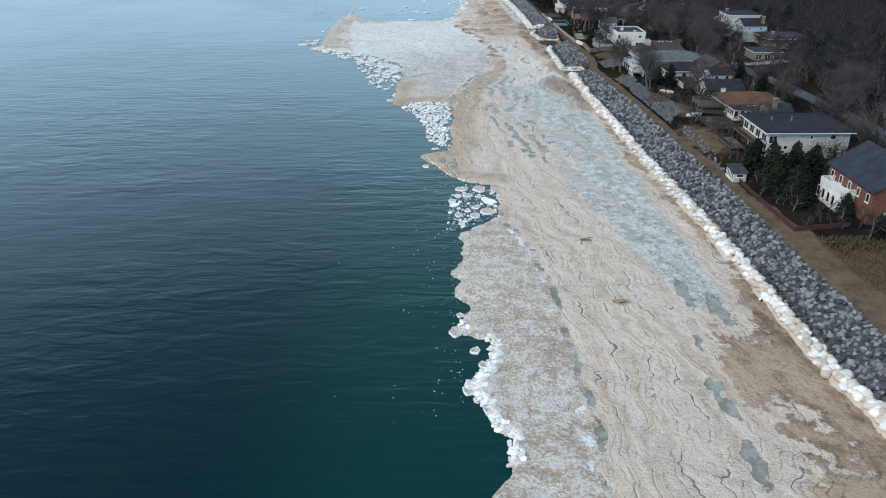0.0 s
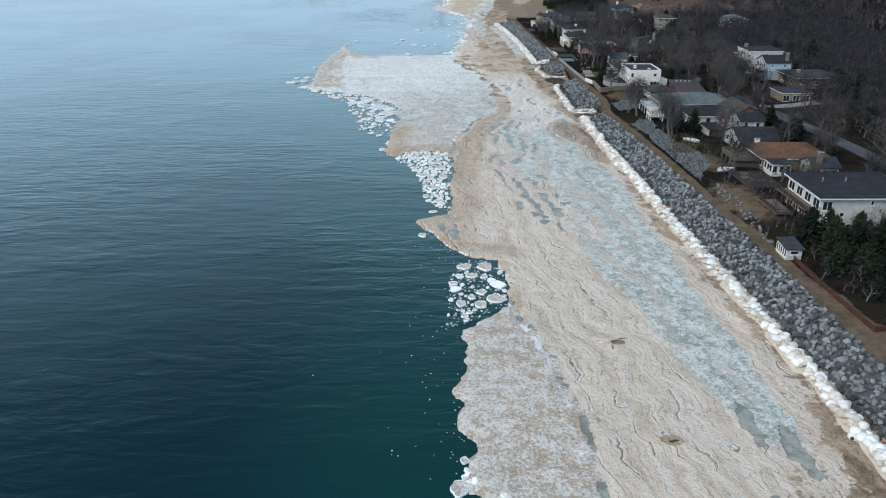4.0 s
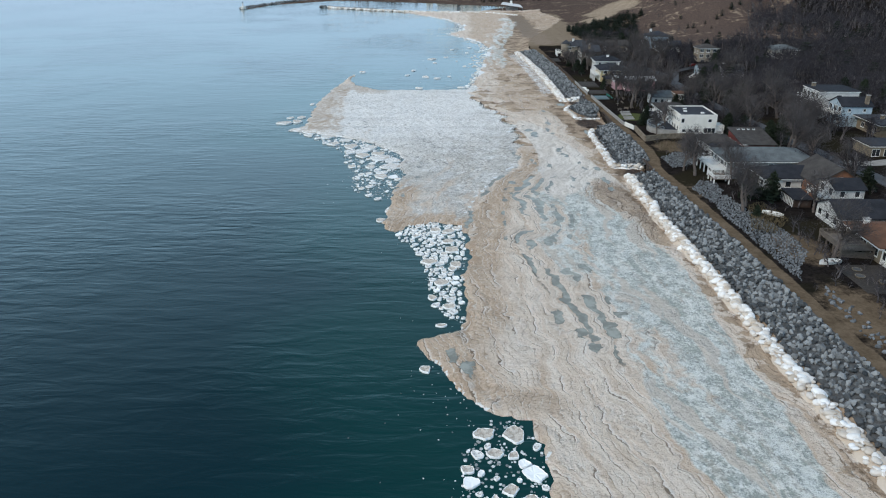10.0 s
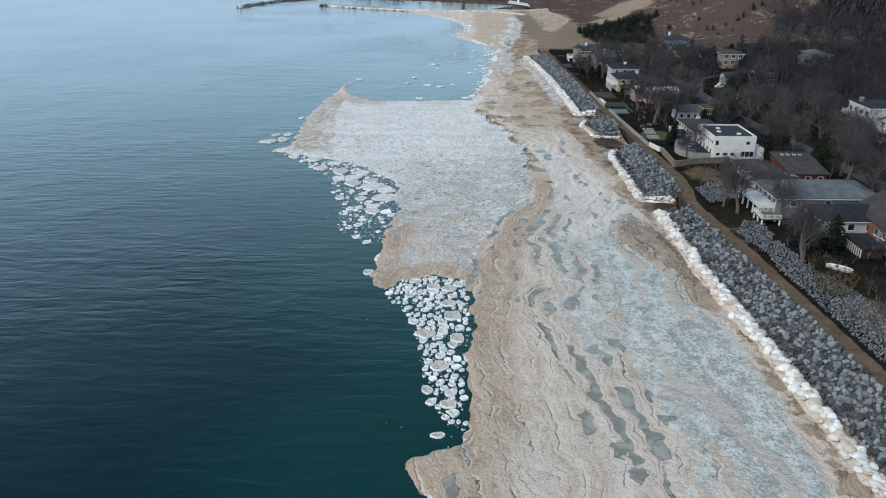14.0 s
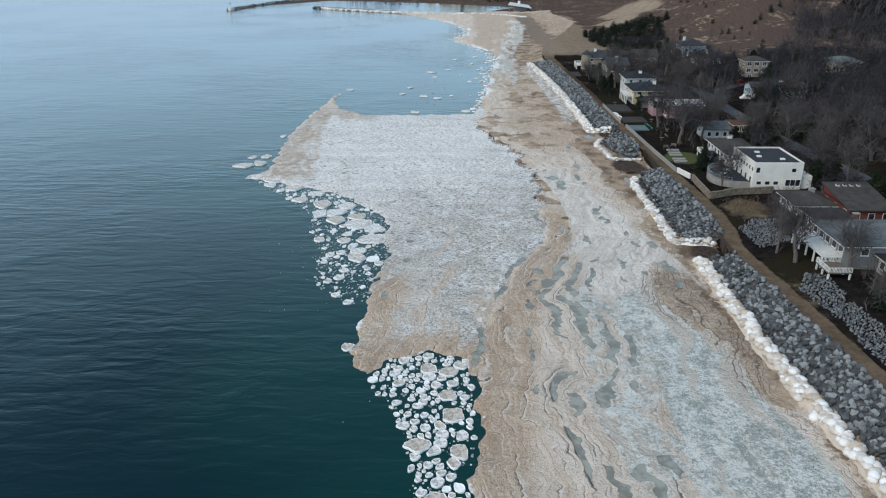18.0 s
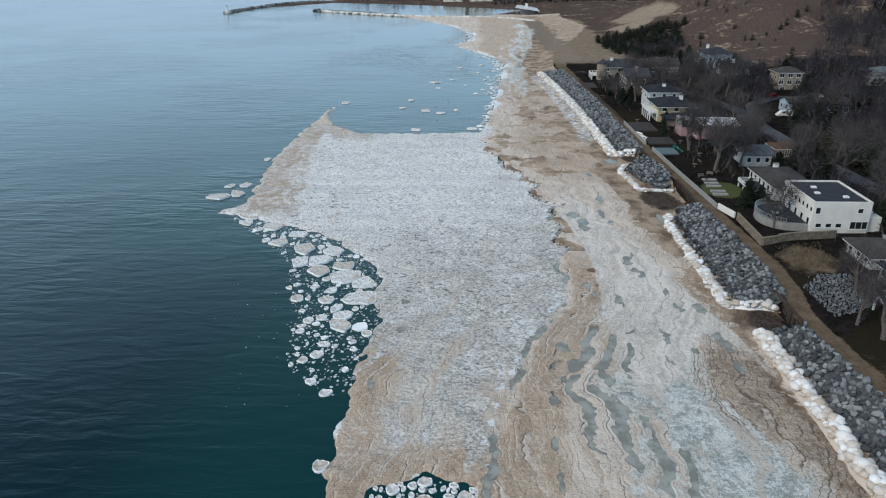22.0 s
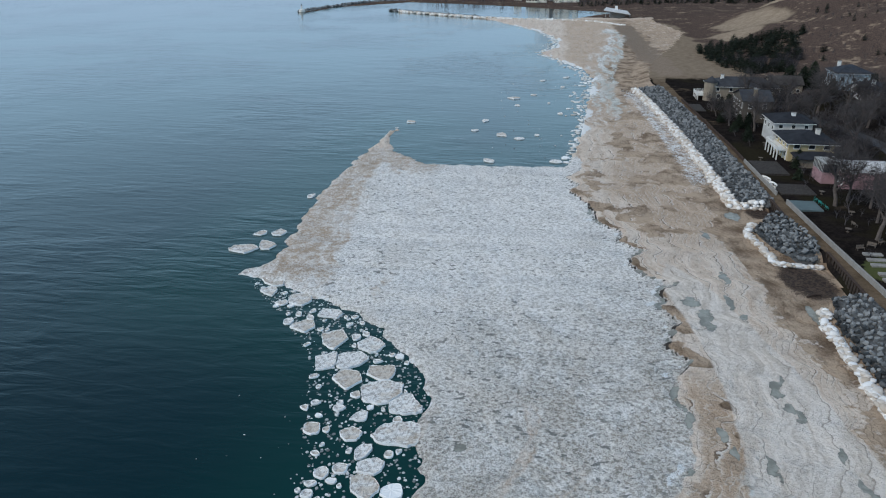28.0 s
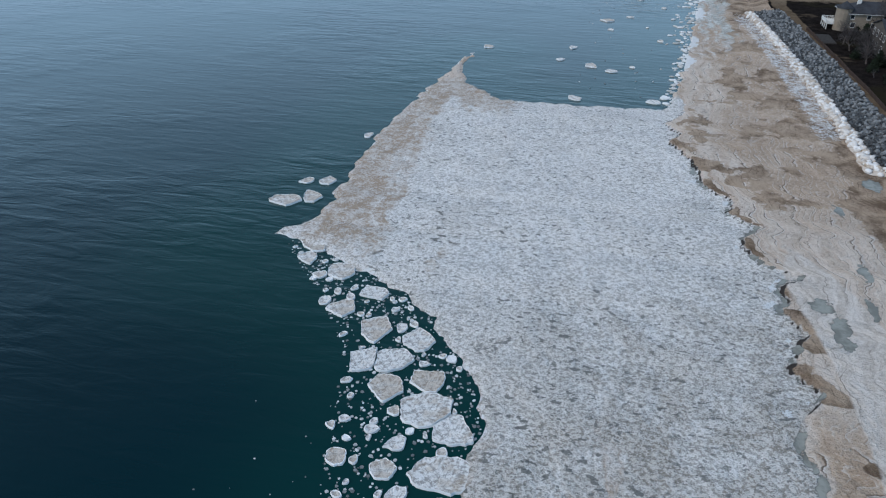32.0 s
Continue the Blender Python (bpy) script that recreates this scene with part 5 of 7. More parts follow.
run_wall("garden_fence", "low red-brown timber fence round a hedge", [(63.6, 145), (63.8, 131), (64.3, 119.7), (75.2, 121.3)], 0.9, 0.12, plain("red_brown_timber", (0.075, 0.034, 0.028), 0.85, 0.3), None, M["dark_timber"])
run_wall("garden_fence", "grey picket fence behind a patio", [(72.8, 201.2), (79.5, 200.2)], 1.3, 0.1, M["timber"], None, M["timber"])


# ---------------------------------------------------------------- blocks thrown up along the edge of the ice
def edge_blocks():
    rng = np.random.RandomState(55)
    x, y = rng.uniform(-1, 12, 9000), np.concatenate([rng.uniform(50, 96, 5000), rng.uniform(96, 160, 4000)])
    e = shore_edge(x, y)
    patch = vnoise(x * 0.3, y * 0.3, 75)
    ok = (e > -0.35) & (e < np.where(y < 96, 1.1, 0.35)) & (patch > np.where(y < 96, -0.15, 0.25))
    x, y = x[ok][:420], y[ok][:420]
    slabs = []
    for k in range(8):
        t = np.linspace(0, 2 * np.pi, 7, endpoint=False) + rng.uniform(-.25, .25, 7)
        q = rng.uniform(0.65, 1.3, 7)
        tilt = rng.uniform(-0.25, 0.25, 2)
        flat = np.stack([np.cos(t) * q, np.sin(t) * q * 0.75], 1)
        lift = flat @ tilt
        slabs.append((np.concatenate([np.column_stack([flat, lift - 0.2]), np.column_stack([flat * 0.97, lift + 0.24]), np.column_stack([flat * 0.8, lift + 0.30])]),
                      [(i, (i + 1) % 7, 7 + (i + 1) % 7, 7 + i) for i in range(7)] + [(7 + i, 7 + (i + 1) % 7, 14 + (i + 1) % 7, 14 + i) for i in range(7)] + [tuple(range(14, 21))]))
    spots = [(a, b, max(0.0, c) * 0.9 + 0.05, rng.uniform(0.2, 0.65)) for a, b, c in zip(x, y, height(x, y))]
    tagged(new("edge_ice", joined_pieces("edge_ice", spots, slabs, M["edge_slab"], 56, False)), "white ice blocks heaped along the edge of the ice", "ice", kind="stuff")


edge_blocks()


def driftwood(x, y, length, rz):
    ob = thing("driftwood_log", (x, y, gz(x, y) + 0.12), "weathered brown driftwood log frozen on the ice", "log", "driftwood logs", rz=rz)
    pts = [(-length / 2, 0, 0.05), (-length / 6, 0.12, 0.1), (length / 5, 0.05, 0.12), (length / 2, -0.2, 0.06)]
    bm = bmesh.new()
    for i in range(3):
        tube(pts[i], pts[i + 1], 0.22 - 0.04 * i, 0.18 - 0.04 * i, 7, bm)
    part("log", bm, M["dark_timber"], ob)
    part("branch_stub", tube((length / 8, 0, 0.1), (length / 4, 0.5, 0.35), 0.08, 0.03, 5), M["dark_timber"], ob)


for q in ((50.6, 98.5, 2.6, 50), (46.2, 318.5, 3.0, 30)):
    driftwood(*q)


# ---------------------------------------------------------------- houses
M.update({
    "roof_grey": shingles("grey_shingles", (0.05, 0.053, 0.06)), "roof_dark": shingles("charcoal_shingles", (0.027, 0.029, 0.035)), "roof_blue": shingles("blue_grey_shingles", (0.11, 0.122, 0.127)),
    "roof_brown": shingles("brown_shingles", (0.13, 0.07, 0.046)), "roof_tan": shingles("tan_grey_shingles", (0.062, 0.057, 0.054)), "roof_slate": shingles("slate_shingles", (0.036, 0.043, 0.055)),
    "roof_white": plain("white_membrane_roof", (0.58, 0.58, 0.575), 0.7, 0.1, 0.5), "flat_roof": plain("gravel_flat_roof", (0.035, 0.038, 0.046), 0.95, 0.25, 0.6),
    "wall_white": siding("white_siding", (0.58, 0.58, 0.565)), "wall_cream": plain("cream_render", (0.58, 0.56, 0.50), 0.85, 0.1, 0.5), "wall_yellow": siding("yellow_siding", (0.52, 0.43, 0.25)),
    "wall_pink": plain("pink_render", (0.36, 0.225, 0.24), 0.8, 0.12, 0.6), "wall_red": siding("dark_red_siding", (0.17, 0.045, 0.04)), "wall_blue": siding("pale_blue_siding", (0.40, 0.50, 0.57)),
    "wall_grey": siding("grey_siding", (0.26, 0.265, 0.265)), "wall_shingle": siding("brown_grey_shingle_wall", (0.12, 0.105, 0.09)), "wall_tan": siding("tan_siding", (0.30, 0.255, 0.20)),
    "wall_orange": plain("orange_brick", (0.23, 0.11, 0.065), 0.9, 0.2, 1.5, 0.3),
    "wall_beige": plain("beige_brick", (0.22, 0.185, 0.135), 0.9, 0.2, 1.5, 0.3),
})
WINDOW_CACHE = {}


def window_meshes(w, h):
    key = (round(w, 2), round(h, 2))
    if key not in WINDOW_CACHE:
        f = 0.11
        bm = bmesh.new()
        rings = [[bm.verts.new(p) for p in ((-w / 2 + i, y, i), (w / 2 - i, y, i), (w / 2 - i, y, h - i), (-w / 2 + i, y, h - i))] for i, y in ((0, 0.03), (0, -0.07), (f, -0.07), (f, 0.03))]
        for p, q in zip(rings, rings[1:] + rings[:1]):
            for i in range(4):
                bm.faces.new((p[i], p[(i + 1) % 4], q[(i + 1) % 4], q[i]))
        bar = box(-0.04, 0.04, -0.06, 0.02, f, h - f)
        sill = box(-w / 2 - 0.08, w / 2 + 0.08, -0.14, 0.02, -0.1, -0.003)
        WINDOW_CACHE[key] = (mesh_of("window", bm, M["white_paint"]), mesh_of("pane", box(-w / 2 + f, w / 2 - f, -0.03, 0.012, f, h - f), M["glass"]), mesh_of("glazing_bar", bar, M["white_paint"]), mesh_of("window_sill", sill, M["white_paint"]))
    return WINDOW_CACHE[key]


def put_window(parent, side, along, z, w, h, a, b):
    """side: s, w, n or e of a block that reaches a to each side in x and b in y."""
    frame_me, pane_me, bar_me, sill_me = window_meshes(w, h)
    turn = {"s": 0, "e": 90, "n": 180, "w": 270}[side]
    x, y = {"s": (along, -b), "n": (-along, b), "w": (-a, -along), "e": (a, along)}[side]
    win = part("window", frame_me, None, parent)
    win.matrix_basis = pose(x, y, z, 0, 0, turn)
    part("pane", pane_me, None, win)
    part("window_sill", sill_me, None, win)
    count = int(w / 0.95) if w > 1.5 else 1
    for i in range(1, count):
        part("glazing_bar", bar_me, None, win).location = (-w / 2 + w * i / count, 0, 0)


def roof_mesh(kind, a, b, h, rise, over, thick=0.22):
    bm = bmesh.new()
    A, B = a + over, b + over
    if kind == "flat":
        box(-A, A, -B, B, h, h + thick, bm)
        return bm
    if kind == "gable_y":
        sec = [(-A, h - 0.1), (0, h + rise), (A, h - 0.1), (A, h - 0.1 - thick), (0, h + rise - thick), (-A, h - 0.1 - thick)]
        ends = [[bm.verts.new((x, yy, z)) for x, z in sec] for yy in (-B, B)]
    elif kind == "gable_x":
        sec = [(-B, h - 0.1), (0, h + rise), (B, h - 0.1), (B, h - 0.1 - thick), (0, h + rise - thick), (-B, h - 0.1 - thick)]
        ends = [[bm.verts.new((xx, y, z)) for y, z in sec] for xx in (A, -A)]
    elif kind == "shed":
        sec = [(-B, h), (B, h + rise), (B, h + rise - thick), (-B, h - thick)]
        ends = [[bm.verts.new((xx, y, z)) for y, z in sec] for xx in (A, -A)]
    else:
        # hip
        lo = [bm.verts.new((x, y, h - 0.05)) for x, y in ((-A, -B), (A, -B), (A, B), (-A, B))]
        un = [bm.verts.new((x, y, h - 0.05 - thick)) for x, y in ((-A, -B), (A, -B), (A, B), (-A, B))]
        if A >= B:
            r = [bm.verts.new((-(A - B) - 0.01, 0, h + rise)), bm.verts.new((A - B + 0.01, 0, h + rise))]
            bm.faces.new((lo[0], lo[1], r[1], r[0])), bm.faces.new((lo[1], lo[2], r[1])), bm.faces.new((lo[2], lo[3], r[0], r[1])), bm.faces.new((lo[3], lo[0], r[0]))
        else:
            r = [bm.verts.new((0, -(B - A) - 0.01, h + rise)), bm.verts.new((0, B - A + 0.01, h + rise))]
            bm.faces.new((lo[0], lo[1], r[0])), bm.faces.new((lo[1], lo[2], r[1], r[0])), bm.faces.new((lo[2], lo[3], r[1])), bm.faces.new((lo[3], lo[0], r[0], r[1]))
        for i in range(4):
            bm.faces.new((un[i], un[(i + 1) % 4], lo[(i + 1) % 4], lo[i]))
        bm.faces.new(un[::-1])
        return bm
    n_ = len(ends[0])
    for i in range(n_):
        j = (i + 1) % n_
        bm.faces.new((ends[0][i], ends[0][j], ends[1][j], ends[1][i]))
    bm.faces.new(ends[0][::-1]), bm.faces.new(ends[1])
    bmesh.ops.recalc_face_normals(bm, faces=bm.faces[:])
    return bm


def walls_mesh(kind, a, b, h, rise):
    bm = box(-a, a, -b, b, -0.8, h)
    if kind == "gable_y":
        for yy in (-b, b):
            s = 0.02 if yy < 0 else -0.02
            v = [bm.verts.new(c) for c in ((-a, yy, h), (a, yy, h), (0, yy, h + rise - 0.1), (-a, yy + s * 5, h), (a, yy + s * 5, h), (0, yy + s * 5, h + rise - 0.1))]
            bm.faces.new(v[:3]), bm.faces.new(v[3:][::-1])
    if kind == "gable_x":
        for xx in (-a, a):
            s = 0.1 if xx < 0 else -0.1
            v = [bm.verts.new(c) for c in ((xx, -b, h), (xx, b, h), (xx, 0, h + rise - 0.1), (xx + s, -b, h), (xx + s, b, h), (xx + s, 0, h + rise - 0.1))]
            bm.faces.new(v[:3]), bm.faces.new(v[3:][::-1])
    if kind == "shed":
        for xx in (-a, a):
            v = [bm.verts.new(c) for c in ((xx, -b, h - 0.2), (xx, b, h - 0.2), (xx, b, h + rise - 0.25))]
            bm.faces.new(v)
        v = [bm.verts.new(c) for c in ((-a, b, h - 0.2), (a, b, h - 0.2), (a, b, h + rise - 0.25), (-a, b, h + rise - 0.25))]
        bm.faces.new(v)
    return bm


def railing(parent, pts, z, tall=0.95, material=None, solid=False):
    """Posts and rails along an open line."""
    for (ax, ay), (bx, by) in zip(pts, pts[1:]):
        L = math.hypot(bx - ax, by - ay)
        bm = bmesh.new()
        box(0, L, -0.05, 0.05, tall - 0.09, tall, bm)
        box(0, L, -0.03, 0.03, 0.12, 0.2, bm)
        n_ = max(2, int(L / (0.25 if not solid else 0.16)))
        for i in range(n_ + 1):
            w = 0.07 if i % 6 == 0 else 0.025
            box(L * i / n_ - w, L * i / n_ + w, -0.03, 0.03, 0, tall - 0.09, bm)
        ob = part("railing", bm, material or M["white_paint"], parent)
        ob.matrix_basis = pose(ax, ay, z, 0, 0, math.degrees(math.atan2(by - ay, bx - ax)))


def deck(parent, x0, x1, y0, y1, z, material, rail=None, posts=True):
    d = part("deck", box(x0, x1, y0, y1, z - 0.25, z), material, parent, "raised timber deck")
    if posts:
        for px in (x0 + 0.15, x1 - 0.15):
            n_ = max(2, int((y1 - y0) / 2.6))
            for i in range(n_ + 1):
                py = y0 + 0.15 + (y1 - y0 - 0.3) * i / n_
                part("post", box(px - 0.13, px + 0.13, py - 0.13, py + 0.13, -0.8, z - 0.253), rail or material, d)
    railing(d, [(x1, y0), (x0, y0), (x0, y1), (x1, y1)], z, 0.95, rail or material)


def house(label, x0, x1, y0, y1, g, eave, kind, rise, wall, roof, west=(), south=(), over=0.5, chimney=None, rz=0.0, wing=None, name="house"):
    """west and south: rows of windows (height of the sill, count, width, tall)."""
    a, b, h = 0.5 * (x1 - x0), 0.5 * (y1 - y0), eave - g
    ob = thing(name, (0.5 * (x0 + x1), 0.5 * (y0 + y1), g), label, name.replace("_", " "), "houses behind the beach" if name == "house" else "", rz=rz)
    part("wall", walls_mesh(kind, a, b, h, rise), M[wall], ob)
    if kind == "flat" and over <= 0.05:
        bm = box(-a + 0.25, a - 0.25, -b + 0.25, b - 0.25, h, h + 0.06)
        part("roof", bm, M[roof], ob, "flat gravel roof")
        bm = bmesh.new()
        for c in ((-a - .02, -a + .25, -b, b), (a - .25, a + .02, -b, b), (-a + .25, a - .25, -b - .02, -b + .25), (-a + .25, a - .25, b - .25, b + .02)):
            box(c[0], c[1], c[2], c[3], h + 0.003, h + 0.4, bm)
        part("parapet", bm, M[wall], ob)
    else:
        part("roof", roof_mesh(kind, a, b, h, rise, over), M[roof], ob)
        bm = bmesh.new()
        t0, t1 = h - 0.36, h - 0.12
        if kind in ("flat", "hip"):
            t0, t1 = (h - 0.22, h - 0.004) if kind == "flat" else (h - 0.45, h - 0.28)
            for c in ((-a - over, -a - over + .1, -b - over, b + over), (a + over - .1, a + over, -b - over, b + over), (-a - over + .1, a + over - .1, -b - over, -b - over + .1), (-a - over + .1, a + over - .1, b + over - .1, b + over)):
                box(c[0], c[1], c[2], c[3], t0, t1, bm)
            part("fascia", bm, M["white_paint"], ob)
        else:
            bm.free()
    for side, rows, half in (("w", west, b), ("s", south, a)):
        for sill, count, w, tall in rows:
            for i in range(count):
                along = (-half + 2 * half * (i + 0.5) / count) if count > 1 else 0.0
                put_window(ob, side, along, sill, w, tall, a, b)
    if chimney:
        cx, cy, top, m = chimney
        ch = part("chimney", box(cx - 0.55, cx + 0.55, cy - 0.45, cy + 0.45, h - 1.5, h + top, None, 0.04), M[m], ob)
        part("chimney_cap", box(cx - 0.65, cx + 0.65, cy - 0.55, cy + 0.55, h + top + 0.003, h + top + 0.15), M["concrete"], ch)
    return ob


# brick house with white sunroom
hb = house("red brick house with a steep slate roof and white sunroom", 78.5, 92, 122, 138.5, 3.2, 9.8, "gable_y", 4.6, "brick", "roof_slate", [(4.0, 5, 1.1, 1.7)], [(0.9, 2, 1.1, 1.6)])
sr = part("sunroom", box(-9.6, -6.753, -2.6, 5.2, -0.6, 3.9), M["white_paint"], hb, "white two-bay sunroom")
for k in range(4):
    put_window(sr, "w", -4.2 + k * 1.9 - 0.9, 0.9, 1.1, 2.1, 9.6, 0)
for k in (-8.9, -7.6):
    put_window(sr, "s", k, 0.9, 0.8, 2.1, 0, 2.6)
railing(sr, [(-6.9, -2.6), (-9.6, -2.6), (-9.6, 5.2), (-6.9, 5.2)], 3.95, 1.0, None, True)
# wide white house with balconies
hw = house("wide white house with a low dark roof and timber balconies", 75, 94, 160.5, 175, 3.2, 9.6, "flat", 0, "wall_white", "roof_dark", [(3.6, 4, 2.6, 1.9), (0.8, 3, 2.2, 1.9)], [], 0.9)
for al, z, w, t in ((-8.2, 3.6, 2.0, 1.9), (0.6, 4.6, 0.7, 1.1), (5.6, 4.6, 1.4, 1.1), (5.6, 1.4, 1.0, 1.4), (-5.0, 2.2, 1.0, 1.0)):
    put_window(hw, "s", al, z, w, t, 9.5, 7.25)
deck(hw, -11.9, -9.503, -7.2, 7.2, 3.3, M["timber"], M["dark_timber"])
deck(hw, -15.5, -11.93, -2.0, 6.5, 1.0, M["timber"], M["dark_timber"])
for k in (-4.5, -0.5):
    part("vent_pipe", tube((k * 1.2, 1.5, 6.6), (k * 1.2, 1.5, 7.6), 0.12, 0.12, 8), M["metal"], hw)
# low brown-roofed house
hr = house("low house with a brown hipped roof and wide eaves", 79.5, 95, 198, 210.5, 3.2, 6.6, "hip", 1.9, "wall_beige", "roof_brown", [(0.8, 3, 2.4, 1.6)], [(0.9, 2, 1.8, 1.4)], 1.0, (-5.6, 4.2, 1.6, "white_paint"))
deck(hr, -14.2, -7.753, -4.5, 4.5, 1.9, M["timber"], M["timber"])
sun2 = part("sunroom", box(-7.6, -3.2, -11.2, -6.255, -0.6, 3.0), M["white_paint"], hr, "white sunroom with a dark roof")
part("sunroom_roof", box(-7.9, -2.9, -11.5, -6.3, 3.003, 3.2), M["roof_slate"], sun2)
for k in range(3):
    put_window(sun2, "w", 7.3 + k * 1.5, 0.9, 1.2, 1.7, 7.6, 0)
    put_window(sun2, "s", -7.0 + k * 1.6, 0.9, 1.2, 1.7, 0, 11.2)
house("gabled white annexe with a slate roof beside a stone chimney", 88, 94, 190, 196.5, 3.2, 6.4, "gable_x", 1.6, "wall_white", "roof_slate", [(1.0, 2, 1.2, 1.5)], [(1.0, 3, 1.3, 1.5)], 0.4, (-1.5, -2.0, 3.2, "stone_wall"))
house("small white house with a dark gabled roof", 79.5, 90, 214, 224, 3.2, 6.4, "gable_x", 2.4, "wall_white", "roof_dark", [(1.0, 3, 1.6, 1.5)], [(1.0, 4, 1.3, 1.4)], 0.5)
house("orange-brown brick house with a steep front gable", 84, 95, 235, 248, 3.3, 7.2, "gable_y", 3.6, "wall_orange", "roof_tan", [(1.2, 2, 1.4, 1.4)], [(1.2, 3, 1.2, 1.4), (4.1, 1, 1.0, 1.3)], 0.5)
hg = house("large grey house with a pale hipped roof and white deck", 69, 91, 251, 263.5, 3.2, 8.2, "hip", 2.0, "wall_grey", "roof_blue", [(2.9, 5, 1.7, 1.6), (0.4, 3, 1.8, 1.8)], [(2.8, 3, 1.4, 1.4)], 0.6)
deck(hg, -14.6, -11.003, -5.9, 6.4, 2.6, M["white_paint"], M["white_paint"])
deck(hg, -15.6, -11.6, -11.0, -6.3, 1.6, M["timber"], M["white_paint"])
house("house with a wide dark shingled roof behind bare trees", 75, 90, 241.5, 250.3, 3.2, 6.6, "hip", 2.0, "wall_white", "roof_dark", [(1.0, 3, 1.5, 1.5)], [(1.0, 4, 1.5, 1.5)], 0.6)
hd = house("white house with stacked open decks and dark roof", 84.5, 91, 227, 234.8, 3.2, 8.4, "gable_x", 1.5, "wall_white", "roof_dark", [(3.2, 2, 1.8, 1.7), (0.4, 2, 1.8, 1.9)], [(3.3, 2, 1.2, 1.4)], 0.4)
deck(hd, -5.6, -3.253, -3.6, 3.8, 2.7, M["white_paint"], M["white_paint"])
hs = house("low dark-roofed summer shed with white posts", 77, 81, 229.5, 236, 3.2, 5.2, "shed", 0.5, "dark_timber", "roof_dark", [], [], 0.3, name="garden_shed")
for k in range(9):
    part("post", box(-2.25, -2.1, -3.1 + k * 0.77, -2.95 + k * 0.77, -0.5, 1.75), M["white_paint"], hs, "white post")
hu = house("small white beach hut with a grey roof", 62.2, 65.0, 145.3, 149.4, 3.1, 5.3, "shed", 0.5, "wall_white", "roof_grey", [(0.4, 5, 0.7, 1.6)], [(1.0, 1, 1.6, 0.8)], 0.3, name="beach_hut")
# flat-roofed modern house with a round terrace
hf = house("two-storey white flat-roofed house with rows of windows", 70, 81.5, 297.3, 312, 3.4, 9.6, "flat", 0, "stucco", "flat_roof", [(4.2, 8, 0.95, 1.15), (1.2, 5, 1.2, 1.7)], [], 0.0)
for al, z, w, t in ((-4.8, 4.0, 1.1, 1.5), (3.6, 4.2, 1.2, 1.1), (-4.2, 1.1, 1.3, 1.0), (-2.2, 1.1, 1.3, 1.0), (-0.2, 1.1, 1.3, 1.0), (3.8, 0.8, 3.6, 1.7)):
    put_window(hf, "s", al, z, w, t, 5.75, 7.35)
part("porch", box(5.753, 8.6, -6.6, -2, -0.6, 3.1), M["stucco"], hf, "low white porch")
for k in ((-1.5, 3.0), (2.2, -3.5), (-2.5, -1.0)):
    part("roof_vent", box(k[0] - .5, k[0] + .5, k[1] - .4, k[1] + .4, 6.27, 6.6), M["white_paint"], hf)
out = [(-0.2, -6.8)] + [(-3.2 - 4.6 * math.cos(t), 0.4 + 6.4 * math.sin(t)) for t in np.linspace(-1.35, 1.45, 15)] + [(-0.2, 6.8)]
tr = thing("terrace", (70, 304.7, 3.2), "round white terrace with a grey floor before a flat-roofed house", "terrace")
part("terrace_wall", prism(out[::-1], -0.6, 1.75), M["concrete"], tr)
part("terrace_floor", prism([(x * 0.94, y * 0.94) for x, y in out[::-1]], 1.753, 1.80), M["flat_roof"], tr, "dark grey floor")
railing(tr, out[1:-1], 1.8, 0.9, M["metal"])
for k in ((-3.0, 1.5), (-5.0, -1.5)):
    tb = thing("patio_table", (70 + k[0], 304.7 + k[1], 5.0), "covered grey patio table on a terrace", "table", "patio tables")
    part("tabletop", prism([(1.0 * math.cos(t), 0.8 * math.sin(t)) for t in np.linspace(0, 6.28, 12, endpoint=False)], 0.62, 0.7), M["metal"], tb)
    part("pedestal", tube((0, 0, 0), (0, 0, 0.62), 0.18, 0.12, 8), M["metal"], tb)
hl = house("low white house with a shallow brown-grey roof", 71, 80, 318, 334, 3.3, 6.6, "hip", 1.1, "wall_white", "roof_tan", [(1.0, 6, 1.4, 1.5)], [(1.0, 2, 1.4, 1.4)], 0.6, (0.5, 5.5, 1.5, "white_paint"))
deck(hl, -9.0, -4.503, -7, 3, 1.2, M["flat_roof"], M["white_paint"])
house("dark red house with a skylit sloping grey roof", 81.5, 90.5, 274, 286.5, 3.3, 6.6, "shed", 2.0, "wall_red", "roof_tan", [(1.2, 3, 1.3, 1.5)], [(1.0, 3, 1.4, 1.5)], 0.5)
for k in range(4):
    sk = thing("skylight", (83.6 + k * 1.5, 285.0, 8.33), "square skylight in a sloping grey roof", "skylight", "skylights")
    part("frame", box(-.32, .32, -.4, .4, 0, 0.14), M["white_paint"], sk)
    part("pane", box(-.25, .25, -.33, .33, 0.143, 0.16), M["glass"], sk)
    sk.rotation_euler = (math.atan2(2.0, 13.5), 0, 0)
hx = house("low cottage with a broad tan shingled roof", 73, 81, 279.5, 288, 3.3, 5.9, "hip", 1.6, "wall_white", "roof_tan", [(0.8, 3, 1.3, 1.4)], [(0.8, 2, 1.3, 1.4)], 0.8, (0.8, 0.5, 1.9, "concrete"))
house("grey house with a dark hipped roof and sun porch", 72.5, 80, 266, 275.5, 3.3, 6.3, "hip", 1.6, "wall_grey", "roof_dark", [(1.0, 4, 1.4, 1.5)], [(1.0, 2, 1.4, 1.4)], 0.6, (3.5, -2, 1.3, "brick"))
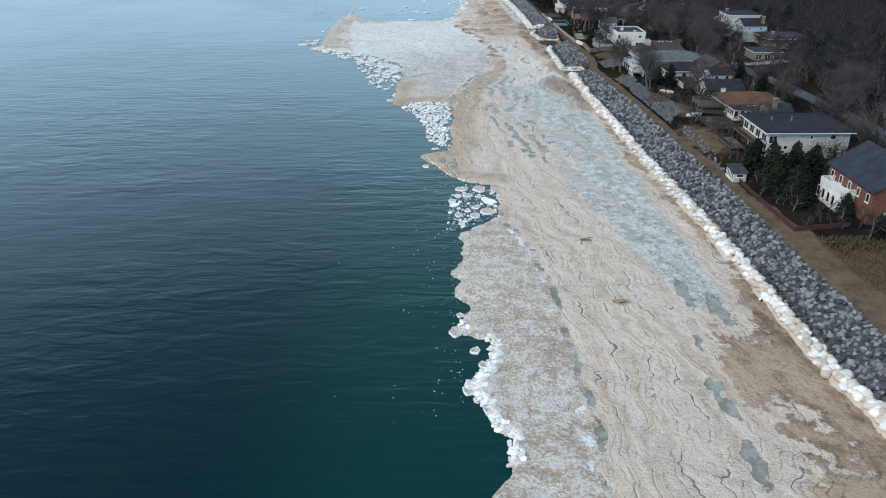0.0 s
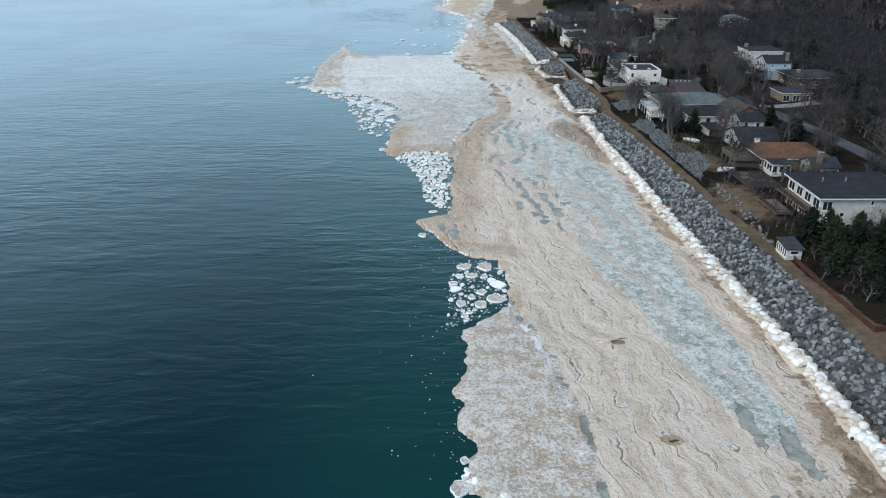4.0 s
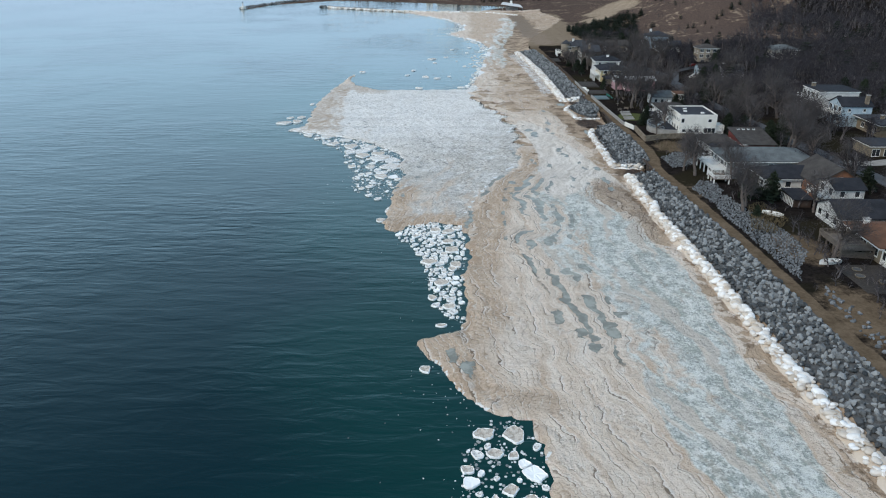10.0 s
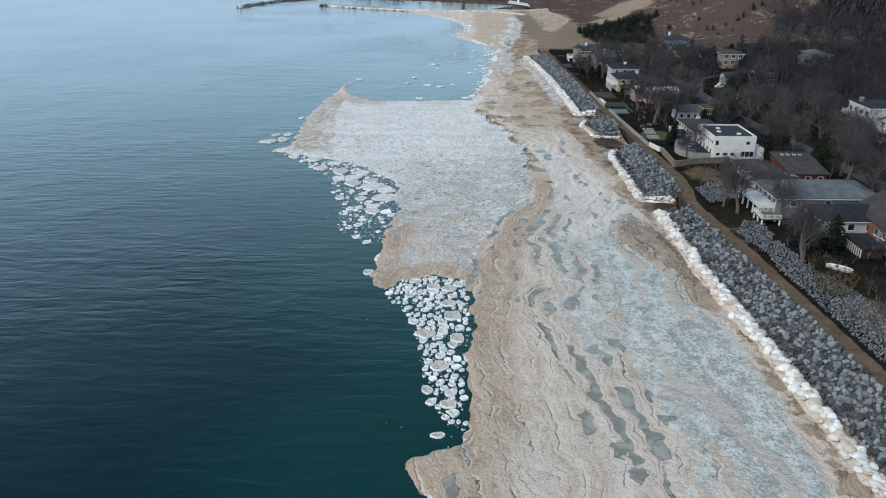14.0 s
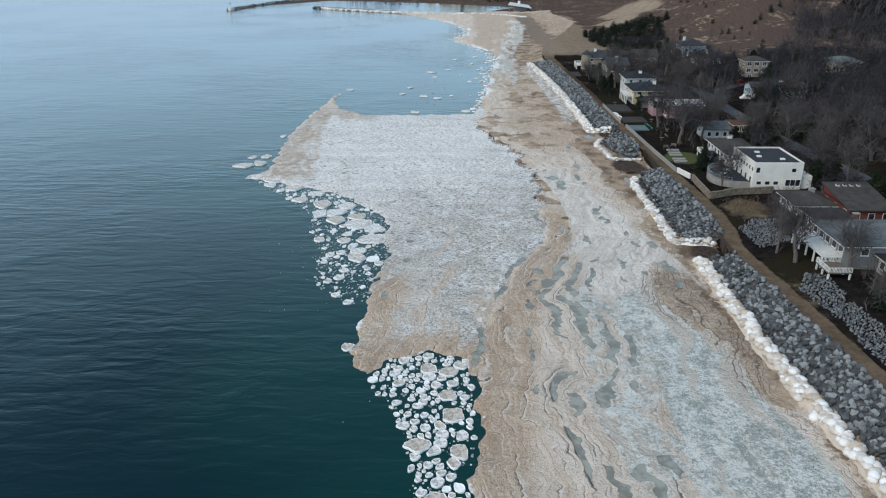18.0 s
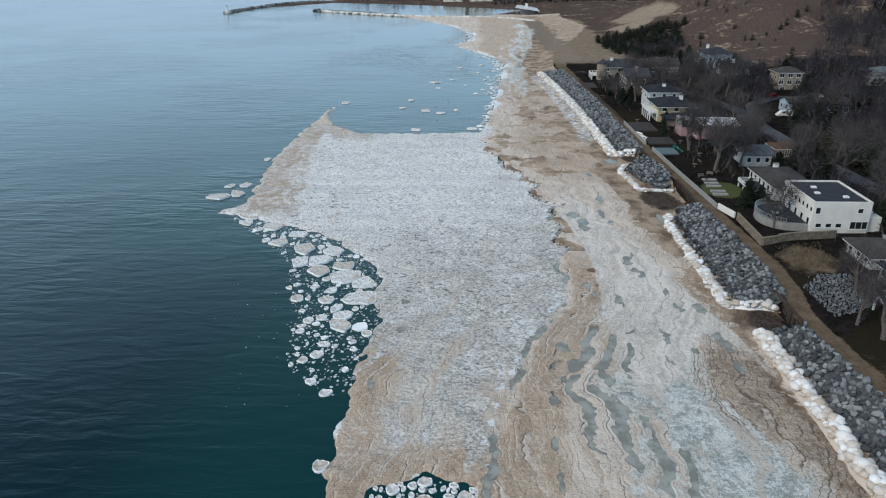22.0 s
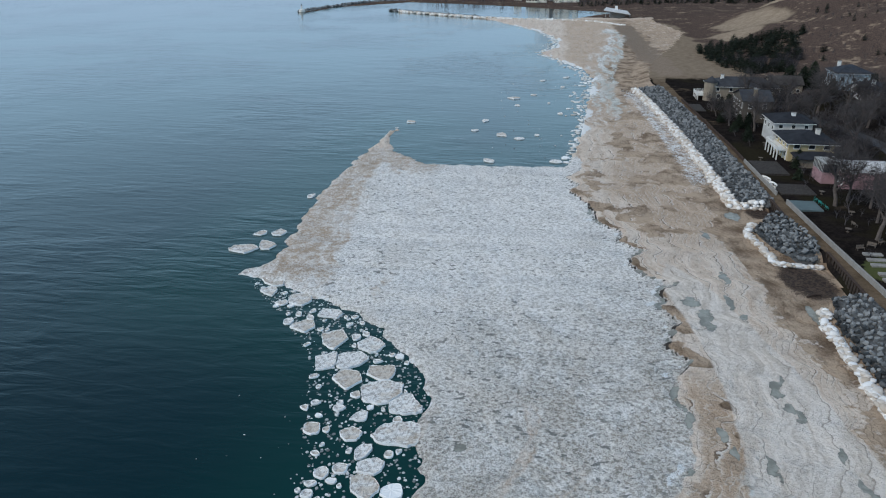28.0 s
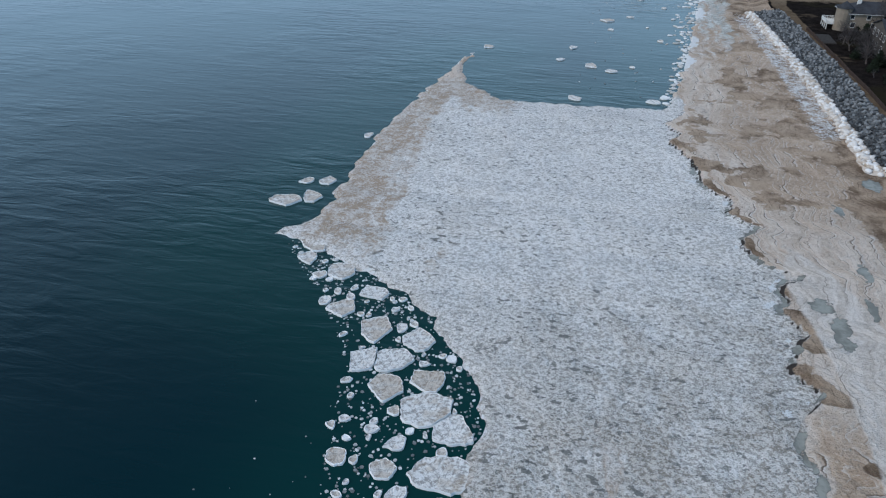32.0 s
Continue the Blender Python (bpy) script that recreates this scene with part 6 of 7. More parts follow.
# houses inland
h3 = house("three-storey pale blue and white house with balconies", 122, 135, 318, 330.5, 4.6, 13.6, "flat", 0, "wall_white", "roof_dark", [(6.3, 4, 2.0, 1.7), (3.4, 4, 2.0, 1.7), (0.6, 3, 1.8, 1.7)], [(6.3, 1, 1.8, 1.6)], 0.3, (-4.5, 3.5, 1.3, "stone_wall"))
deck(h3, -8.6, -6.503, -5.8, 5.8, 5.7, M["white_paint"], M["white_paint"], False)
deck(h3, -8.6, -6.503, -5.8, 5.8, 2.8, M["white_paint"], M["white_paint"], False)
h4 = house("tall pale blue house with a steep dark gable", 123.5, 133, 305, 314, 4.6, 11.4, "gable_x", 2.2, "wall_blue", "roof_dark", [(4.6, 3, 1.9, 1.7), (1.4, 3, 1.9, 1.7)], [(4.9, 2, 1.0, 1.0)], 0.4, (3.2, -3.4, 3.2, "stone_wall"))
deck(h4, -6.6, -4.753, -4, 4, 4.2, M["white_paint"], M["white_paint"], False)
house("beige brick house with a wide flat grey roof", 128.5, 144, 290, 304, 4.5, 8.6, "flat", 0, "wall_beige", "roof_grey", [(1.2, 2, 2.0, 1.6)], [(1.6, 3, 1.2, 1.2)], 1.2, (-3.5, 1.0, 1.3, "wall_beige"))
house("low beige double garage with a flat roof", 115, 125, 270, 279, 4.2, 7.2, "flat", 0, "wall_beige", "flat_roof", [], [(0.1, 3, 2.3, 2.1)], 0.4, name="garage")
# houses towards the far end
hp = house("pink house with a white roof and glazed sunroom", 70, 82, 375, 385, 3.3, 7.9, "gable_x", 0.9, "wall_pink", "roof_white", [(3.8, 4, 1.8, 1.8), (0.8, 4, 1.6, 1.8)], [(3.9, 3, 1.2, 1.2)], 0.4)
gr = part("glass_room", box(-9.7, -6.503, -1.0, 5.6, 2.8, 4.9), M["glass"], hp, "glazed sunroom with white bars")
bm = bmesh.new()
for k in range(8):
    box(-9.76, -9.7, -1.0 + k * 0.92, -0.88 + k * 0.92, 2.8, 5.0, bm)
    box(-9.76, -6.6, -1.0 + k * 0.92, -0.88 + k * 0.92, 4.903, 5.0, bm)
part("glazing_bar", bm, M["white_paint"], gr)
part("sunroom_base", box(-9.7, -6.503, -1.0, 5.6, -0.6, 2.797), M["wall_pink"], hp)
house("small white cottage behind a large bare tree", 74, 81, 346, 354, 3.3, 6.6, "gable_x", 1.6, "wall_white", "roof_blue", [(1.0, 2, 1.2, 1.4)], [(1.0, 3, 1.2, 1.4)], 0.4)
house("brown timber lattice shed beside the road", 85, 91, 354, 360, 3.4, 6.0, "flat", 0, "timber", "roof_brown", [], [(0.5, 5, 0.7, 1.6)], 0.3, name="garden_shed")
hy = house("yellow house with a dark hipped roof and balcony", 64, 75.5, 398.5, 411.5, 3.3, 8.6, "hip", 2.0, "wall_yellow", "roof_dark", [(3.4, 4, 1.6, 1.5), (0.8, 3, 1.6, 1.6)], [(3.5, 3, 1.7, 1.3)], 0.9, (2.5, -1.5, 2.6, "stucco"))
deck(hy, -8.4, -5.753, -5.5, 5.5, 2.9, M["white_paint"], M["white_paint"])
part("lower_wing", box(-4.6, 5.7, -12.6, -6.503, -0.6, 2.5), M["wall_tan"], hy, "low tan wing")
part("wing_roof", roof_mesh("hip", 5.3, 3.3, 2.6, 1.2, 0.5), M["roof_dark"], hy).location = (0.5, -9.6, 0)
house("white two-storey house with a dark hipped roof", 65, 75.5, 417, 428, 3.4, 10.0, "hip", 1.8, "wall_white", "roof_dark", [(3.8, 3, 1.3, 1.4)], [(4.6, 3, 1.2, 1.2)], 0.7, (0.5, -2.0, 2.0, "white_paint"))
house("tall brown-grey shingled house with narrow gables", 63, 72, 446, 460, 3.4, 10.4, "gable_x", 2.4, "wall_shingle", "roof_grey", [(4.2, 4, 1.3, 1.8), (1.0, 3, 1.4, 1.9)], [(4.4, 2, 1.2, 1.6), (1.2, 2, 1.3, 1.8)], 0.5, (-0.5, -4.0, 3.2, "stone_wall"))
hn = house("long tan house with a round corner bay and grey roof", 60, 84, 482, 494, 3.4, 8.8, "hip", 2.6, "wall_tan", "roof_grey", [(3.4, 3, 1.5, 1.6), (0.7, 3, 1.6, 1.7)], [(3.4, 5, 1.3, 1.4), (0.8, 4, 1.4, 1.6)], 0.6, (-7.5, -1.0, 3.4, "white_paint"))
bay = part("corner_bay", prism([(-12 + 2.4 * math.cos(t), -4.5 + 2.4 * math.sin(t)) for t in np.linspace(0, 6.28, 14, endpoint=False)], -0.6, 6.6), M["wall_tan"], hn, "round corner bay")
part("bay_roof", tube((-12, -4.5, 6.603), (-12, -4.5, 8.6), 2.7, 0.1, 14), M["roof_grey"], bay)
deck(hn, -16.5, -12.6, -5, 3, 1.6, M["stucco"], M["white_paint"])
house("tan gabled cottage with twin dormers", 85, 97, 496, 505, 3.6, 7.6, "gable_x", 2.6, "wall_tan", "roof_tan", [(0.8, 2, 1.3, 1.4)], [(0.8, 4, 1.3, 1.4)], 0.5)
hh = house("tall pale blue and white house on a rise", 107, 119, 491, 502, 5.8, 13.2, "hip", 2.4, "wall_blue", "roof_slate", [(4.2, 3, 1.6, 1.7), (0.8, 3, 1.6, 1.8)], [(4.2, 3, 1.5, 1.6), (0.8, 2, 1.6, 1.7)], 0.7, (-3.0, 3.5, 3.0, "white_paint"))
deck(hh, -8.4, -6.003, -4.5, 4.5, 3.0, M["white_paint"], M["white_paint"])
house("white house with a dark roof and square chimney", 109, 120, 472, 482, 5.6, 10.2, "gable_x", 2.2, "wall_white", "roof_slate", [(1.2, 2, 1.4, 1.5)], [(1.4, 2, 1.4, 1.4)], 0.6, (-1.0, -2.0, 3.0, "white_paint"))
house("tan three-storey house with tall white-barred windows", 121.5, 131, 447, 455, 4.6, 12.2, "hip", 1.6, "wall_tan", "roof_tan", [(4.6, 2, 1.4, 1.5), (1.2, 2, 1.4, 1.5)], [(5.4, 3, 1.9, 1.7), (2.8, 3, 1.9, 1.7), (0.3, 2, 1.9, 1.6)], 0.5)
house("grey-blue house with a low roof beside the drive", 110.5, 119, 408, 416, 4.4, 8.0, "gable_x", 1.4, "wall_blue", "roof_tan", [(1.0, 2, 1.3, 1.4)], [(1.0, 3, 1.3, 1.4)], 0.5)
house("white and grey house with wide eaves under pines", 119.8, 129, 404, 413, 4.5, 8.2, "gable_x", 1.6, "wall_white", "roof_tan", [(1.0, 2, 1.3, 1.4)], [(1.0, 4, 1.5, 1.5)], 0.6, (-2.5, 2.0, 1.8, "white_paint"))
house("low pale house with a grey roof on a wooded dune", 160, 173, 452, 462, ground_z(166, 457), ground_z(166, 457) + 4.6, "hip", 1.8, "wall_cream", "roof_blue", [(1.0, 3, 1.3, 1.4)], [(1.0, 4, 1.4, 1.4)], 0.8)


# ---------------------------------------------------------------- roads and yards
def strip(name, label, line, half, material, lift=0.05, category="road"):
    """A road laid over the ground."""
    p = np.array(line, float)
    s = np.concatenate([[0], np.cumsum(np.hypot(*np.diff(p, axis=0).T))])
    t = np.arange(0, s[-1], 2.0)
    x, y = np.interp(t, s, p[:, 0]), np.interp(t, s, p[:, 1])
    for _ in range(3):
        x[1:-1], y[1:-1] = (x[:-2] + 2 * x[1:-1] + x[2:]) / 4, (y[:-2] + 2 * y[1:-1] + y[2:]) / 4
    dx, dy = np.gradient(x), np.gradient(y)
    n_ = np.hypot(dx, dy)
    verts, faces = [], []
    for u in (-1, -0.33, 0.33, 1):
        verts.append(np.stack([x + u * half * dy / n_, y - u * half * dx / n_], 1))
    v = np.stack(verts, 1).reshape(-1, 2)
    z = height(v[:, 0], v[:, 1]).reshape(-1, 4).max(1).repeat(4) + lift
    top = [(a, b, c) for (a, b), c in zip(v, z)]
    k = len(top)
    allv = top + [(a, b, c - 0.5) for a, b, c in top]
    for i in range(len(t) - 1):
        for j in range(3):
            a = i * 4 + j
            faces.append((a, a + 1, a + 5, a + 4))
        a = i * 4
        faces += [(a, a + 4, k + a + 4, k + a), (a + 3, k + a + 3, k + a + 7, a + 7)]
    return tagged(new(name, raw(name, allv, faces, material)), label, category, kind="structure")


strip("road", "narrow grey asphalt road between the houses", [(112, 120), (111, 200), (109.6, 232), (107.6, 243), (105, 262), (101, 300), (97, 340), (95.5, 367), (95.5, 395), (96.5, 415), (93, 435), (86, 460), (84, 476)], 2.6, M["asphalt"])
strip("road", "side drive leading to the inland houses", [(97, 400), (104, 425), (118, 436), (140, 430)], 2.0, M["asphalt"], 0.09)
strip("road", "pale concrete drive between road and trees", [(101, 268), (112, 262), (128, 268)], 2.2, M["concrete"], 0.09)


def slab(name, label, x0, x1, y0, y1, material, tall=0.15, category="patio"):
    g = max(gz(x0, y0), gz(x1, y1), gz(x0, y1), gz(x1, y0), gz((x0 + x1) / 2, (y0 + y1) / 2))
    ob = new(name, mesh_of(name, box(-(x1 - x0) / 2, (x1 - x0) / 2, -(y1 - y0) / 2, (y1 - y0) / 2, -0.6, tall, None, 0.03), material))
    ob.location = ((x0 + x1) / 2, (y0 + y1) / 2, g)
    return tagged(ob, label, category)


M["pool_cover"] = plain("pale_blue_cover", (0.10, 0.14, 0.148), 0.6, 0.12, 0.8)
M["green_plastic"] = plain("green_plastic", (0.03, 0.22, 0.19), 0.5, 0.15)
M["gravel"] = plain("gravel_yard", (0.05, 0.044, 0.04), 0.95, 0.35, 2.0, 0.5)
slab("pool", "pale blue covered garden pool beside the lane", 54.8, 60.2, 357.5, 364, M["pool_cover"], 0.3, "pool")
slab("yard_terrace", "grey gravel yard behind a low wall", 53.6, 61, 385, 397, M["gravel"], 0.25)
slab("yard_terrace", "tan paved yard behind the lane", 54.5, 62.5, 369, 377, M["gravel"], 0.2)
slab("yard_terrace", "sandy paved patio with planters", 70.5, 79, 184.5, 196.5, M["gravel"], 0.06)
slab("yard_terrace", "small brown paved patio near the fence", 79, 87, 108, 116, M["gravel"], 0.1)
slab("yard_terrace", "tan fenced garden terrace", 50.6, 55, 462, 474, M["gravel"], 0.25)
for k in range(5):
    st = slab("stepping_slab", "pale concrete stepping slab on a lawn", 58.4 + 0.25 * k, 61.8 + 0.25 * k, 321.2 + 2.6 * k if k < 2 else 322.6 + 2.6 * k, 322.4 + 2.6 * k if k < 2 else 323.8 + 2.6 * k, M["concrete"], 0.25, "slab")
    tagged(st, group="stepping slabs")


def planter(x, y, r=0.9):
    ob = thing("planter", (x, y, gz(x, y) + 0.08), "round stone planter with dry soil on a patio", "planter", "patio planters")
    part("bowl", tube((0, 0, 0), (0, 0, 0.45), r * 0.7, r, 14), M["stone_wall"], ob)
    part("soil", tube((0, 0, 0.453), (0, 0, 0.47), r * 0.85, r * 0.8, 12), M["core"], ob)


for p in ((72.4, 191.0), (75.2, 188.4), (73.5, 194.2)):
    planter(*p)


def rowing_boat(x, y, rz, label):
    ob = thing("rowing_boat", (x, y, gz(x, y)), label, "boat", rz=rz)
    bm = bmesh.new()
    rings = []
    for t in np.linspace(-1, 1, 9):
        w = 0.85 * (1 - abs(t) ** 3 * 0.9)
        rings.append([bm.verts.new((t * 2.3, s * w * k, z)) for s, k, z in ((-1, 1, 0.75), (-1, 0.7, 0.12), (1, 0.7, 0.12), (1, 1, 0.75), (1, 0.9, 0.75), (1, 0.6, 0.22), (-1, 0.6, 0.22), (-1, 0.9, 0.75))])
    for a, b in zip(rings, rings[1:]):
        for i in range(8):
            bm.faces.new((a[i], a[(i + 1) % 8], b[(i + 1) % 8], b[i]))
    bm.faces.new(rings[0]), bm.faces.new(rings[-1][::-1])
    part("hull", bm, M["white_paint"], ob)
    for t in (-0.9, 0.6):
        part("bench", box(t - .14, t + .14, -0.62, 0.62, 0.5, 0.55), M["timber"], ob)


rowing_boat(70.0, 223.6, 140, "upturned-edge white boat lying on sandy ground")
rowing_boat(70.3, 197.5, 10, "small white boat lying by a picket fence")
rowing_boat(53.9, 380.4, 100, "white boat leaning against a yard wall")
rowing_boat(54.2, 375.8, 95, "grey-white boat beside a paved yard")


def garden_bench(x, y, rz, material, label):
    ob = thing("garden_bench", (x, y, gz(x, y)), label, "bench", "garden benches behind the lane", rz=rz)
    for k in range(3):
        part("seat_slat", box(-0.8, 0.8, -0.25 + k * 0.18, -0.10 + k * 0.18, 0.42, 0.47), material, ob)
    part("backrest", box(-0.8, 0.8, 0.30, 0.35, 0.5, 0.95), material, ob)
    for u, w in ((-0.7, -0.2), (0.7, -0.2), (-0.7, 0.25), (0.7, 0.25)):
        part("leg", box(u - 0.04, u + 0.04, w - 0.04, w + 0.04, 0, 0.417), material, ob)


def patio_table(x, y, material, label):
    ob = thing("patio_table", (x, y, gz(x, y)), label, "table", "patio tables behind the lane")
    part("tabletop", tube((0, 0, 0.70), (0, 0, 0.75), 0.62, 0.62, 18), material, ob)
    part("pedestal", tube((0, 0, 0.06), (0, 0, 0.697), 0.06, 0.06, 8), material, ob)
    part("foot", tube((0, 0, 0), (0, 0, 0.057), 0.34, 0.28, 12), material, ob)


for x, y, rz in ((61.4, 359.5, 80), (61.2, 362.6, 100), (60.9, 365.2, 60)):
    garden_bench(x, y, rz, M["green_plastic"], "teal plastic garden bench beside a covered pool")
for x, y, rz in ((59.8, 336.0, 15), (62.3, 337.5, -30), (65.0, 339.5, 40), (63.4, 349.0, 100)):
    garden_bench(x, y, rz, M["timber"], "grey timber garden bench on dark ground")
for x, y in ((60.9, 345.6), (65.4, 356.2), (63.9, 370.6), (57.4, 399.2), (62.6, 415.3)):
    patio_table(x, y, M["timber"], "round grey timber patio table in a yard")


def vehicle(x, y, rz, paint, label, van=False):
    ob = thing("van" if van else "car", (x, y, gz(x, y) + 0.06), label, "van" if van else "car", rz=rz)
    L, Wd, H = (2.6, 0.98, 2.0) if van else (2.2, 0.9, 1.45)
    prof = [(-L, 0.35), (L, 0.35), (L, 0.85), (L * 0.72, 1.0), (L * 0.5, H - 0.1), (L * 0.4, H), (-L * 0.95, H), (-L, H * 0.9)] if van else [(-L, 0.35), (L, 0.35), (L, 0.75), (L * 0.5, 0.92), (L * 0.22, H), (-L * 0.45, H), (-L * 0.78, 0.95), (-L, 0.9)]
    bm = bmesh.new()
    l, r = [bm.verts.new((a, -Wd, b)) for a, b in prof], [bm.verts.new((a, Wd, b)) for a, b in prof]
    bm.faces.new(l), bm.faces.new(r[::-1])
    for i in range(len(prof)):
        j = (i + 1) % len(prof)
        bm.faces.new((l[j], l[i], r[i], r[j]))
    bmesh.ops.bevel(bm, geom=bm.edges[:], offset=0.06, segments=2, affect="EDGES")
    body = part("body", bm, paint, ob)
    for s in (-1, 1):
        part("side_window", box(0.05 * L, 0.36 * L, s * Wd - 0.02, s * Wd + 0.02, H * 0.62, H * 0.9), M["glass"], body)
        for wx in (-L * 0.62, L * 0.64):
            wh = part("wheel", tube((wx, s * (Wd - 0.2), 0.34), (wx, s * (Wd + 0.02), 0.34), 0.34, 0.34, 14), M["core"], ob)
            part("rim", tube((wx, s * (Wd + 0.023), 0.34), (wx, s * (Wd + 0.04), 0.34), 0.2, 0.18, 10), M["metal"], wh)


vehicle(107.8, 404.6, 178, M["white_paint"], "white delivery van parked on a drive", True)
vehicle(116.5, 436, 20, plain("red_car_paint", (0.22, 0.02, 0.02), 0.35, 0.1), "red car parked beside a tan house")
vehicle(100.5, 300, 95, plain("dark_car_paint", (0.03, 0.035, 0.045), 0.35, 0.1), "dark car parked along the road")


# ---------------------------------------------------------------- stones in the yards
def scatter(poly, step, r0, r1, seed):
    rng = np.random.RandomState(seed)
    p = np.array(poly)
    xs, ys = np.meshgrid(np.arange(p[:, 0].min(), p[:, 0].max(), step), np.arange(p[:, 1].min(), p[:, 1].max(), step))
    x, y = xs.ravel() + rng.uniform(-.45, .45, xs.size) * step, ys.ravel() + rng.uniform(-.45, .45, xs.size) * step
    ok = inside_distance(x, y, poly) > -0.3 * rng.rand(x.size)
    x, y = x[ok], y[ok]
    z = height(x, y)
    return [(a, b, c + 0.1, rng.uniform(r0, r1)) for a, b, c in zip(x, y, z)]


STONE_YARDS = [
    ([(61.6, 190), (64, 196), (68.4, 203), (69, 212), (66, 226), (64.8, 238), (61, 236), (59.6, 225), (60.6, 210)], 0.44, 0.16, 0.32),
    ([(58.6, 261.5), (62, 262.5), (66, 265), (68.5, 277), (63, 277), (58.4, 272)], 0.44, 0.16, 0.32),
    ([(58.4, 243), (62, 249), (65, 248), (65, 241), (60, 232.5)], 0.44, 0.16, 0.32),
    ([(62.4, 152), (64, 152), (65, 170), (65.5, 188), (63.2, 186), (62.6, 168)], 1.25, 0.3, 0.6),
]
for k, (poly, step, r0, r1) in enumerate(STONE_YARDS):
    ob = new("rubble_bank", joined_pieces("rubble_bank", scatter(poly, step, r0, r1, 31 + k), ROCK_RAW, M["yard_stone"], 41 + k))
    tagged(ob, "bank of loose grey stones behind the lane", "rubble", kind="stuff")


# ---------------------------------------------------------------- trees
def branch_tree(seed, tall, spread, levels, kids, sides=4, thin=1.0):
    """Tapered limbs that fork; returns thick limbs and fine twigs as raw meshes."""
    rng = np.random.RandomState(seed)
    limbs, twigs = ([], []), ([], [])

    def seg(store, a, b, r0, r1, n_):
        v, f = store
        d = (b - a) / (np.linalg.norm(b - a) + 1e-9)
        u = np.cross(d, [0.31, 0.72, 0.61])
        u /= np.linalg.norm(u) + 1e-9
        w = np.cross(d, u)
        base = len(v)
        for c, r in ((a, r0), (b, r1)):
            for i in range(n_):
                t = 2 * math.pi * i / n_
                v.append(tuple(c + r * (math.cos(t) * u + math.sin(t) * w)))
        for i in range(n_):
            j = (i + 1) % n_
            f.append((base + i, base + j, base + n_ + j, base + n_ + i))

    def spike(a, b, r):
        v, f = twigs
        d = b - a
        u = np.cross(d, [0.31, 0.72, 0.61])
        u *= r / (np.linalg.norm(u) + 1e-9)
        w = np.cross(d, u) / (np.linalg.norm(d) + 1e-9)
        base = len(v)
        v += [tuple(a + u), tuple(a - 0.5 * u + 0.87 * w), tuple(a - 0.5 * u - 0.87 * w), tuple(b)]
        f += [(base, base + 1, base + 3), (base + 1, base + 2, base + 3), (base + 2, base, base + 3)]

    def grow(a, d, length, r, depth):
        n_ = (4, 3, 2, 1, 1)[depth] if sides > 3 else (3, 2, 1, 1)[depth]
        pts = [a]
        for i in range(n_):
            d = d + rng.randn(3) * 0.13 + np.array([0, 0, 0.05])
            d /= np.linalg.norm(d)
            pts.append(pts[-1] + d * length / n_)
        for i in range(n_):
            if n_ == 1 and depth > 1:
                spike(pts[0], pts[1], r)
                continue
            k0, k1 = 1 - 0.55 * i / n_, 1 - 0.55 * (i + 1) / n_
            seg(limbs if depth < 2 else twigs, pts[i], pts[i + 1], r * k0, r * k1, 3 if depth > 1 or sides == 3 else (6 if depth == 0 else 4))
        if depth >= levels:
            return
        count = kids[depth]
        for i in range(count):
            t = rng.uniform(0.35 if depth == 0 else 0.25, 1.0)
            q = pts[min(n_ - 1, int(t * n_))]
            q = q + (pts[min(n_, int(t * n_) + 1)] - q) * (t * n_ - int(t * n_))
            ang = rng.uniform(0, 6.28)
            tilt = spread * rng.uniform(0.55, 1.15)
            u = np.cross(d, [0.2, 0.9, 0.3])
            u /= np.linalg.norm(u)
            w = np.cross(d, u)
            nd = math.cos(tilt) * d + math.sin(tilt) * (math.cos(ang) * u + math.sin(ang) * w)
            grow(q, nd / np.linalg.norm(nd), length * rng.uniform(0.5, 0.74), max(r * 0.5 * (1 - 0.35 * t), 0.013 * thin), depth + 1)

    grow(np.zeros(3), np.array([0, 0, 1.0]), tall * 0.52, tall * 0.021 * thin, 0)
    return limbs, twigs


def fine_twigs(count, seed, base, rx, rz, wide=0.045):
    """The haze of thin outer twigs in a bare crown: slivers fanning out from the middle."""
    rng = np.random.RandomState(seed)
    d = rng.randn(count, 3)
    d /= np.linalg.norm(d, axis=1)[:, None]
    lump = 0.72 + 0.28 * np.sin(3 * np.arctan2(d[:, 1], d[:, 0]) + seed) * np.cos(2.5 * d[:, 2] + seed)
    a = d * (rng.uniform(0.25, 1.0, count) ** 0.45 * lump)[:, None] * np.array([rx, rx, rz]) + np.array([0, 0, base])
    way = d + rng.randn(count, 3) * 0.55 + np.array([0, 0, 0.35])
    way /= np.linalg.norm(way, axis=1)[:, None]
    side = np.cross(way, rng.randn(count, 3))
    side *= wide / (np.linalg.norm(side, axis=1)[:, None] + 1e-6)
    tip = a + way * rng.uniform(0.7, 1.6, count)[:, None]
    v = np.stack([a + side, a - side, tip], 1).reshape(-1, 3)
    return v.tolist(), [(3 * i, 3 * i + 1, 3 * i + 2) for i in range(count)]


def joined(a, b):
    o = len(a[0])
    return list(a[0]) + list(b[0]), list(a[1]) + [tuple(i + o for i in q) for q in b[1]]


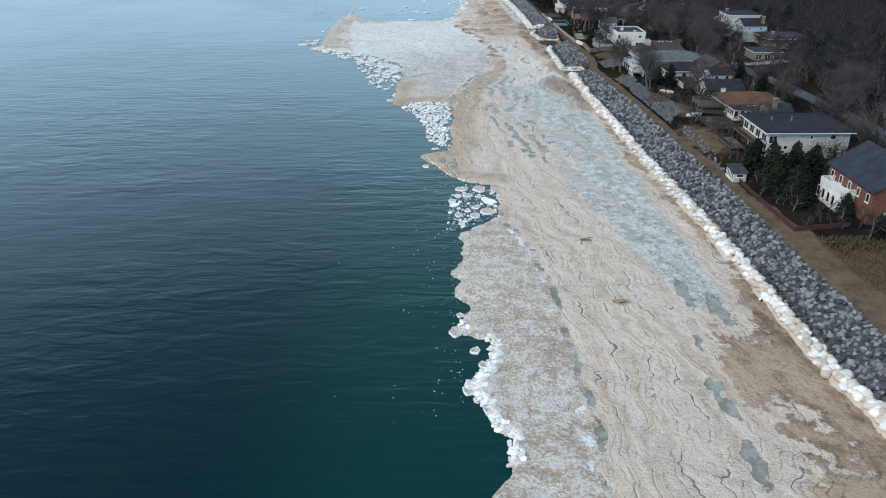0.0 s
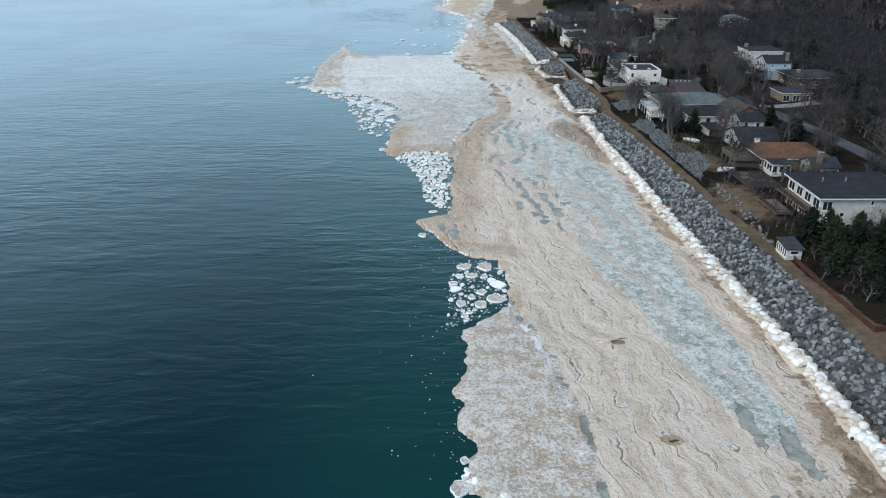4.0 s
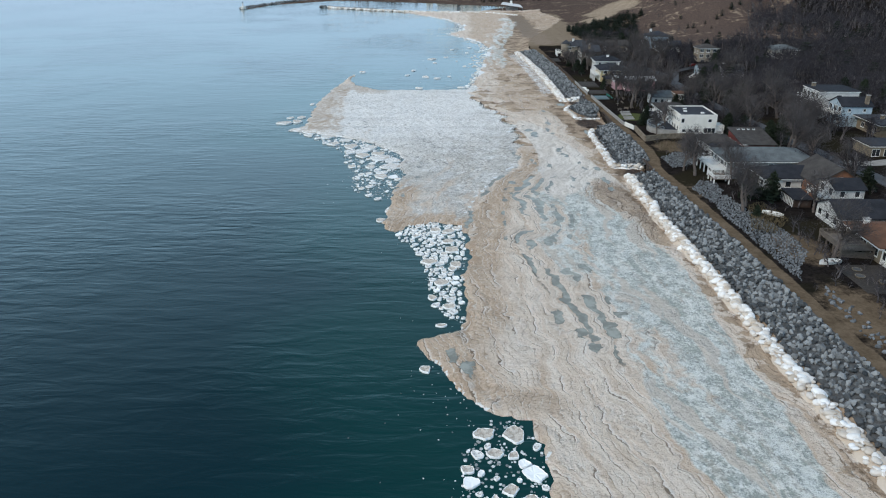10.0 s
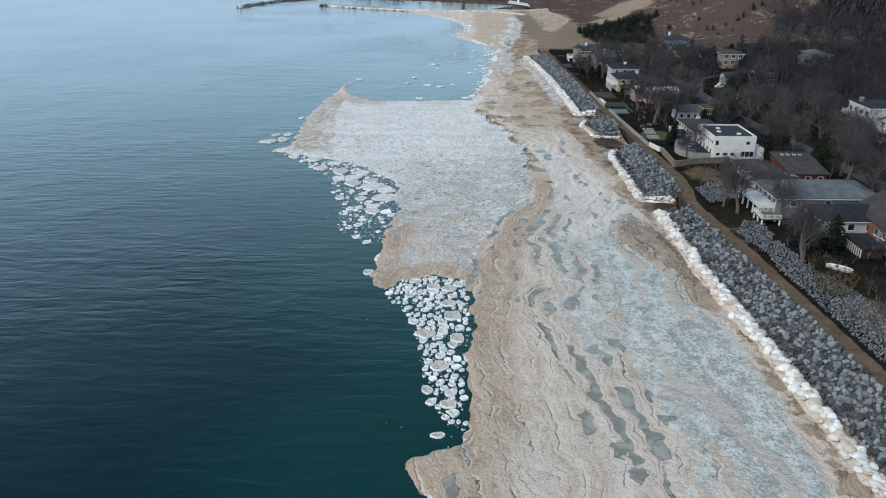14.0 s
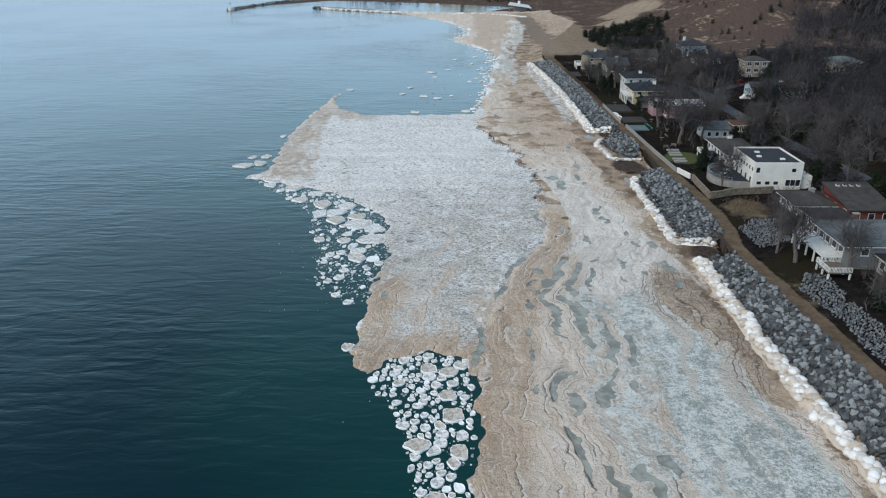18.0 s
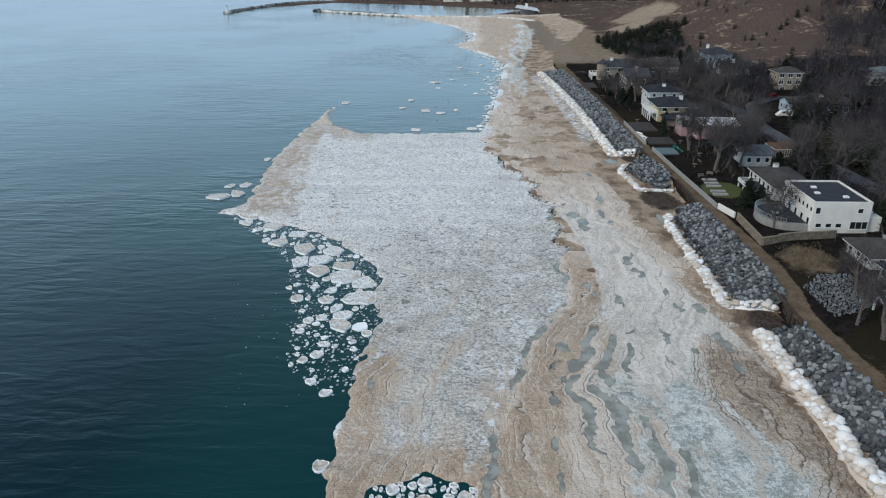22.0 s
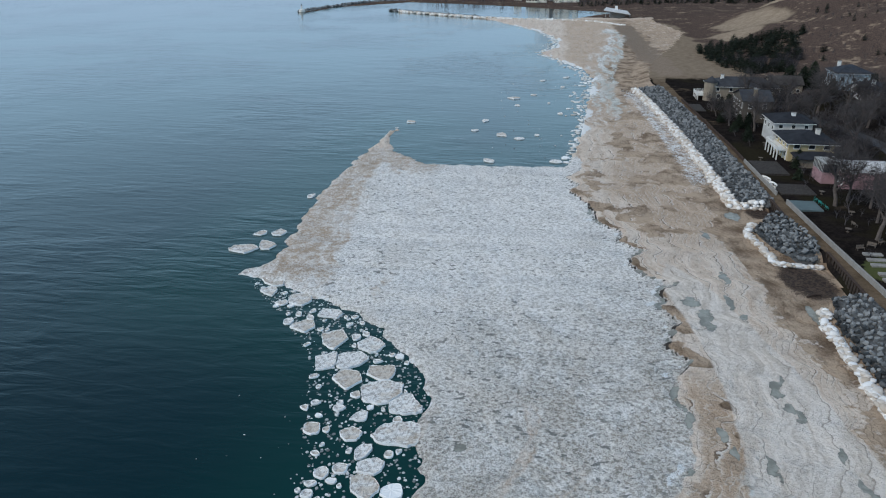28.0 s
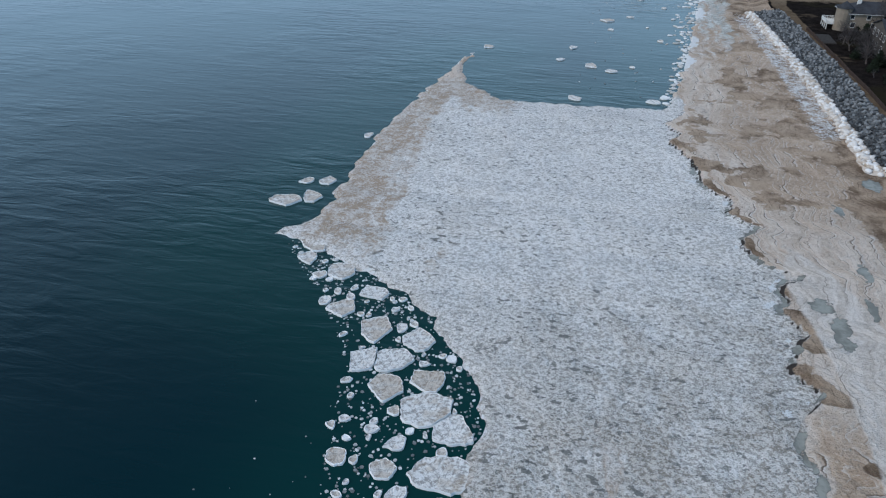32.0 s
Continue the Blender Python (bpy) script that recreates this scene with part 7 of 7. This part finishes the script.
TREES = []
for k in range(5):
    limbs, twigs = branch_tree(200 + k, 11 + k * 0.7, 0.78, 4, (10, 7, 5, 3), thin=1.5)
    twigs = joined(twigs, fine_twigs(800, 210 + k, 7.6 + 0.5 * k, 4.6, 4.2, 0.028))
    ob = thing("bare_tree", (0, 0, -60), "leafless grey-brown tree with fine twigs", "tree", "bare trees among the houses")
    part("trunk", raw("trunk", limbs[0], limbs[1], M["bark"]), None, ob)
    part("crown", raw("crown", twigs[0], twigs[1], M["twig"]), None, ob, "crown of bare twigs")
    TREES.append(ob)


def clump_conifer(seed, tall, width, levels, per, steps=3, round_top=0.8):
    rng = np.random.RandomState(seed)
    v, f = [], []
    for i in range(levels):
        t = i / (levels - 1)
        z = tall * (0.10 + 0.88 * t)
        r = width * (1 - t) ** round_top * rng.uniform(0.8, 1.12) + 0.12
        for j in range(per):
            a = 6.283 * (j + rng.rand() * 0.8) / per + i
            length = r * rng.uniform(0.6, 1.12)
            for s in range(steps):
                q = (s + 0.6) / steps * length
                cx, cy, cz = math.cos(a) * q, math.sin(a) * q, z - 0.16 * q + rng.uniform(-.15, .15)
                w, h = length / steps * rng.uniform(0.6, 0.95), rng.uniform(0.16, 0.34) * (1 + 0.4 * width / 3)
                base = len(v)
                for _ in range(5):
                    d = rng.randn(3)
                    d /= np.linalg.norm(d)
                    v.append((cx + d[0] * w, cy + d[1] * w, cz + d[2] * h - 0.12))
                f += [(base, base + 1, base + 2), (base, base + 2, base + 3), (base, base + 3, base + 1), (base + 1, base + 3, base + 4), (base + 2, base + 4, base + 3), (base + 1, base + 4, base + 2)]
    return np.array(v), f


PINES = []
for k in range(4):
    v, f = clump_conifer(300 + k, 6.4 + 0.8 * k, 2.8 + 0.25 * k, 20, 10, 3, 0.55)
    ob = thing("conifer", (0, 0, -60), "dark green conifer with drooping branches", "tree", "conifers among the houses")
    part("trunk", tube((0, 0, -0.5), (0, 0, 5.8 + 0.7 * k), 0.22, 0.04, 7), M["bark"], ob)
    part("crown", raw("crown", v.tolist(), f, M["needle"]), None, ob, "dense dark needle crown")
    PINES.append(ob)


def plant(kinds, spots, seed, s0=0.85, s1=1.2):
    rng = np.random.RandomState(seed)
    for s in spots:
        src = kinds[rng.randint(len(kinds))]
        k = rng.uniform(s0, s1) * (s[2] if len(s) > 2 else 1)
        c = copy_thing(src, Matrix.LocRotScale((s[0], s[1], gz(s[0], s[1]) - 0.15), Euler((0, 0, rng.uniform(0, 6.28))), None))
        c.scale = (k, k, k * rng.uniform(0.9, 1.1))


plant(TREES, [(60.6, 258.5, .9), (62.2, 254, .8), (64.6, 226.5, 1.0), (71.4, 199, 1.05), (66.5, 230, .8), (72, 262, .7), (65, 341.5, 1.1), (73, 346, 1.0), (69, 352, .8), (68, 366, .9), (84, 366, .9), (106.6, 193.8, 1.2), (111.8, 196.5, 1.2),
              (98, 205, 1.1), (104, 222, 1.1), (97, 226, 1.0), (100, 250, 1.0), (95, 262, 1.1), (93, 270, 1.1), (98, 282, 1.2), (92, 296, 1.1), (104, 292, 1.2), (108, 305, 1.2), (88, 306, 1.0), (95, 318, 1.1), (110, 320, 1.2), (104, 335, 1.2), (112, 300, 1.1),
              (117, 310, .9), (90, 328, 1.1), (86, 338, 1.0), (100, 350, 1.1), (108, 352, 1.2), (116, 340, 1.2), (86, 390, 1.1), (80, 395, 1.0), (84, 410, 1.1), (80, 420, 1.1), (88, 425, 1.1), (78, 436, 1.0), (84, 445, 1.1), (74, 438, 1.0),
              (76, 470, 1.0), (70, 474, .9), (92, 462, 1.1), (98, 455, 1.1), (104, 450, 1.2), (99, 478, 1.0), (112, 396, 1.0), (120, 395, 1.1), (100, 440, 1.0), (79, 178, .9), (101, 180, 1.1), (99, 160, 1.1), (70, 250, .7), (80, 226, .8), (58, 440, .7), (57, 455, .7), (64, 362, .9), (71, 361, .8), (69, 345, .9), (75, 392, .9), (64, 433, .8), (70, 441, .9), (60, 448, .7), (75, 465, .9), (82, 467, .9), (57, 463, .6), (90, 350, .9), (86, 372, .8), (91, 385, .9), (77, 366, .8), (64, 300, .6), (68, 306, .7), (66, 270, .7)], 51)
plant(PINES, [(69, 152, 1.0), (72, 149, 1.05), (70.5, 144.5, .95), (74, 145, 1.05), (68.5, 139.5, .9), (72.5, 139, 1.0), (76.5, 149, 1.0), (78, 144, .9), (72, 134, .75), (70, 130, .6), (76.5, 126.3, .55), (79.5, 119.5, .6), (74.4, 155.5, .7),
              (78, 157, .4), (81, 157.5, .35), (84, 158, .4), (87, 158, .3), (90, 158, .35), (93, 158, .35), (96.5, 170, .8), (97, 200, .8), (99, 212, .9), (97, 218, .8), (69, 236, .7), (71.5, 240, .75), (66, 222.5, .4), (99, 241, .9), (103, 232, .9),
              (98, 289, 1.0), (94, 286, 1.0), (96, 292, 1.1), (92, 303, .9), (86, 300, 1.0), (105.8, 388, 1.3), (109, 384, 1.2), (94.7, 353, 1.0), (84.9, 341, .9), (82, 344, .8), (88, 346, .9), (62.5, 313, .6), (64.5, 316.5, .55), (66.5, 313.5, .55),
              (67.5, 317.5, .5), (60, 292.6, .3), (59, 420, .6), (57.5, 432, .6), (60, 437, .7), (63, 437, .8), (56.5, 446, .6), (61, 468, .8), (64, 470, .8), (86, 476, .8), (101, 497, 1.0), (99, 503, 1.1), (104, 508, 1.1), (96, 510, 1.0), (126, 432, 1.0),
              (122, 425, 1.1), (143, 344, 1.2), (147, 338, 1.3), (152, 330, 1.2), (66, 396, .5), (62, 382, .5), (64.5, 392.5, .4), (138, 415, 1.1), (102, 345, .9), (105, 341, 1.0), (103, 336, .9), (92, 340, 1.0), (90, 334, .9), (114, 402, 1.3), (74, 235, .7), (60, 425, .5), (61, 455, .7), (118, 486, 1.0), (104, 486, 1.1), (124, 470, 1.0), (130, 462, 1.1)], 52)
for src in TREES + PINES:
    for o in (src, *src.children_recursive):
        bpy.data.objects.remove(o)


# ---------------------------------------------------------------- woods
def low_tree(seed, kids=(7, 5, 2), fine=230):
    limbs, twigs = branch_tree(seed, 11, 0.85, 3, kids, 3, thin=1.9)
    twigs = joined(twigs, fine_twigs(fine, seed, 7.0, 4.4, 3.9, 0.06))
    v = np.array(limbs[0] + twigs[0])
    o = len(limbs[0])
    return v, limbs[1] + [tuple(i + o for i in q) for q in twigs[1]], len(limbs[1])


WOOD_RAW = [low_tree(400 + k) for k in range(5)]
FAR_RAW = [low_tree(420 + k, (5, 3, 1), 110) for k in range(4)]
HAZE_RAW = [low_tree(440 + k, (4, 2, 1), 45) for k in range(4)]
PINE_RAW = [clump_conifer(500 + k, 8, 3.3, 8, 7, 2, 0.42) for k in range(4)]
BUILT = [(o.location.x, o.location.y) for o in scene.objects if o.parent is None and o.name.startswith(("house", "garage"))]
ROAD = [(112, 120), (111, 200), (108, 243), (105, 262), (101, 300), (97, 340), (95.5, 367), (95.5, 395), (96.5, 415), (93, 435), (86, 460)]
road_x = curve(ROAD)


def wood_spots(poly, count, seed, s0, s1, clear=True):
    rng = np.random.RandomState(seed)
    p = np.array(poly)
    x, y = rng.uniform(p[:, 0].min(), p[:, 0].max(), count * 3), rng.uniform(p[:, 1].min(), p[:, 1].max(), count * 3)
    ok = inside_distance(x, y, poly) > 0
    if clear:
        ok &= (np.abs(x - road_x(y)) > 7.5) | (y > 465)
        for a, b in BUILT:
            ok &= (np.abs(x - a) > 8.5) | (y - b > 8) | (y - b < -10)
    x, y = x[ok][:count], y[ok][:count]
    return [(a, b, c - 0.2, rng.uniform(s0, s1)) for a, b, c in zip(x, y, height(x, y))]


def wood(name, label, spots, raws, material, seed):
    me = joined_pieces(name, spots, raws, material, seed, False)
    me.materials.append(M["wood_limb"])
    tagged(new(name, me), label, "woods", kind="stuff")


wood("bare_woods", "brown leafless woods behind the houses", wood_spots([(124, 120), (150, 120), (200, 250), (235, 470), (140, 470), (102, 470), (106, 340), (124, 270)], 1250, 61, 0.6, 0.95), WOOD_RAW, M["twig_joined"], 62)
wood("bare_woods", "single leafless trees beside the road", wood_spots([(98, 120), (124, 120), (124, 300), (106, 340), (98, 340)], 70, 93, 0.5, 0.95), WOOD_RAW, M["twig_joined"], 94)
wood("bare_woods", "thin leafless trees between the houses", wood_spots([(74, 110), (98, 110), (98, 480), (66, 480), (70, 400), (84, 390), (84, 300)], 250, 63, 0.4, 0.75), WOOD_RAW, M["twig_joined"], 64)
wood("bare_woods", "dark leafless woods on the dune slopes", wood_spots([(140, 470), (240, 440), (420, 560), (480, 760), (330, 780), (240, 640), (175, 530)], 1300, 65, 0.6, 0.9, False), FAR_RAW, M["twig_joined"], 66)
wood("bare_shrubs", "low bare shrubs on the dunes and in yards", wood_spots([(62, 110), (84, 110), (76, 300), (70, 480), (100, 520), (150, 560), (250, 760), (120, 640), (52, 480), (58, 400)], 380, 67, 0.14, 0.34), FAR_RAW, M["twig_joined"], 68)
wood("bare_shrubs", "brown leafless brush between the houses", wood_spots([(66, 120), (100, 120), (100, 480), (62, 480), (66, 330), (70, 300), (68, 200)], 420, 75, 0.2, 0.42), FAR_RAW, M["twig_joined"], 76)
wood("bare_woods", "dark wooded ridge beyond the dunes", wood_spots([(200, 520), (330, 520), (620, 860), (560, 960), (300, 900), (250, 700)], 900, 77, 0.8, 1.2, False), HAZE_RAW, M["twig_joined"], 78)
wood("bare_woods", "dense dark woods climbing behind the dunes", wood_spots([(160, 440), (250, 440), (330, 690), (225, 690), (200, 595), (172, 520)], 800, 79, 0.65, 1.0, False), FAR_RAW, M["twig_joined"], 80)
wood("pine_wood", "dense dark pine plantation at the foot of a dune", wood_spots([(80, 632), (79, 604), (82, 566), (90, 545), (108, 548), (119, 574), (134, 622), (104, 640)], 300, 69, 0.38, 0.8, False), PINE_RAW, M["needle_joined"], 70)
wood("bare_woods", "pale bare trees along the edge of a pine plantation", wood_spots([(82, 580), (92, 546), (110, 546), (122, 580), (110, 570), (94, 566)], 34, 91, 0.4, 0.7, False), WOOD_RAW, M["twig_joined"], 92)
wood("pine_wood", "scattered dark pines among bare trees", wood_spots([(100, 130), (320, 130), (300, 520), (150, 520), (140, 440), (100, 440)], 150, 71, 0.7, 1.3), PINE_RAW, M["needle_joined"], 72)
wood("pine_wood", "small dark junipers on the dunes", wood_spots([(120, 540), (190, 520), (280, 700), (230, 840), (150, 680)], 80, 73, 0.25, 0.6, False), PINE_RAW, M["needle_joined"], 74)


def tufts(spots, seed):
    rng = np.random.RandomState(seed)
    raws = []
    for k in range(4):
        v, f = [], []
        for j in range(9):
            a, t = rng.uniform(0, 6.28), rng.uniform(0.2, 0.7)
            b = len(v)
            c, s = math.cos(a), math.sin(a)
            v += [(c * .05 - s * .05, s * .05 + c * .05, 0), (c * .05 + s * .05, s * .05 - c * .05, 0), (-c * .04, -s * .04, 0), (c * t, s * t, 1.0 - t * 0.5)]
            f += [(b, b + 1, b + 3), (b + 1, b + 2, b + 3), (b + 2, b, b + 3)]
        raws.append((np.array(v), f))
    return raws


tagged(new("dune_grass", joined_pieces("dune_grass", [(x, y, z + 0.2, r) for x, y, z, r in scatter([(67, 96), (82, 92), (84, 108), (74, 116), (66, 116)], 0.55, 0.5, 0.9, 81) + scatter([(62, 214), (66, 212), (72, 220), (71, 232), (67, 230)], 0.6, 0.4, 0.8, 82)
                                                                  + scatter([(60, 278), (68, 280), (69, 291), (60, 289)], 0.8, 0.35, 0.7, 83)], tufts(None, 84), M["grass"], 85, False)), "dry straw-coloured dune grass behind the lane", "grass", kind="stuff")


# ---------------------------------------------------------------- harbour and works in the distance
def far_line(pts, half, seed, step=2.6, r0=1.0, r1=2.0):
    rng = np.random.RandomState(seed)
    out = []
    for (ax, ay), (bx, by) in zip(pts, pts[1:]):
        L = math.hypot(bx - ax, by - ay)
        n_ = int(L / step)
        for i in range(n_):
            for k in range(4):
                t = (i + rng.rand()) / n_
                u = rng.uniform(-half, half)
                out.append((ax + (bx - ax) * t + u * (by - ay) / L, ay + (by - ay) * t - u * (bx - ax) / L, 0.9 * (1 - abs(u) / half) + 0.1, rng.uniform(r0, r1)))
    return out


tagged(new("breakwater", joined_pieces("breakwater", far_line([(-228, 868), (-224, 905), (-208, 965), (-192, 1006), (-165, 1034)], 4.5, 91), ROCK_RAW, M["boulder_joined"], 92)), "dark rubble breakwater with a small light at its tip", "breakwater", kind="stuff")
tagged(new("breakwater", joined_pieces("breakwater", far_line([(-151, 900), (-107, 868), (-60, 842)], 4.0, 93), ROCK_RAW, M["boulder_joined"], 94)), "rubble breakwater edged with ice", "breakwater", kind="stuff")
tagged(new("shore_ice_blocks", joined_pieces("shore_ice_blocks", far_line([(-140, 888), (-107, 864), (-54, 833), (-9, 822), (20, 820), (40, 806), (56, 782)], 2.6, 95, 1.8, 0.7, 1.5), LUMP_RAW, M["lump_bank"], 96, False, True)), "line of piled white ice along the harbour arm", "ice", kind="stuff")
lt = thing("harbour_light", (-227, 870, 1.6), "small white harbour light on a breakwater tip", "lighthouse")
part("base", tube((0, 0, -1.5), (0, 0, 0.8), 3.2, 2.8, 12), M["stucco"], lt, "white ice-covered base")
part("tower", tube((0, 0, 0.803), (0, 0, 4.4), 0.8, 0.6, 10), M["white_paint"], lt)
part("lantern", tube((0, 0, 4.403), (0, 0, 5.3), 0.7, 0.4, 10), M["roof_dark"], lt, "dark lantern cap")
pv = thing("pavilion", (55, 852, ground_z(55, 852)), "beach pavilion with a pale tilted roof", "pavilion")
part("building", box(-5, 7, -4, 6, -1, 3.4), M["concrete"], pv)
bm = bmesh.new()
vs = [bm.verts.new(c) for c in ((-11, -9, 6.4), (11, -10, 3.3), (10, 9, 4.6), (-8, 10, 7.4), (-11, -9, 6.0), (11, -10, 2.9), (10, 9, 4.2), (-8, 10, 7.0))]
for q in ((0, 1, 2, 3), (7, 6, 5, 4), (0, 4, 5, 1), (1, 5, 6, 2), (2, 6, 7, 3), (3, 7, 4, 0)):
    bm.faces.new([vs[i] for i in q])
part("roof", bm, M["roof_white"], pv, "pale tilted roof")
part("tower", box(-1, 1.2, 2, 4.5, 3.403, 8.8), M["white_paint"], pv)
for k in ((-9, -6), (-3, -7), (11, -6)):
    part("column", tube((k[0], k[1], -1), (k[0], k[1], 3.2), 0.3, 0.35, 8), M["concrete"], pv)


def works_block(ob, name, x0, x1, y0, y1, z0, z1, m):
    return part(name, box(x0, x1, y0, y1, z0, z1), M[m], ob)


M["works_cream"] = plain("cream_cladding", (0.78, 0.75, 0.66), 0.8, 0.08, 0.08, 0.1)
M["works_grey"] = plain("grey_cladding", (0.22, 0.23, 0.245), 0.8, 0.2, 0.1, 0.1)
# distance haze is put into this cladding's blue-grey colour
M["works_hazed"] = plain("haze_blue_cladding", (0.13, 0.165, 0.22), 0.8, 0.15, 0.05, 0.1)
wk = thing("works_building", (-12, 1010, 2), "cream stepped works building with a tall stack", "factory")
for x0, x1, y0, y1, z1 in ((-14, -2, 0, 12, 7), (-2, 8, 2, 14, 10), (-12, 12, 40, 60, 17), (15, 22, 4, 16, 16), (22, 32, 6, 20, 20), (28, 40, 8, 24, 14), (36, 42, 10, 22, 17), (-28, -20, 30, 40, 9)):
    works_block(wk, "block", x0, x1, y0, y1, -2, z1, "works_cream")
for k in range(3):
    part("silo", tube((12 + k * 1.9, 22, -2), (12 + k * 1.9, 22, 24 - 2 * k), 1.0, 1.0, 12), M["works_grey"], wk)
for k in range(4):
    part("dark_opening", box(-13.5 + k * 3, -11.5 + k * 3, -0.12, -0.004, 0.5, 3.5), M["roof_dark"], wk)
part("chimney", tube((19, 20, -2), (19, 20, 27), 1.0, 0.8, 12), M["works_grey"], wk)
ml = thing("rolling_mill", (59, 1100, 2), "very long cream mill hall with a raised roof bay", "factory", rz=4)
for x0, x1, z1, d in ((0, 60, 17.6, 70), (60, 127, 18.0, 66), (130, 420, 17.2, 80)):
    works_block(ml, "hall", x0, x1, 0.0 if x0 != 60 else 2.0, d, -2, z1, "works_cream")
    works_block(ml, "roof_slab", x0 - 1, x1 + 1, -1, d + 1, z1 + 0.003, z1 + 0.8, "works_grey")
works_block(ml, "raised_hall", 135, 240, 105, 150, -2, 29, "works_cream")
works_block(ml, "raised_roof", 134, 241, 104, 151, 29.003, 30.2, "works_grey")
works_block(ml, "annexe", 95, 126, -6, 1.99, -2, 8, "works_cream")
for k in range(2):
    works_block(ml, "roof_house", 8 + k * 68, 26 + k * 68, 40, 50, 18.81, 22.5, "works_cream")
tk = thing("tank_farm", (-250, 1770, 1.5), "row of white storage tanks beside a silo tower", "tanks")
for k in range(5):
    part("tank", tube((k * 30 - 34, (k % 2) * 12, 0), (k * 30 - 34, (k % 2) * 12, 13), 12.0, 12.0, 20), M["white_paint"], tk)
for k in range(6):
    part("silo", tube((-50 + k * 6, 26, 0), (-50 + k * 6, 26, 21 + 4 * (k % 3)), 2.6, 2.6, 10), M["concrete"], tk)
part("lift_tower", box(-55, -50, 18, 24, 0, 34), M["works_grey"], tk)
part("tent_roof", roof_mesh("gable_x", 12, 12, 5, 10, 0.5), M["works_grey"], tk).location = (96, 30, 0)
fw = thing("steel_works", (0, 3300, 1), "distant grey steel works with stacks", "factory")
for k, (x0, x1, z1) in enumerate(((-250, -130, 20), (-225, -165, 30), (-60, 140, 10), (95, 140, 26), (120, 150, 34), (200, 520, 14), (560, 900, 14), (950, 1400, 16), (1500, 2100, 15))):
    works_block(fw, "works_block", x0, x1, -4 * k, 120 + k, -5, z1, "works_hazed")
for x, z in ((-250, 34), (-205, 42), (-110, 40), (60, 30), (112, 44), (180, 32), (205, 33), (230, 33), (255, 33), (280, 32), (820, 28), (1050, 36), (1090, 34), (1700, 36)):
    part("chimney", tube((x, 40, -5), (x, 40, z), 3, 2.2, 8), M["works_hazed"], fw)
for k, (x, y, w, d, h) in enumerate([(-70, 1700, 90, 40, 9), (-10, 1840, 100, 40, 10), (115, 2110, 40, 30, 11), (165, 1970, 80, 40, 10), (250, 2080, 70, 40, 11), (20, 1500, 60, 30, 6), (110, 1420, 90, 30, 6), (230, 1480, 110, 30, 7), (420, 2320, 120, 50, 12), (380, 1600, 180, 40, 8), (700, 1900, 220, 60, 12), (160, 2700, 200, 60, 11), (900, 2500, 300, 70, 13), (-120, 1560, 60, 25, 6)]):
    ob = thing("warehouse", (x, y, 1.5), "long low pale industrial shed", "warehouse", "industrial sheds in the distance")
    part("wall", box(-w / 2, w / 2, -d / 2, d / 2, -2, h), M["works_cream" if k % 3 else "works_grey"], ob)
    part("roof", roof_mesh("gable_x", w / 2, d / 2, h + 0.3, 3.0, 0.6), M["works_grey"], ob)
big_wood = [(v * np.array([1, 1, 0.9]), f, k) for v, f, k in HAZE_RAW]
wood("far_woods", "dark belt of trees before the mill", wood_spots([(-95, 985), (-30, 975), (30, 965), (110, 985), (300, 1060), (420, 1090), (420, 1110), (250, 1090), (60, 1020), (20, 1000), (-30, 1000), (-100, 1080)], 320, 101, 0.5, 0.8, False), big_wood, M["twig_joined"], 102)
wood("far_woods", "dark pines in a belt before the mill", wood_spots([(20, 960), (110, 980), (420, 1085), (420, 1105), (60, 1015)], 260, 103, 0.5, 0.85, False), PINE_RAW, M["needle_joined"], 104)
wood("far_woods", "brown scrub on the flats beyond the mill", wood_spots([(-60, 1250), (500, 1250), (1400, 1600), (1800, 2600), (-120, 2600)], 700, 109, 0.35, 0.8, False), HAZE_RAW, M["twig_joined"], 110)
wood("far_woods", "wooded spit beyond the harbour", wood_spots([(-150, 1030), (-95, 1000), (-50, 1030), (-60, 1400), (-112, 1400), (-115, 1200)], 180, 105, 0.8, 1.3, False), big_wood, M["twig_joined"], 106)
wood("far_woods", "distant woods along the horizon", wood_spots([(-200, 2300), (1800, 1400), (3000, 2600), (1500, 4300), (-200, 4300)], 420, 107, 0.9, 1.8, False), HAZE_RAW, M["twig_joined"], 108)


def steam(x, y, z, size, seed, label):
    n = bpy.data.materials.get("steam")
    if n is None:
        t = Nodes("steam")
        t.put(t.p, "Alpha", 0.5)
        t.mat.surface_render_method = "BLENDED"
        n = t.done((0.85, 0.86, 0.88), 1.0, 0, 0.0)
    rng = np.random.RandomState(seed)
    spots = [(-k * size * 0.5 + rng.randn() * size * .35, rng.randn() * size * 0.3, k * size * 0.35 + rng.randn() * size * .25, size * (0.4 + 0.09 * k) * rng.uniform(0.7, 1.2)) for k in np.linspace(0, 5, 16)]
    ob = new("steam_plume", joined_pieces("steam_plume", spots, LUMP_RAW, n, seed, True, True))
    ob.location = (x, y, z)
    tagged(ob, label, "steam", kind="stuff")


steam(7, 1030, 27, 5.5, 111, "white steam drifting from a works stack")
steam(-190, 3330, 40, 16, 112, "pale steam rising from the distant works")
